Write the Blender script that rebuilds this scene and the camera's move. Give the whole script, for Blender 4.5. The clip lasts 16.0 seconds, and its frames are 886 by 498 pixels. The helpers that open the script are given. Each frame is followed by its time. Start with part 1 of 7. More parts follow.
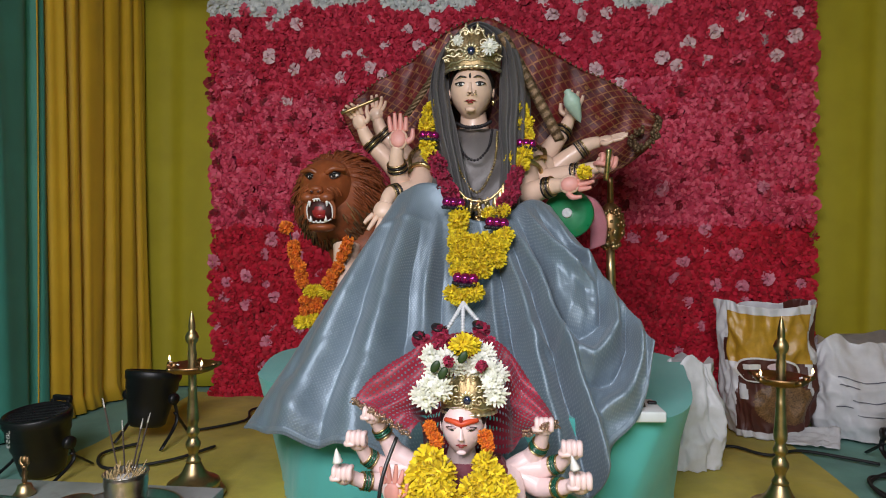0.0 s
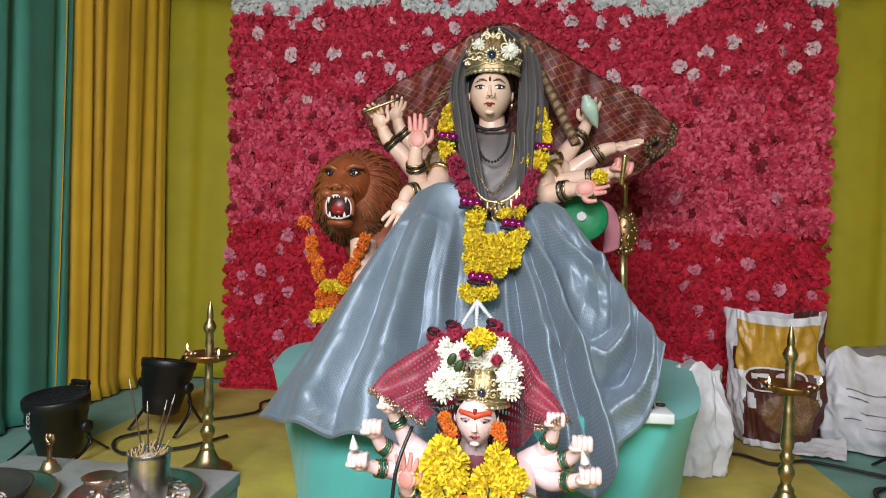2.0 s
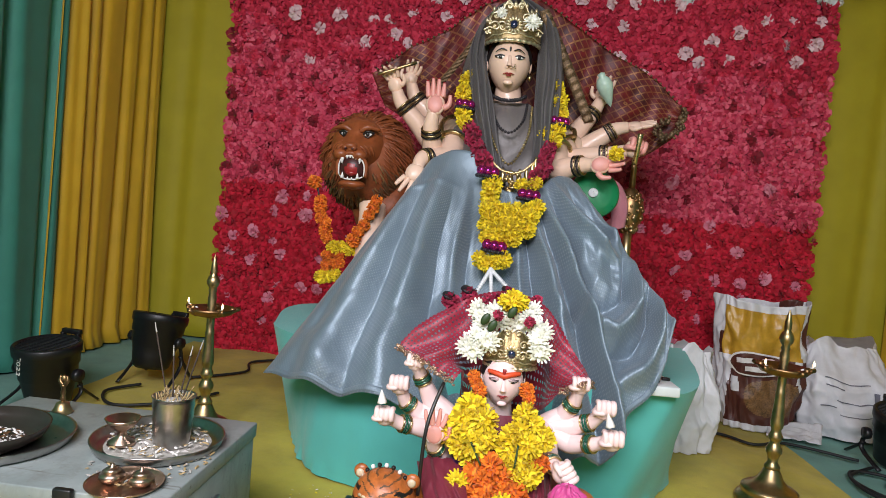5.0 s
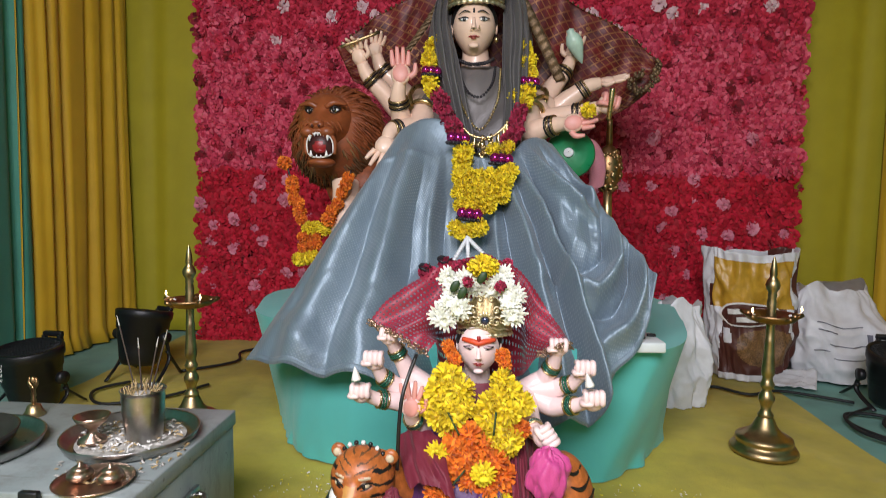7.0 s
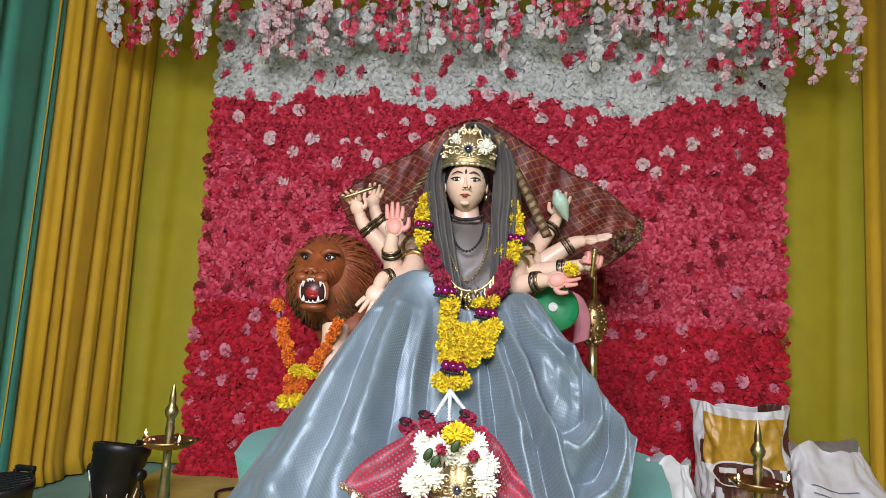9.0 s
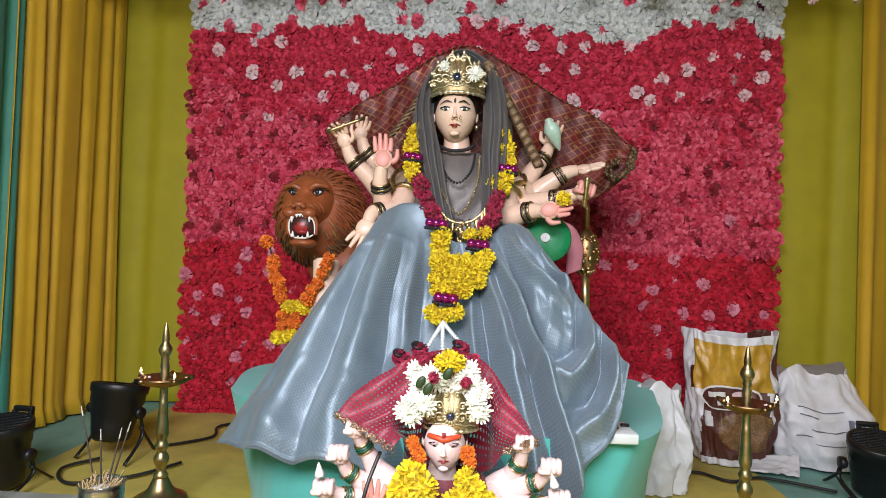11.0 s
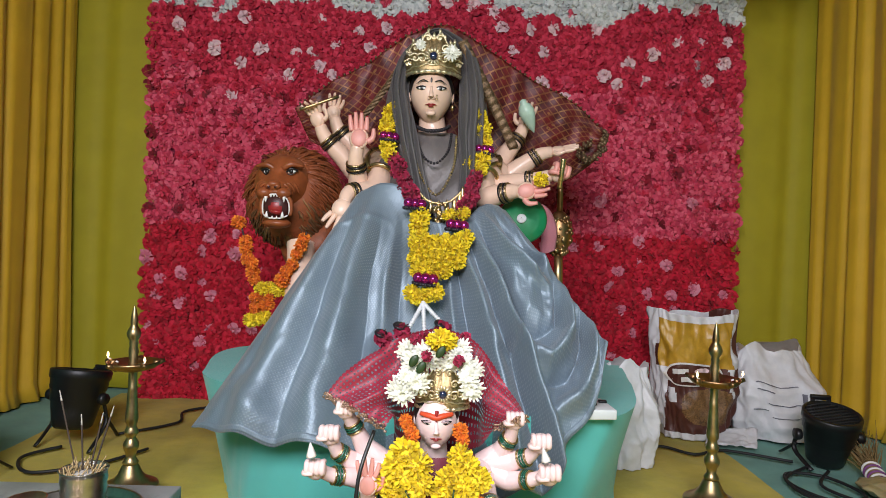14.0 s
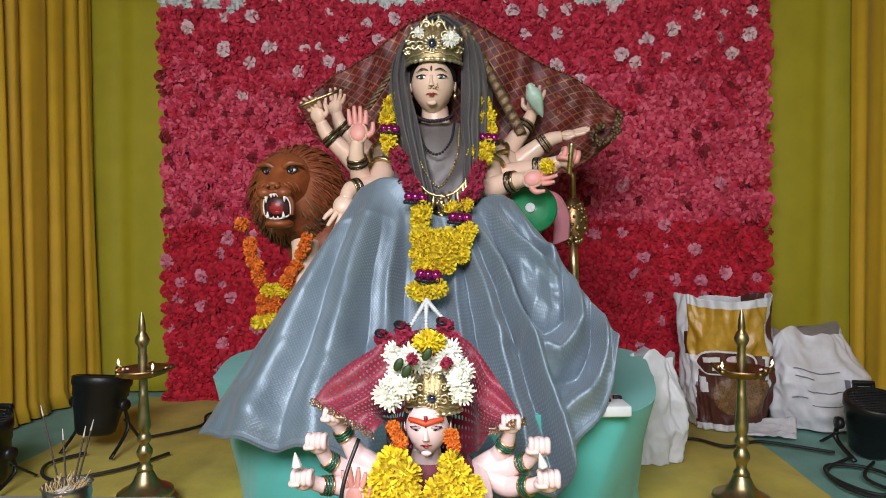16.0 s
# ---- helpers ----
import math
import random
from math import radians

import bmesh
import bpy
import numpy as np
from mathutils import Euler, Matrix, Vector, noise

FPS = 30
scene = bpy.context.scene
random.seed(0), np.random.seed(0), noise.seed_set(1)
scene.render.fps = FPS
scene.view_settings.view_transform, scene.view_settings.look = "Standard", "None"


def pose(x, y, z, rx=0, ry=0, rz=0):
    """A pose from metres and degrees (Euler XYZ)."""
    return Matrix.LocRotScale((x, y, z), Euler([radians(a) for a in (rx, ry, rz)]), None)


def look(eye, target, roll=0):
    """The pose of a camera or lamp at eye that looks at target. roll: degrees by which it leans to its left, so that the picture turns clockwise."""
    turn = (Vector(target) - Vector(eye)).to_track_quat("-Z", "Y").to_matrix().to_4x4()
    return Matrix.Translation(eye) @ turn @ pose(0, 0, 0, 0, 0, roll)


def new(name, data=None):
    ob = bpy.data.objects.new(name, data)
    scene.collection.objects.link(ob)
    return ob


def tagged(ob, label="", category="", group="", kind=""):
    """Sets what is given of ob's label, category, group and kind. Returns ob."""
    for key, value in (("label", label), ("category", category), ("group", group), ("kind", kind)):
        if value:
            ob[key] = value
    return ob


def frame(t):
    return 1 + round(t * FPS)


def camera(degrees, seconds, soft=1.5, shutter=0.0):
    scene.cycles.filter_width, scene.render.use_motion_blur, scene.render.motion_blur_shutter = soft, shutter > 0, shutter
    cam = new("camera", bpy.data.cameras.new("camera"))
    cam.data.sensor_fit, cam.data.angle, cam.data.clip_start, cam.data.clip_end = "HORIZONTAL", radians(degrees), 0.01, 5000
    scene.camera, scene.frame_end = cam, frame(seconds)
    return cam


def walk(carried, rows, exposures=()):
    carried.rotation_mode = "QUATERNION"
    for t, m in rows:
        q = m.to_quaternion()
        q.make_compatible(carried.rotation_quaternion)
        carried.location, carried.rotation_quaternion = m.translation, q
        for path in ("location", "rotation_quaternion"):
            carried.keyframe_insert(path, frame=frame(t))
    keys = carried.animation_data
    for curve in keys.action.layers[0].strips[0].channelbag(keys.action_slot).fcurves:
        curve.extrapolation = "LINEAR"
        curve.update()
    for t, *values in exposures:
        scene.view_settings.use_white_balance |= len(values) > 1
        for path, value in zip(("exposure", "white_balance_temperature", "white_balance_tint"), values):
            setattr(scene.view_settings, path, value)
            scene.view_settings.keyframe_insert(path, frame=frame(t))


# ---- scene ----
cam = camera(70.5, 16.0, soft=0.85, shutter=0.4)
PATH = [
    (0, (0.07, 0.55, 0.8712), (-0.2, 3.0337, 0.8175), -0.2),
    (0.5, (0.07, 0.5375, 0.86), (-0.2637, 3.0125, 0.7662), -0.3),
    (1, (0.0688, 0.5287, 0.8575), (-0.2762, 3.0038, 0.8075), 0.5),
    (1.5, (0.06, 0.5187, 0.8637), (-0.2838, 2.995, 0.89), 1.4),
    (2, (0.0537, 0.5125, 0.8575), (-0.2525, 2.9937, 0.8163), 1.6),
    (2.5, (0.0438, 0.5038, 0.8325), (-0.3, 2.9725, 0.6512), 1.3),
    (3, (0.0338, 0.5087, 0.8188), (-0.3275, 2.9613, 0.5), 1.4),
    (3.5, (-0.0225, 0.5087, 0.8313), (-0.27, 2.9838, 0.5862), 1.5),
    (4, (-0.065, 0.4988, 0.8188), (-0.2388, 2.9862, 0.6375), 4.5),
    (4.2, (-0.075, 0.4963, 0.8137), (-0.2313, 2.9875, 0.6963), 5.8),
    (6.3, (-0.0562, 0.495, 0.815), (-0.3175, 2.9787, 0.6888), 2.4),
    (6.5, (-0.045, 0.5025, 0.8125), (-0.2875, 2.9875, 0.6863), 1.6),
    (7, (-0.015, 0.5363, 0.7975), (-0.1812, 3.0212, 0.5862), 0.8),
    (7.5, (0.0013, 0.5363, 0.775), (-0.2125, 3.0075, 0.4612), 0.4),
    (8, (0.0125, 0.53, 0.78), (-0.2063, 3.0038, 0.495), 0.8),
    (8.3, (0.0312, 0.5225, 0.8313), (-0.16, 3.015, 0.7588), 0.3),
    (8.5, (0.04, 0.5137, 0.8575), (-0.1, 2.9975, 1.1038), 0.3),
    (9, (0.0263, 0.4863, 0.8812), (-0.155, 2.9638, 1.1613), 3.1),
    (9.5, (0.035, 0.4963, 0.8825), (-0.1, 2.9812, 1.12), 1.4),
    (10, (0.0375, 0.5075, 0.8762), (-0.13, 2.9925, 1.095), 0.8),
    (10.2, (0.0438, 0.5162, 0.8637), (-0.13, 3.005, 1.015), 1.3),
    (12.3, (-0.0088, 0.5187, 0.8612), (-0.14, 3.015, 0.8662), 1.9),
    (12.5, (-0.015, 0.5137, 0.8637), (-0.1438, 3.01, 0.8762), 1.7),
    (13, (-0.0263, 0.5175, 0.855), (-0.0513, 3.0175, 0.8275), 1.6),
    (13.5, (-0.0338, 0.525, 0.8513), (0.0213, 3.0225, 0.7812), 2.8),
    (14, (-0.0363, 0.5212, 0.85), (-0.0037, 3.0212, 0.83), 1.8),
    (14.5, (-0.0238, 0.5413, 0.85), (-0.0513, 3.04, 0.8025), 2.2),
    (15, (0.01, 0.5613, 0.8575), (-0.0275, 3.06, 0.81), 0.7),
    (15.5, (0.04, 0.5737, 0.8563), (-0.0413, 3.0725, 0.8575), -0.0),
    (16, (0.0638, 0.59, 0.8588), (-0.0537, 3.0862, 0.8025), -0.6),
]
walk(cam, [(t, look(eye, target, roll)) for t, eye, target, roll in PATH], [(0, -0.40), (0.8, -0.20), (1.6, 0.0), (2.5, 0.08), (3.0, -0.05), (3.5, 0.05), (4, -0.08), (6.3, -0.16), (7.5, -0.22), (8.1, -0.25), (8.5, -0.35), (8.9, 0.22), (10.2, 0.22), (12.3, 0.0), (16, -0.1)])


# ---- world, daylight through the open front, and an added lamp ----
world = bpy.data.worlds.new("world")
scene.world = world
world.use_nodes = True
wn = world.node_tree
sky = wn.nodes.new("ShaderNodeTexSky")
sky.sky_type, sky.sun_disc = "NISHITA", False
sky.sun_elevation, sky.sun_rotation = radians(45), radians(200)
wn.links.new(sky.outputs[0], wn.nodes["Background"].inputs[0])
wn.nodes["Background"].inputs[1].default_value = 0.05


def area_lamp(name, eye, target, sx, sy, power, colour):
    data = bpy.data.lights.new(name, "AREA")
    data.shape, data.size, data.size_y, data.energy, data.color = "RECTANGLE", sx, sy, power, colour
    ob = new(name, data)
    ob.matrix_world = look(eye, target)
    return ob


# unseen area lamp added above and behind the camera to brighten the set
area_lamp("daylight_opening", (-0.36, -0.50, 2.05), (-0.18, 1.65, -0.2), 1.7, 0.9, 136, (1.0, 0.965, 1.05))

sun_data = bpy.data.lights.new("sun", "SUN")
sun_data.energy, sun_data.angle, sun_data.color = 0.6, radians(12), (1.0, 0.96, 0.9)
sun = new("sun", sun_data)
sun.matrix_world = look((0.8, -4, 4), (0, 0, 0))


# ---- materials ----
class Nodes:
    """A short hand for a node tree."""

    def __init__(self, name, rough=0.6, metal=0.0):
        self.m = bpy.data.materials.new(name)
        self.m.use_nodes = True
        self.t = self.m.node_tree
        self.b = self.t.nodes["Principled BSDF"]
        self.b.inputs["Roughness"].default_value = rough
        self.b.inputs["Metallic"].default_value = metal

    def node(self, kind, **values):
        n = self.t.nodes.new(kind)
        for k, v in values.items():
            n.inputs[k.replace("_", " ")].default_value = v
        return n

    def link(self, a, b):
        self.t.links.new(a, b)

    def coords(self, scale=(1, 1, 1), rot=(0, 0, 0)):
        c = self.t.nodes.new("ShaderNodeTexCoord")
        mp = self.t.nodes.new("ShaderNodeMapping")
        mp.inputs["Scale"].default_value = scale
        mp.inputs["Rotation"].default_value = rot
        self.link(c.outputs["Object"], mp.inputs[0])
        return mp.outputs[0]

    def noise(self, scale, detail=4, vec=None, rough=0.6):
        n = self.node("ShaderNodeTexNoise", Scale=scale, Detail=detail, Roughness=rough)
        self.link(vec or self.coords(), n.inputs["Vector"])
        return n.outputs["Fac"]

    def ramp(self, fac, *stops):
        n = self.t.nodes.new("ShaderNodeValToRGB")
        els = n.color_ramp.elements
        while len(els) < len(stops):
            els.new(0.5)
        for e, (p, c) in zip(els, stops):
            e.position, e.color = p, (*c, 1)
        self.link(fac, n.inputs[0])
        return n.outputs[0]

    def mix(self, fac, a, b, blend="MIX"):
        n = self.t.nodes.new("ShaderNodeMix")
        n.data_type, n.blend_type = "RGBA", blend
        for s, v in ((0, fac), (6, a), (7, b)):
            if isinstance(v, (int, float)):
                n.inputs[s].default_value = v
            elif isinstance(v, tuple):
                n.inputs[s].default_value = (*v, 1)
            else:
                self.link(v, n.inputs[s])
        return n.outputs[2]

    def math(self, op, a, b=0.0):
        n = self.t.nodes.new("ShaderNodeMath")
        n.operation = op
        for s, v in ((0, a), (1, b)):
            if isinstance(v, (int, float)):
                n.inputs[s].default_value = v
            else:
                self.link(v, n.inputs[s])
        return n.outputs[0]

    def colour(self, out):
        self.link(out, self.b.inputs["Base Color"])
        return self

    def rough(self, fac, lo, hi):
        n = self.t.nodes.new("ShaderNodeMapRange")
        n.inputs[3].default_value, n.inputs[4].default_value = lo, hi
        self.link(fac, n.inputs[0])
        self.link(n.outputs[0], self.b.inputs["Roughness"])
        return self

    def bump(self, height, strength=0.3, dist=0.005):
        n = self.node("ShaderNodeBump", Strength=strength, Distance=dist)
        self.link(height, n.inputs["Height"])
        self.link(n.outputs[0], self.b.inputs["Normal"])
        return self


def shade(c, k):
    return tuple(min(1, v * k) for v in c)


def plain(name, c, rough=0.6, metal=0.0, scale=40, spread=0.18, bump=0.15, dist=0.002, coat=0.0):
    """A worn single-colour surface with grain and larger stains."""
    n = Nodes(name, rough, metal)
    fine, wide = n.noise(scale, 5), n.noise(scale * 0.12, 3)
    col = n.ramp(fine, (0.3, shade(c, 1 - spread)), (0.7, shade(c, 1 + spread)))
    n.colour(n.mix(0.35, col, n.ramp(wide, (0.35, shade(c, 1 - spread * 1.6)), (0.7, shade(c, 1 + spread * 0.6)))))
    n.rough(fine, max(0.02, rough - 0.08), min(1, rough + 0.1)).bump(fine, bump, dist)
    n.b.inputs["Coat Weight"].default_value = coat
    return n.m


def petal_mat(name, dark, mid, light, sss=0.0):
    """Fabric or flower petals: each petal's island takes a tone of its own."""
    n = Nodes(name, 0.75)
    g = n.t.nodes.new("ShaderNodeNewGeometry")
    o = n.t.nodes.new("ShaderNodeObjectInfo")
    r = n.math("FRACT", n.math("ADD", g.outputs["Random Per Island"], o.outputs["Random"]))
    col = n.ramp(r, (0.0, dark), (0.5, mid), (1.0, light))
    wide = n.noise(3.0, 2)
    n.colour(n.mix(n.math("MULTIPLY", wide, 0.5), col, mid))
    n.bump(n.noise(120, 3), 0.2, 0.002)
    n.b.inputs["Sheen Weight"].default_value = 0.08
    return n.m


def cloth_mat(name, c, rough=0.7, weave=500, spread=0.14, sheen=0.08, wave=0.0):
    n = Nodes(name, rough)
    fine = n.noise(weave, 2)
    wide = n.noise(5, 4)
    col = n.ramp(wide, (0.3, shade(c, 1 - spread)), (0.7, shade(c, 1 + spread)))
    n.colour(n.mix(0.25, col, n.ramp(fine, (0.3, shade(c, 0.7)), (0.7, shade(c, 1.2)))))
    h = n.math("ADD", n.math("MULTIPLY", fine, 0.25), n.math("MULTIPLY", n.noise(14, 3), wave))
    n.bump(h, 0.35, 0.01)
    n.b.inputs["Sheen Weight"].default_value = sheen
    return n.m


M = {}
M["flower_white"] = petal_mat("flower_white", (0.50, 0.53, 0.52), (0.64, 0.67, 0.66), (0.80, 0.82, 0.80))
M["flower_crimson"] = petal_mat("flower_crimson", (0.26, 0.003, 0.018), (0.55, 0.014, 0.048), (0.78, 0.055, 0.115))
M["flower_pink"] = petal_mat("flower_pink", (0.36, 0.007, 0.038), (0.67, 0.052, 0.112), (0.86, 0.17, 0.245))
M["flower_red"] = petal_mat("flower_red", (0.27, 0.002, 0.010), (0.54, 0.004, 0.024), (0.70, 0.010, 0.046))
M["flower_dark"] = petal_mat("flower_dark", (0.10, 0.001, 0.006), (0.24, 0.003, 0.016), (0.36, 0.008, 0.03))
M["flower_blush"] = petal_mat("flower_blush", (0.64, 0.37, 0.41), (0.78, 0.53, 0.56), (0.88, 0.68, 0.70))
M["flower_rosy"] = petal_mat("flower_rosy", (0.55, 0.12, 0.19), (0.68, 0.20, 0.28), (0.78, 0.32, 0.39))
M["marigold_yellow"] = petal_mat("marigold_yellow", (0.60, 0.41, 0.004), (0.82, 0.63, 0.008), (0.92, 0.78, 0.04))
M["marigold_orange"] = petal_mat("marigold_orange", (0.55, 0.10, 0.004), (0.78, 0.19, 0.006), (0.88, 0.30, 0.02))
M["petal_maroon"] = petal_mat("petal_maroon", (0.14, 0.002, 0.018), (0.32, 0.007, 0.045), (0.48, 0.03, 0.09))
M["chrysanthemum_white"] = petal_mat("chrysanthemum_white", (0.55, 0.56, 0.42), (0.75, 0.76, 0.66), (0.88, 0.88, 0.82))
M["leaf"] = plain("leaf", (0.02, 0.05, 0.012), 0.5)
M["wall_board"] = plain("wall_board", (0.20, 0.02, 0.05), 0.9)
M["curtain_lime"] = cloth_mat("curtain_lime", (0.40, 0.35, 0.010), 0.65, 400, 0.1, 0.08)
M["curtain_mustard"] = cloth_mat("curtain_mustard", (0.70, 0.43, 0.020), 0.6, 400, 0.1, 0.08)
M["curtain_teal"] = cloth_mat("curtain_teal", (0.05, 0.27, 0.20), 0.6, 400, 0.12, 0.08)
M["floor_teal"] = cloth_mat("floor_teal", (0.13, 0.33, 0.27), 0.8, 300, 0.25, 0.1, 1.0)
M["floor_olive"] = cloth_mat("floor_olive", (0.50, 0.41, 0.048), 0.85, 300, 0.28, 0.1, 1.3)
M["plaster"] = plain("plaster", (0.16, 0.14, 0.11), 0.9, scale=8)
M["teal_cloth"] = cloth_mat("teal_cloth", (0.095, 0.49, 0.435), 0.8, 600, 0.07, 0.2, 0.5)
M["white_plastic"] = plain("white_plastic", (0.70, 0.75, 0.74), 0.4, scale=20, spread=0.08)
M["black_plastic"] = plain("black_plastic", (0.007, 0.007, 0.008), 0.42, scale=60)
M["black_rubber"] = plain("black_rubber", (0.01, 0.011, 0.012), 0.6)
M["brass"] = plain("brass", (0.50, 0.365, 0.185), 0.36, 1.0, scale=30, spread=0.3, bump=0.1)
M["brass_dark"] = plain("brass_dark", (0.36, 0.215, 0.10), 0.38, 1.0, scale=30, spread=0.35)
M["steel"] = plain("steel", (0.42, 0.41, 0.39), 0.30, 1.0, scale=60, spread=0.2, bump=0.08)
M["copper"] = plain("copper", (0.52, 0.36, 0.27), 0.3, 1.0, scale=60, spread=0.2)
M["gold"] = plain("gold", (0.62, 0.47, 0.23), 0.28, 1.0, scale=90, spread=0.35, bump=0.5)


def trunk_paint():
    """Old grey-green enamel: clouded, rubbed, with a few rust specks and scratches."""
    n = Nodes("trunk_paint", 0.45)
    a, b = n.noise(6, 6), n.noise(75, 6)
    c = n.ramp(a, (0.35, (0.20, 0.235, 0.23)), (0.65, (0.31, 0.35, 0.34)))
    worn = n.noise(16, 7, n.coords((1, 1, 0.35)), 0.75)
    c = n.mix(n.ramp(worn, (0.50, (0, 0, 0)), (0.72, (0.7, 0.7, 0.7))), c, (0.15, 0.145, 0.13))
    scratch = n.noise(30, 4, n.coords((0.12, 1.6, 1.6), (0.3, 0.2, 0.5)))
    c = n.mix(n.ramp(scratch, (0.66, (0, 0, 0)), (0.70, (0.6, 0.6, 0.6))), c, (0.09, 0.075, 0.06))
    n.colour(n.mix(n.ramp(b, (0.68, (0, 0, 0)), (0.76, (0.9, 0.9, 0.9))), c, (0.10, 0.07, 0.05)))
    n.rough(worn, 0.30, 0.6).bump(n.math("ADD", n.math("MULTIPLY", b, 0.4), worn), 0.15, 0.003)
    return n.m


M["trunk_paint"] = trunk_paint()
M["pale_gold"] = plain("pale_gold", (0.80, 0.68, 0.45), 0.36, 0.9, scale=140, spread=0.35, bump=0.6)
M["lace"] = plain("lace", (0.20, 0.13, 0.07), 0.5, 0.6, scale=260, spread=0.9, bump=0.8)


def silk():
    """Blue-grey satin with small woven dots of a shinier thread, denser in some stretches."""
    n = Nodes("silk", 0.34)
    uv = n.t.nodes.new("ShaderNodeUVMap")
    mp = n.t.nodes.new("ShaderNodeMapping")
    mp.inputs["Scale"].default_value = (165, 105, 1)
    mp.inputs["Rotation"].default_value = (0, 0, radians(45))
    n.link(uv.outputs[0], mp.inputs[0])
    v = n.t.nodes.new("ShaderNodeTexVoronoi")
    v.inputs["Scale"].default_value, v.inputs["Randomness"].default_value = 1.0, 0.08
    n.link(mp.outputs[0], v.inputs["Vector"])
    dot = n.ramp(v.outputs["Distance"], (0.16, (1, 1, 1)), (0.34, (0, 0, 0)))
    wide = n.noise(6, 4)
    base = n.ramp(wide, (0.3, (0.168, 0.228, 0.276)), (0.7, (0.23, 0.30, 0.352)))
    show = n.math("MULTIPLY", dot, n.ramp(n.noise(4.5, 3), (0.35, (0.05, 0.05, 0.05)), (0.68, (0.50, 0.50, 0.50))))
    n.colour(n.mix(show, base, (0.46, 0.53, 0.60)))
    n.rough(show, 0.50, 0.34)
    crumple = n.math("ADD", n.math("MULTIPLY", n.noise(11, 4), 1.0), n.math("MULTIPLY", dot, 0.05))
    n.bump(crumple, 0.30, 0.02)
    n.b.inputs["Metallic"].default_value = 0.35
    n.b.inputs["Sheen Weight"].default_value = 0.15
    return n.m


M["silk"] = silk()


# ---- geometry helpers ----
class Geo:
    """Vertices and faces of one mesh, with a material for each face."""

    def __init__(self):
        self.v, self.f, self.k, self.uv = [], [], [], {}

    def add(self, vs, fs, mi=0):
        o = len(self.v)
        self.v += [tuple(p) for p in vs]
        self.f += [tuple(i + o for i in f) for f in fs]
        self.k += [mi] * len(fs)

    def grid(self, fn, nu, nv, mi=0, loop=False):
        """A sheet fn(u, v) -> place, u and v from 0 to 1; loop closes it in u."""
        o, w = len(self.v), nu if loop else nu + 1
        for j in range(nv + 1):
            for i in range(w):
                self.v.append(tuple(fn(i / nu, j / nv)))
                self.uv[len(self.v) - 1] = (i / nu, j / nv)
        for j in range(nv):
            for i in range(nu):
                a, b = o + j * w + i, o + j * w + (i + 1) % w
                self.f.append((a, b, b + w, a + w))
                self.k.append(mi)

    def ell(self, c, r, rot=(0, 0, 0), mi=0, seg=16, ring=10):
        m = Matrix.Translation(c) @ Euler([radians(a) for a in rot]).to_matrix().to_4x4()
        r = (r, r, r) if isinstance(r, (int, float)) else r
        vs = [m @ Vector((0, 0, -r[2]))]
        for j in range(1, ring):
            p = -math.pi / 2 + math.pi * j / ring
            for i in range(seg):
                a = 2 * math.pi * i / seg
                vs.append(m @ Vector((r[0] * math.cos(p) * math.cos(a), r[1] * math.cos(p) * math.sin(a), r[2] * math.sin(p))))
        vs.append(m @ Vector((0, 0, r[2])))
        fs = [(0, 1 + (i + 1) % seg, 1 + i) for i in range(seg)]
        for j in range(ring - 2):
            for i in range(seg):
                a, b = 1 + j * seg + i, 1 + j * seg + (i + 1) % seg
                fs.append((a, b, b + seg, a + seg))
        t = len(vs) - 1
        fs += [(t, t - seg + i, t - seg + (i + 1) % seg) for i in range(seg)]
        self.add(vs, fs, mi)

    def tube(self, pts, r, mi=0, seg=10, steps=5, flat=1.0):
        """A round bar along a smooth line through pts; r is one radius or one a point."""
        pts = [Vector(p) for p in pts]
        r = [r] * len(pts) if isinstance(r, (int, float)) else list(r)
        line, rad = spline(pts, steps), [x.x for x in spline([Vector((q, 0, 0)) for q in r], steps)]
        up, vs, n = Vector((0.13, 0.31, 0.94)), [], len(line)
        for i, p in enumerate(line):
            d = (line[min(i + 1, n - 1)] - line[max(i - 1, 0)]).normalized()
            s = d.cross(up)
            s = (s if s.length > 1e-3 else d.cross(Vector((1, 0, 0)))).normalized()
            t = s.cross(d)
            up = t
            for k in range(seg):
                a = 2 * math.pi * k / seg
                vs.append(p + rad[i] * (math.cos(a) * s + flat * math.sin(a) * t))
        fs = [(i * seg + k, i * seg + (k + 1) % seg, (i + 1) * seg + (k + 1) % seg, (i + 1) * seg + k) for i in range(n - 1) for k in range(seg)]
        fs += [tuple(range(seg))[::-1], tuple((n - 1) * seg + k for k in range(seg))]
        self.add(vs, fs, mi)

    def lathe(self, prof, c=(0, 0, 0), mi=0, seg=32, rot=(0, 0, 0)):
        """A turned shape from (radius, height) pairs."""
        m = Matrix.Translation(c) @ Euler([radians(a) for a in rot]).to_matrix().to_4x4()
        vs = [m @ Vector((max(q, 1e-4) * math.cos(2 * math.pi * i / seg), max(q, 1e-4) * math.sin(2 * math.pi * i / seg), h)) for q, h in prof for i in range(seg)]
        fs = [(j * seg + i, j * seg + (i + 1) % seg, (j + 1) * seg + (i + 1) % seg, (j + 1) * seg + i) for j in range(len(prof) - 1) for i in range(seg)]
        self.add(vs, fs, mi)

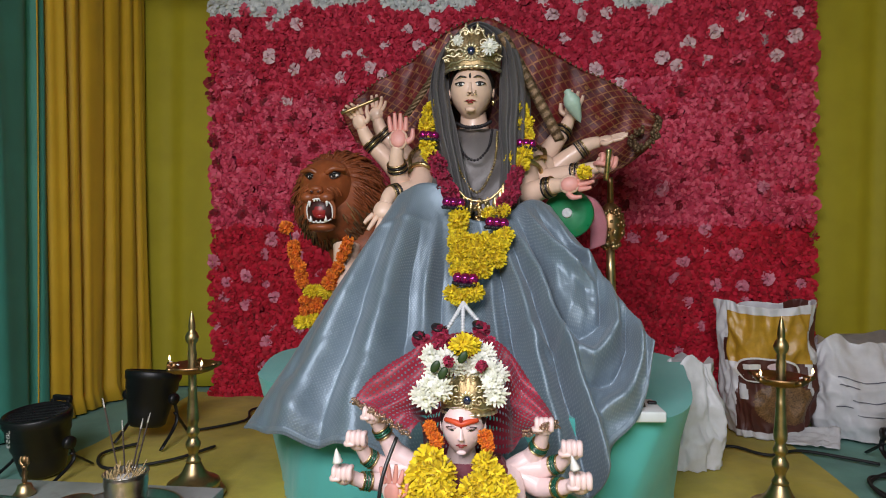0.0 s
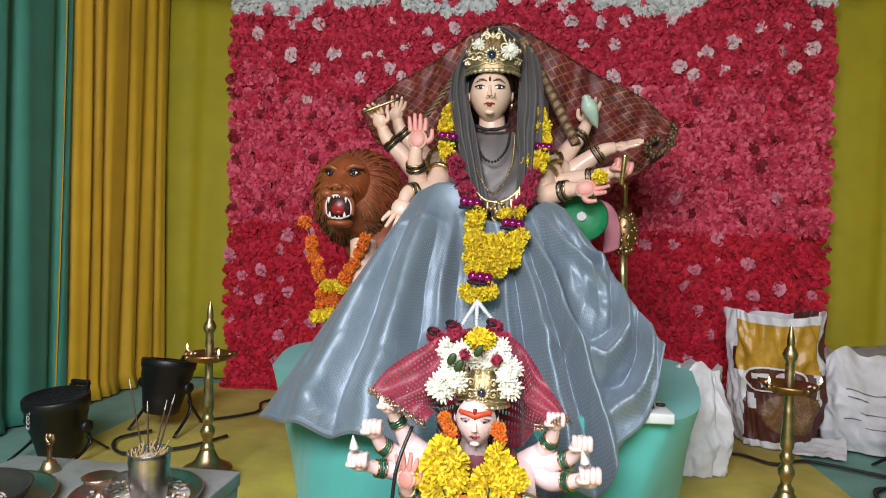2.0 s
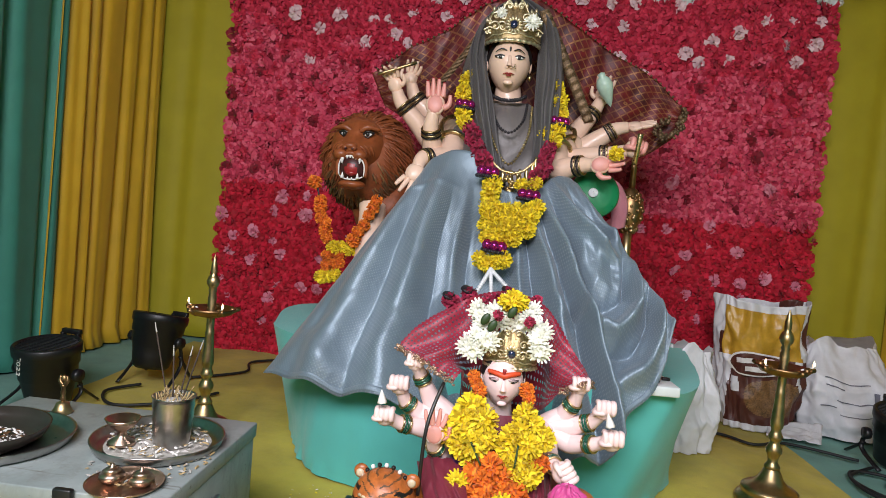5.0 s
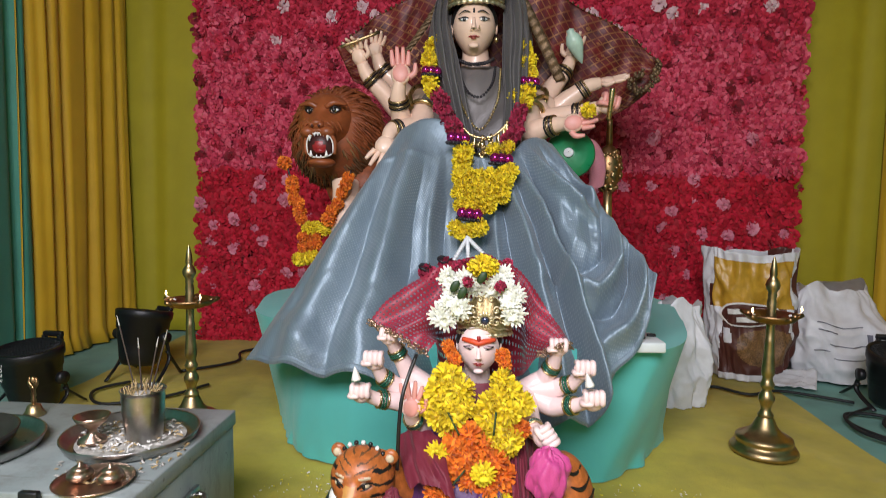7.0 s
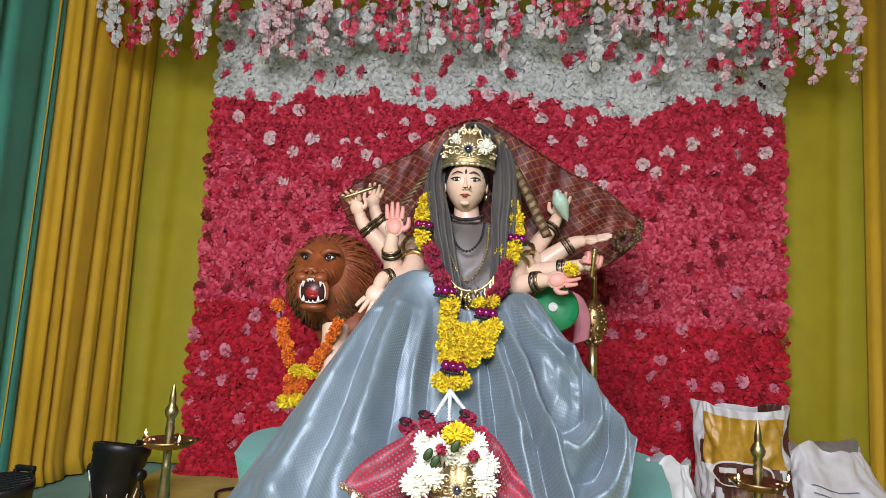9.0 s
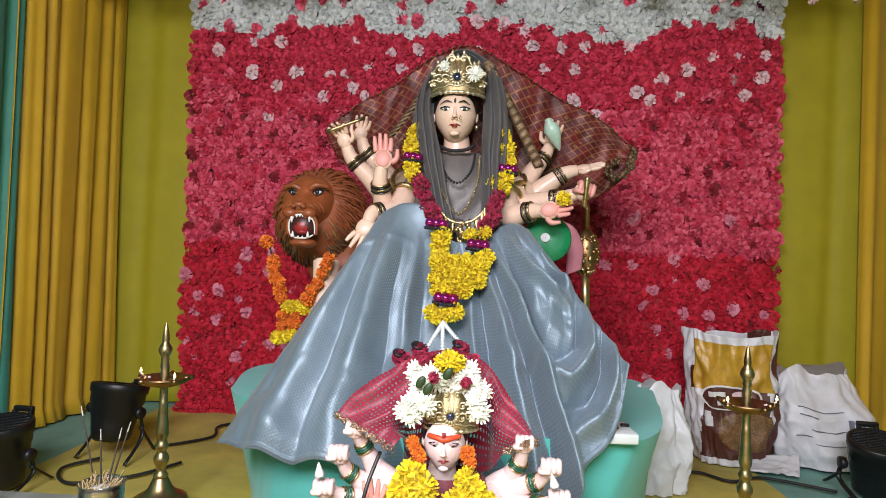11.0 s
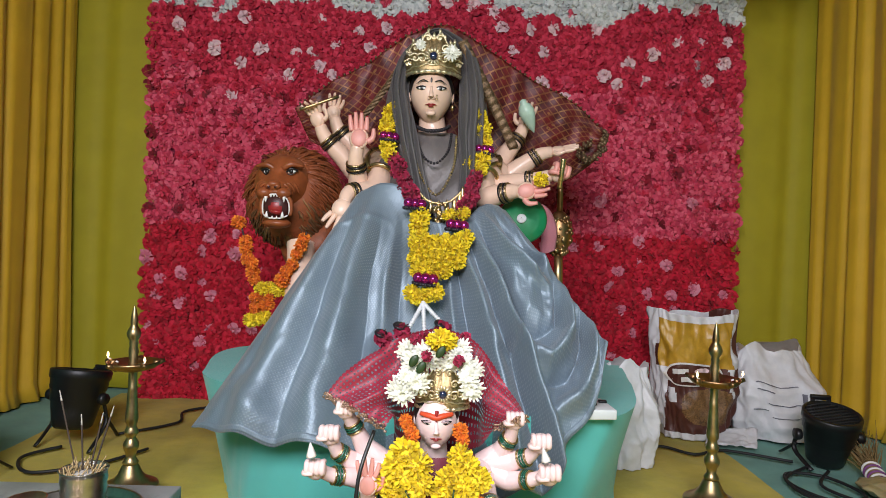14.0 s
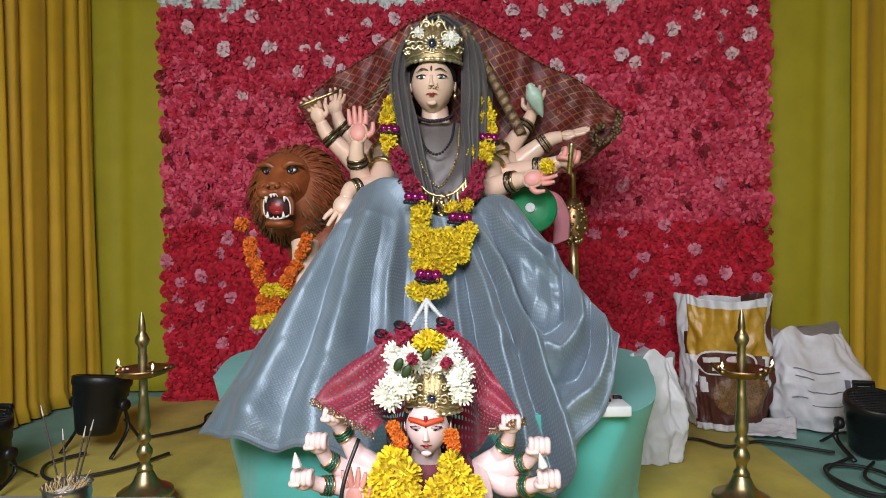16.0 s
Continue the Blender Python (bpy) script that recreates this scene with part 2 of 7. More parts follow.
    def box(self, c, s, mi=0, rot=(0, 0, 0), bevel=0.004, seg=2):
        bm = bmesh.new()
        bmesh.ops.create_cube(bm, size=1)
        for p in bm.verts:
            p.co = Vector((p.co.x * s[0], p.co.y * s[1], p.co.z * s[2]))
        if bevel:
            bmesh.ops.bevel(bm, geom=bm.edges[:], offset=min(bevel, min(s) * 0.45), segments=seg, profile=0.5, affect="EDGES")
        m = Matrix.Translation(c) @ Euler([radians(a) for a in rot]).to_matrix().to_4x4()
        self.add([m @ p.co for p in bm.verts], [[q.index for q in f.verts] for f in bm.faces], mi)
        bm.free()

    def put(self, other, m, mi=None):
        o = len(self.v)
        self.v += [tuple(m @ Vector(p)) for p in other.v]
        self.f += [tuple(i + o for i in f) for f in other.f]
        self.k += [mi] * len(other.f) if mi is not None else other.k

    def mesh(self, name, mats, smooth=True):
        me = bpy.data.meshes.new(name)
        me.from_pydata(self.v, [], self.f)
        for m in mats if isinstance(mats, (list, tuple)) else [mats]:
            me.materials.append(m)
        me.polygons.foreach_set("material_index", self.k)
        me.polygons.foreach_set("use_smooth", [smooth] * len(self.f))
        if self.uv:
            lay = me.uv_layers.new(name="UVMap")
            for lp in me.loops:
                lay.data[lp.index].uv = self.uv.get(lp.vertex_index, (0, 0))
        me.update()
        return me

    def obj(self, name, mats, parent=None, label="", smooth=True, thick=0.0):
        ob = new(name, self.mesh(name, mats, smooth))
        if thick:
            md = ob.modifiers.new("thickness", "SOLIDIFY")
            md.thickness, md.offset = thick, 0
        if parent:
            ob.parent = parent
            ob.matrix_parent_inverse = parent.matrix_basis.inverted()
        return tagged(ob, label)


def spline(pts, steps):
    """A smooth line through points (Catmull-Rom)."""
    if len(pts) < 3:
        return [pts[0].lerp(pts[-1], i / steps) for i in range(steps + 1)]
    out, n = [], len(pts)
    for i in range(n - 1):
        a, b, c, d = pts[max(i - 1, 0)], pts[i], pts[i + 1], pts[min(i + 2, n - 1)]
        for k in range(steps):
            t = k / steps
            out.append(0.5 * (2 * b + (c - a) * t + (2 * a - 5 * b + 4 * c - d) * t * t + (3 * b - a - 3 * c + d) * t**3))
    return out + [pts[-1]]


def along(pts, steps=12):
    """A function of 0..1 along the smooth line through the places."""
    line = spline([Vector(p) for p in pts], steps)
    run = [0.0]
    for a, b in zip(line, line[1:]):
        run.append(run[-1] + (b - a).length)

    def at(u):
        s = max(0.0, min(1.0, u)) * run[-1]
        i = min(max(int(np.searchsorted(run, s)) - 1, 0), len(line) - 2)
        return line[i].lerp(line[i + 1], (s - run[i]) / max(run[i + 1] - run[i], 1e-9))

    at.length = run[-1]
    return at


def thing(name, label, category, at=(0, 0, 0), group="", rz=0):
    ob = new(name)
    ob.empty_display_size = 0.05
    ob.matrix_basis = pose(*at, 0, 0, rz)
    return tagged(ob, label, category, group)


def n2(x, y=0.0, z=0.0):
    return noise.noise(Vector((x, y, z)))

# ---- the room ----
def slab(name, c, s, mat, bevel=0.0):
    g = Geo()
    g.box(c, s, 0, bevel=bevel)
    return tagged(g.obj(name, mat, smooth=False), kind="structure")


tagged(slab("floor", (0, 1.0, -0.05), (5.2, 7.0, 0.1), M["floor_teal"]), "dull teal cloth laid over the stage floor", "floor")
slab("wall_north", (0, 4.2, 1.5), (5.2, 0.12, 3.0), M["plaster"])
slab("wall_west", (-2.42, 1.0, 1.5), (0.12, 6.2, 3.0), M["plaster"])
slab("wall_east", (2.42, 1.0, 1.5), (0.12, 6.2, 3.0), M["plaster"])
slab("ceiling", (0, 1.0, 3.06), (5.2, 7.0, 0.12), M["plaster"])


def floor_cloth():
    g = Geo()

    def at(u, v):
        x, y = -1.66 + (2.79 + 0.10 * v) * u, -1.9 + 5.75 * v
        z = 0.006 + 0.012 * max(0, n2(x * 2.2, y * 1.1, 3)) + 0.010 * max(0, n2(x * 6 + y * 3, y * 1.6, 8)) ** 1.5
        return x + 0.03 * n2(y * 2, 5), y, z

    g.grid(at, 150, 240)
    tagged(g.obj("floor_cloth", M["floor_olive"]), "creased olive-yellow cloth spread over the stage floor", "floor cloth", kind="structure")


floor_cloth()


def curtain(name, a, b, top, mat, pleats, depth, label, seed, out=(0, -1)):
    """A hanging curtain from a to b on the floor plan; pleats: how many; depth: how deep."""
    g = Geo()
    a, b = Vector(a), Vector(b)
    side = Vector(out)

    def at(u, v):
        s = u + 0.8 / pleats * n2(u * pleats * 0.7, v * 0.4, seed)
        w = math.sin(2 * math.pi * pleats * s) + 0.35 * math.sin(4 * math.pi * pleats * s + 1.3 + 2 * n2(u * 9, v, seed))
        amp = depth * (0.55 + 0.45 * (1 - v)) * (0.75 + 0.5 * n2(u * pleats * 0.45, v * 0.8, seed + 4))
        p = a.lerp(b, u) + side * (amp * w)
        z = v * top + (1 - v) * 0.012
        if v < 0.02:
            p += side * 0.02 * (1 + n2(u * 30, 0, seed))
        return p.x, p.y, z

    g.grid(at, int(pleats * 14), 36)
    tagged(g.obj(name, mat, thick=0.003), label, "curtain", kind="structure")


curtain("curtain_north", (-2.15, 3.98), (2.2, 3.98), 2.95, M["curtain_lime"], 15, 0.012, "thin lime-yellow curtain stretched behind the flower wall", 1)
curtain("curtain_west", (-2.0, 3.95), (-2.04, 3.14), 2.95, M["curtain_mustard"], 6, 0.030, "pleated mustard-yellow satin curtain", 2, (1, 0))
curtain("curtain_west_front", (-2.05, 3.20), (-2.10, -1.9), 2.95, M["curtain_teal"], 30, 0.04, "pleated teal curtain beside the mustard one", 3, (1, 0))
curtain("curtain_east", (2.04, 3.95), (2.08, 2.6), 2.95, M["curtain_mustard"], 9, 0.026, "pleated mustard-yellow satin curtain", 5, (-1, 0))
curtain("curtain_east_front", (2.12, 2.58), (2.12, -1.9), 2.95, M["curtain_teal"], 29, 0.04, "pleated teal curtain", 6, (-1, 0))


# ---- the flower wall ----
def rosette(r, rng, layers=((7, 1.0, 0.15), (6, 0.72, 0.5), (4, 0.42, 0.95))):
    """An artificial flower facing -y: ruffled petals in rings, three vertices wide and three long."""
    vs, fs = [], []
    for count, far, lift in layers:
        a0 = rng.uniform(0, 6.28)
        for i in range(count):
            a = a0 + 6.283 * i / count + rng.uniform(-0.15, 0.15)
            w = 3.5 / count * rng.uniform(0.85, 1.15)
            tip = r * far * rng.uniform(0.85, 1.12)
            o = len(vs)
            for s in (0.12, 0.62, 1.0):
                for q in (-1, 0, 1):
                    b = a + q * w * (0.35 + 0.75 * s) * (0.8 if s == 1.0 else 1)
                    d = tip * s * (0.94 if q else 1.0)
                    up = r * (0.25 + lift * 0.75 * s) - r * 0.25 * s * s * (1 + 0.6 * abs(q)) * rng.uniform(0.3, 1.4)
                    vs.append((d * math.cos(b), -up, d * math.sin(b)))
            fs += [(o + k + j, o + k + j + 1, o + k + j + 4, o + k + j + 3) for k in (0, 3) for j in (0, 1)]
    g = Geo()
    g.add(vs, fs)
    return g


def flower_wall():
    wall = thing("flower_wall", "flower wall of artificial roses, white above pink above red", "flower wall", (0, 3.8, 0))
    wall["kind"] = "structure"
    g = Geo()
    g.box((0, 3.83, 1.3), (3.02, 0.02, 2.58), 0, bevel=0)
    g.obj("backing_board", M["wall_board"], wall, smooth=False)
    rng = random.Random(4)
    kinds = [rosette(0.041, rng) for _ in range(6)]
    bands = {k: Geo() for k in ("white", "crimson", "pink", "red", "dark")}
    dots = []
    step = 0.0445
    rows, cols = int(2.58 / step / 0.9), int(3.05 / step)
    accent = {}
    for j in range(rows):
        z = 0.02 + j * step * 0.9
        for i in range(cols + 1):
            x = -1.525 + i * step + (step / 2 if j % 2 else 0) + rng.uniform(-0.008, 0.008)
            if x > 1.535:
                continue
            zz = z + rng.uniform(-0.009, 0.009)
            edge = 2.055 + 0.05 * n2(x * 3.1, 1.7) + (0.05 if (int((x + 1.6) / 0.5) % 2) else -0.02)
            if zz > edge:
                k = "white"
            elif zz > 0.92 + 0.03 * n2(x * 4, 9):
                mixed = (zz - 1.62) * 2.6 + 0.55 * n2(x * 4, zz * 4, 7) + rng.uniform(-0.35, 0.35)
                k = "crimson" if mixed > 0 else "pink"
                if k == "pink" and rng.random() < 0.12:
                    k = "crimson"
            else:
                k = "red"
            c, a = (i // 3, j // 3), None
            if c not in accent:
                accent[c] = (rng.randrange(2), rng.randrange(2), rng.random())
            if (i % 3, j % 3) == accent[c][:2]:
                if k == "crimson" and zz > 1.5 and accent[c][2] < 0.62:
                    a = "flower_blush"
                elif k == "red" and zz > 0.1 and accent[c][2] < 0.6 and zz < 0.9:
                    a = "flower_rosy"
                elif k in ("pink", "crimson") and 0.95 < zz < 1.72 and accent[c][2] > 0.4:
                    k = "dark"
                elif k == "pink" and accent[c][2] < 0.1:
                    a = "flower_rosy"
                elif k == "white" and accent[c][2] < 0.45 and zz < 2.4:
                    a = "flower_pink"
            m = Matrix.Translation((x, 3.795 + rng.uniform(-0.016, 0.016), zz)) @ Euler((rng.uniform(-0.55, 0.45), rng.uniform(0, 6.28), rng.uniform(-0.5, 0.5))).to_matrix().to_4x4()
            m = m @ Matrix.Scale(rng.uniform(0.88, 1.12), 4)
            if a and len(dots) < 290:
                dots.append((m @ Matrix.Translation((0, -0.012, 0)), a))
            else:
                bands[k].put(kinds[rng.randrange(6)], m)
    for k, b in bands.items():
        ob = b.obj(k + "_roses", M["flower_" + k], wall, smooth=True)
        ob["kind"] = "stuff"
    shared = {}
    for m, a in dots:
        key = (a, rng.randrange(3))
        if key not in shared:
            shared[key] = kinds[key[1]].mesh("rose", M[a])
        ob = new("rose", shared[key])
        ob.parent = wall
        ob.matrix_parent_inverse = wall.matrix_basis.inverted()
        ob.matrix_basis = m


flower_wall()

M["silk_band"] = cloth_mat("silk_band", (0.26, 0.31, 0.36), 0.3, 300, 0.1, 0.08)


# ---- the platform and the silk drapery ----
def platform():
    t = thing("draped_table", "low table covered to the floor with plain turquoise cloth", "table", (0, 2.6, 0))
    top = [(-0.60, 2.40), (-0.36, 2.215), (0.46, 2.20), (0.64, 2.62), (0.62, 3.15), (-0.80, 3.15), (-0.80, 2.62)]
    low = [(-0.61, 2.42), (-0.40, 2.255), (0.32, 2.235), (0.57, 2.60), (0.58, 3.12), (-0.74, 3.12), (-0.72, 2.68)]
    n = len(top)

    def ring(c, u):
        s = u * n % n
        i, f = int(s), s - int(s)
        a, b, e, d = (Vector(c[(i + k) % n]) for k in (-1, 0, 1, 2))
        bow = 0.5 * (2 * b + (e - a) * f + (2 * a - 5 * b + 4 * e - d) * f * f + (3 * b - a - 3 * e + d) * f**3)
        return b.lerp(e, f).lerp(bow, 0.6)

    g = Geo()

    def side(u, v):
        p = ring(top, u).lerp(ring(low, u), v)
        mid = Vector((0.0, 2.65))
        d = (p - mid).normalized()
        cu, su = math.cos(6.283185 * u), math.sin(6.283185 * u)
        p += d * v * (0.022 * n2(cu * 1.8, su * 1.8, 2 + v * 0.8) + 0.008 * n2(cu * 5.5, su * 5.5, 6 + v * 1.6))
        p += d * 0.03 * max(0, v - 0.9) * 10 * max(0, n2(cu * 6.5, su * 6.5, 7))
        return p.x, p.y, 0.385 * (1 - v) + 0.014

    g.grid(side, 240, 24, 0, loop=True)
    g.add([(*ring(top, i / 120), 0.3985) for i in range(120)], [tuple(range(120))])
    g.obj("tablecloth", M["teal_cloth"], t)
    w = Geo()
    w.box((-0.07, 2.72, 0.19), (1.0, 0.7, 0.36), 0)
    w.obj("frame", M["plaster"], t)


platform()


def drapery():
    top = along([(-0.327, 2.56, 0.938), (-0.276, 2.54, 1.01), (-0.161, 2.5, 1.032), (-0.054, 2.48, 0.922), (0.044, 2.48, 0.927), (0.124, 2.52, 0.981), (0.193, 2.58, 0.965)])
    hem = along([(-0.709, 2.3, 0.309), (-0.502, 2.17, 0.313), (-0.322, 2.1, 0.324), (-0.108, 2.09, 0.258), (0.151, 2.08, 0.226), (0.284, 2.09, 0.254), (0.316, 2.11, 0.355), (0.394, 2.15, 0.428), (0.433, 2.2, 0.59)])
    # each fold: its line over the cloth in (u, v), width, height (below zero: a valley), sharpness
    folds = [
        (((0.03, 0.0), (0.045, 1.0)), 0.030, 0.022, 1.6),
        (((0.10, 0.05), (0.115, 0.5), (0.13, 1.0)), 0.045, 0.050, 1.5),
        (((0.165, 0.1), (0.20, 0.6), (0.215, 1.0)), 0.030, -0.030, 1.4),
        (((0.23, 0.02), (0.27, 0.5), (0.285, 1.0)), 0.040, 0.042, 1.3),
        (((0.30, 0.2), (0.335, 0.6), (0.35, 0.95)), 0.018, -0.040, 1.1),
        (((0.36, 0.15), (0.385, 0.6), (0.40, 1.0)), 0.022, 0.040, 1.3),
        (((0.41, 0.25), (0.43, 1.0)), 0.014, -0.030, 1.1),
        (((0.60, 0.0), (0.585, 0.45), (0.58, 1.0)), 0.016, 0.055, 1.2),
        (((0.635, 0.05), (0.63, 0.5), (0.625, 1.0)), 0.013, -0.060, 1.1),
        (((0.66, 0.0), (0.68, 0.4), (0.665, 1.0)), 0.018, 0.060, 1.2),
        (((0.70, 0.06), (0.725, 0.4), (0.71, 1.0)), 0.013, -0.065, 1.1),
        (((0.715, 0.0), (0.765, 0.35), (0.755, 1.0)), 0.022, 0.062, 1.3),
        (((0.77, 0.05), (0.80, 0.3), (0.79, 0.55)), 0.015, -0.065, 1.1),
        (((0.80, 0.0), (0.855, 0.25), (0.93, 0.48)), 0.020, 0.060, 1.2),
        (((0.77, 0.42), (0.83, 0.60), (0.90, 0.62), (0.97, 0.50)), 0.022, -0.050, 1.1),
        (((0.76, 0.58), (0.83, 0.72), (0.91, 0.72), (1.0, 0.60)), 0.020, 0.060, 1.2),
        (((0.78, 0.75), (0.85, 0.82), (0.93, 0.81), (1.0, 0.74)), 0.018, -0.045, 1.1),
        (((0.77, 0.86), (0.85, 0.91), (0.94, 0.90), (1.0, 0.86)), 0.020, 0.042, 1.3),
        (((0.87, 0.05), (0.91, 0.25), (0.97, 0.40)), 0.016, -0.050, 1.1),
        (((0.94, 0.0), (0.965, 0.3), (1.0, 0.45)), 0.018, 0.034, 1.3),
        (((0.67, 0.45), (0.72, 0.56), (0.77, 0.55)), 0.016, 0.026, 1.2),
        (((0.04, 0.82), (0.13, 0.90), (0.22, 0.93)), 0.030, 0.018, 1.2),
        (((0.02, 0.14), (0.18, 0.135), (0.34, 0.16)), 0.008, 0.010, 1.0),
    ]
    out = Vector((0, -0.8, 0.6))
    g = Geo()

    def near(u, v, line):
        """The distance to a fold's line, signed across it, and how far along it."""
        best = (9.0, 0.0)
        for k, ((a, b), (c, d)) in enumerate(zip(line, line[1:])):
            dx, dy = c - a, (d - b) * 0.62
            px, py = u - a, (v - b) * 0.62
            t = max(0.0, min(1.0, (px * dx + py * dy) / (dx * dx + dy * dy)))
            q = math.hypot(px - t * dx, py - t * dy)
            if q < best[0]:
                best = (q, (k + t) / (len(line) - 1))
        return best

    def at(u, v):
        w = v**0.9
        p = top(u).lerp(hem(u), w)
        uu = u + 0.010 * n2(v * 3.1, u * 4, 8) + 0.004 * n2(v * 9, u * 11, 3)
        vv = v + 0.02 * n2(u * 9, v * 3, 5)
        f = 0.0
        for line, wide, high, sharp in folds:
            q, along_it = near(uu, vv, line)
            if q < wide * 3.2:
                ends = min(1.0, 0.25 + 3.5 * along_it) * (min(1.0, 0.2 + 4 * (1 - along_it)) if line[-1][1] < 0.97 else 1.0)
                f += high * ends * math.exp(-((q / wide) ** (sharp + 0.7 if high > 0 else sharp)))
        mid = math.exp(-((u - 0.47) / 0.16) ** 2)
        p.y = top(u).y + (hem(u).y - top(u).y) * w ** (1.0 + 1.3 * mid)
        edge = math.sin(math.pi * max(0.0, min(1.0, u))) ** 0.6
        p += out * (0.055 * (1 - mid) * edge - 0.01 * mid) * math.sin(math.pi * v) ** 0.8
        p += out * f * (0.35 + 0.75 * math.sin(math.pi * min(1, v * 0.62)))
        right = max(0, min(1, (u - 0.55) * 4))
        soft = min(1, v * 2)
        p += out * 0.030 * (abs(n2(u * 6 + 1.5 * v, v * 1.8, 11)) - 0.2) * soft
        p += out * (0.003 + 0.024 * right) * (0.28 - abs(n2(u * 11 + 3 + v * 4, v * 4.0 - u * 5, 2))) * soft
        p += out * (0.003 + 0.007 * right) * (0.25 - abs(n2(u * 22 - v * 7, v * 9 + u * 6, 5))) * soft
        p.z += 0.012 * n2(u * 14, 3) * v
        return p

    g.grid(at, 260, 130)
    t = tagged(g.obj("silk_drapery", M["silk"], thick=0.003), "blue-grey brocade silk sari draped in folds over the statue's knees", "sari")
    b = Geo()
    b.grid(lambda u, v: at(u, 0.975 + 0.02 * v) + out * 0.0025, 260, 3)
    b.obj("hem_band", M["silk"], t, "woven silver-grey hem band", thick=0.001)


drapery()

# ---- materials of the statues ----
M["skin_paint"] = plain("skin_paint", (0.80, 0.56, 0.42), 0.36, scale=30, spread=0.07, bump=0.05, coat=0.15)
M["skin_pale"] = plain("skin_pale", (0.86, 0.66, 0.63), 0.36, scale=30, spread=0.06, bump=0.05, coat=0.15)
M["palm_pink"] = plain("palm_pink", (0.74, 0.33, 0.28), 0.45, scale=50, spread=0.1, bump=0.05)
M["hair_black"] = plain("hair_black", (0.014, 0.011, 0.010), 0.4)
M["paint_white"] = plain("paint_white", (0.78, 0.76, 0.72), 0.35, spread=0.05)
M["paint_black"] = plain("paint_black", (0.012, 0.010, 0.010), 0.3)
M["paint_red"] = plain("paint_red", (0.30, 0.018, 0.02), 0.35)
M["paint_vermilion"] = plain("paint_vermilion", (0.62, 0.07, 0.02), 0.5)
M["paint_green"] = plain("paint_green", (0.01, 0.20, 0.07), 0.3, coat=0.3)
M["glass_green"] = plain("glass_green", (0.008, 0.09, 0.05), 0.15, coat=0.6)
M["shell"] = plain("shell", (0.42, 0.58, 0.47), 0.35)
M["veil_grey"] = cloth_mat("veil_grey", (0.085, 0.08, 0.078), 0.5, 500, 0.15, 0.08)
M["chest_cloth"] = cloth_mat("chest_cloth", (0.15, 0.135, 0.128), 0.36, 500, 0.18, 0.08)
M["maroon_cloth"] = cloth_mat("maroon_cloth", (0.155, 0.012, 0.028), 0.55, 500, 0.2, 0.08)
M["purple_cloth"] = cloth_mat("purple_cloth", (0.075, 0.018, 0.11), 0.4, 500, 0.2, 0.08)
M["pink_cloth"] = cloth_mat("pink_cloth", (0.62, 0.07, 0.27), 0.45, 500, 0.2, 0.08)
M["rose_cloth"] = cloth_mat("rose_cloth", (0.66, 0.24, 0.30), 0.5, 500, 0.2, 0.08)
M["mane_rust"] = plain("mane_rust", (0.24, 0.062, 0.018), 0.55, scale=60, spread=0.35)
M["mane_brown"] = plain("mane_brown", (0.115, 0.052, 0.018), 0.6, scale=60, spread=0.4)
M["mane_straw"] = plain("mane_straw", (0.20, 0.105, 0.035), 0.6, scale=60, spread=0.4)
M["lion_face"] = plain("lion_face", (0.27, 0.070, 0.020), 0.42, scale=30, spread=0.3)
M["tiger_orange"] = plain("tiger_orange", (0.44, 0.125, 0.028), 0.35, scale=90, spread=0.45)
M["bead_magenta"] = plain("bead_magenta", (0.55, 0.04, 0.26), 0.12, 0.85, spread=0.1, bump=0.02)
M["bead_black"] = plain("bead_black", (0.015, 0.012, 0.016), 0.4)
M["bead_white"] = plain("bead_white", (0.75, 0.76, 0.76), 0.35)
M["gem_blue"] = plain("gem_blue", (0.012, 0.02, 0.06), 0.08, coat=1.0)


def lattice_cloth():
    """Dark red net with a fine gold lattice and scattered round spangles."""
    n = Nodes("red_lattice", 0.5)
    uv = n.t.nodes.new("ShaderNodeUVMap")
    mp = n.t.nodes.new("ShaderNodeMapping")
    mp.inputs["Scale"].default_value = (34, 13, 1)
    mp.inputs["Rotation"].default_value = (0, 0, radians(42))
    n.link(uv.outputs[0], mp.inputs[0])
    xyz = n.t.nodes.new("ShaderNodeSeparateXYZ")
    n.link(mp.outputs[0], xyz.inputs[0])
    line = 0.0
    for k in (0, 1):
        f = n.math("ABSOLUTE", n.math("SUBTRACT", n.math("FRACT", n.math("MULTIPLY", xyz.outputs[k], 1.3)), 0.5))
        line = n.math("MAXIMUM", n.math("GREATER_THAN", f, 0.41), line)
    v = n.t.nodes.new("ShaderNodeTexVoronoi")
    v.inputs["Scale"].default_value, v.inputs["Randomness"].default_value = 0.75, 0.7
    n.link(mp.outputs[0], v.inputs["Vector"])
    d = v.outputs["Distance"]
    ring = n.math("MULTIPLY", n.math("GREATER_THAN", d, 0.06), n.math("LESS_THAN", d, 0.17))
    patchy = n.ramp(n.noise(11, 5), (0.35, (0.08, 0.08, 0.08)), (0.65, (1, 1, 1)))
    gold = n.math("MULTIPLY", n.math("MAXIMUM", ring, n.math("MULTIPLY", line, 0.65)), patchy)
    cloth = n.ramp(n.noise(16, 4), (0.3, (0.040, 0.002, 0.003)), (0.7, (0.17, 0.008, 0.010)))
    n.colour(n.mix(gold, cloth, (0.42, 0.20, 0.08)))
    n.link(n.math("MULTIPLY", gold, 0.8), n.b.inputs["Metallic"])
    n.bump(gold, 0.5, 0.003)
    return n.m


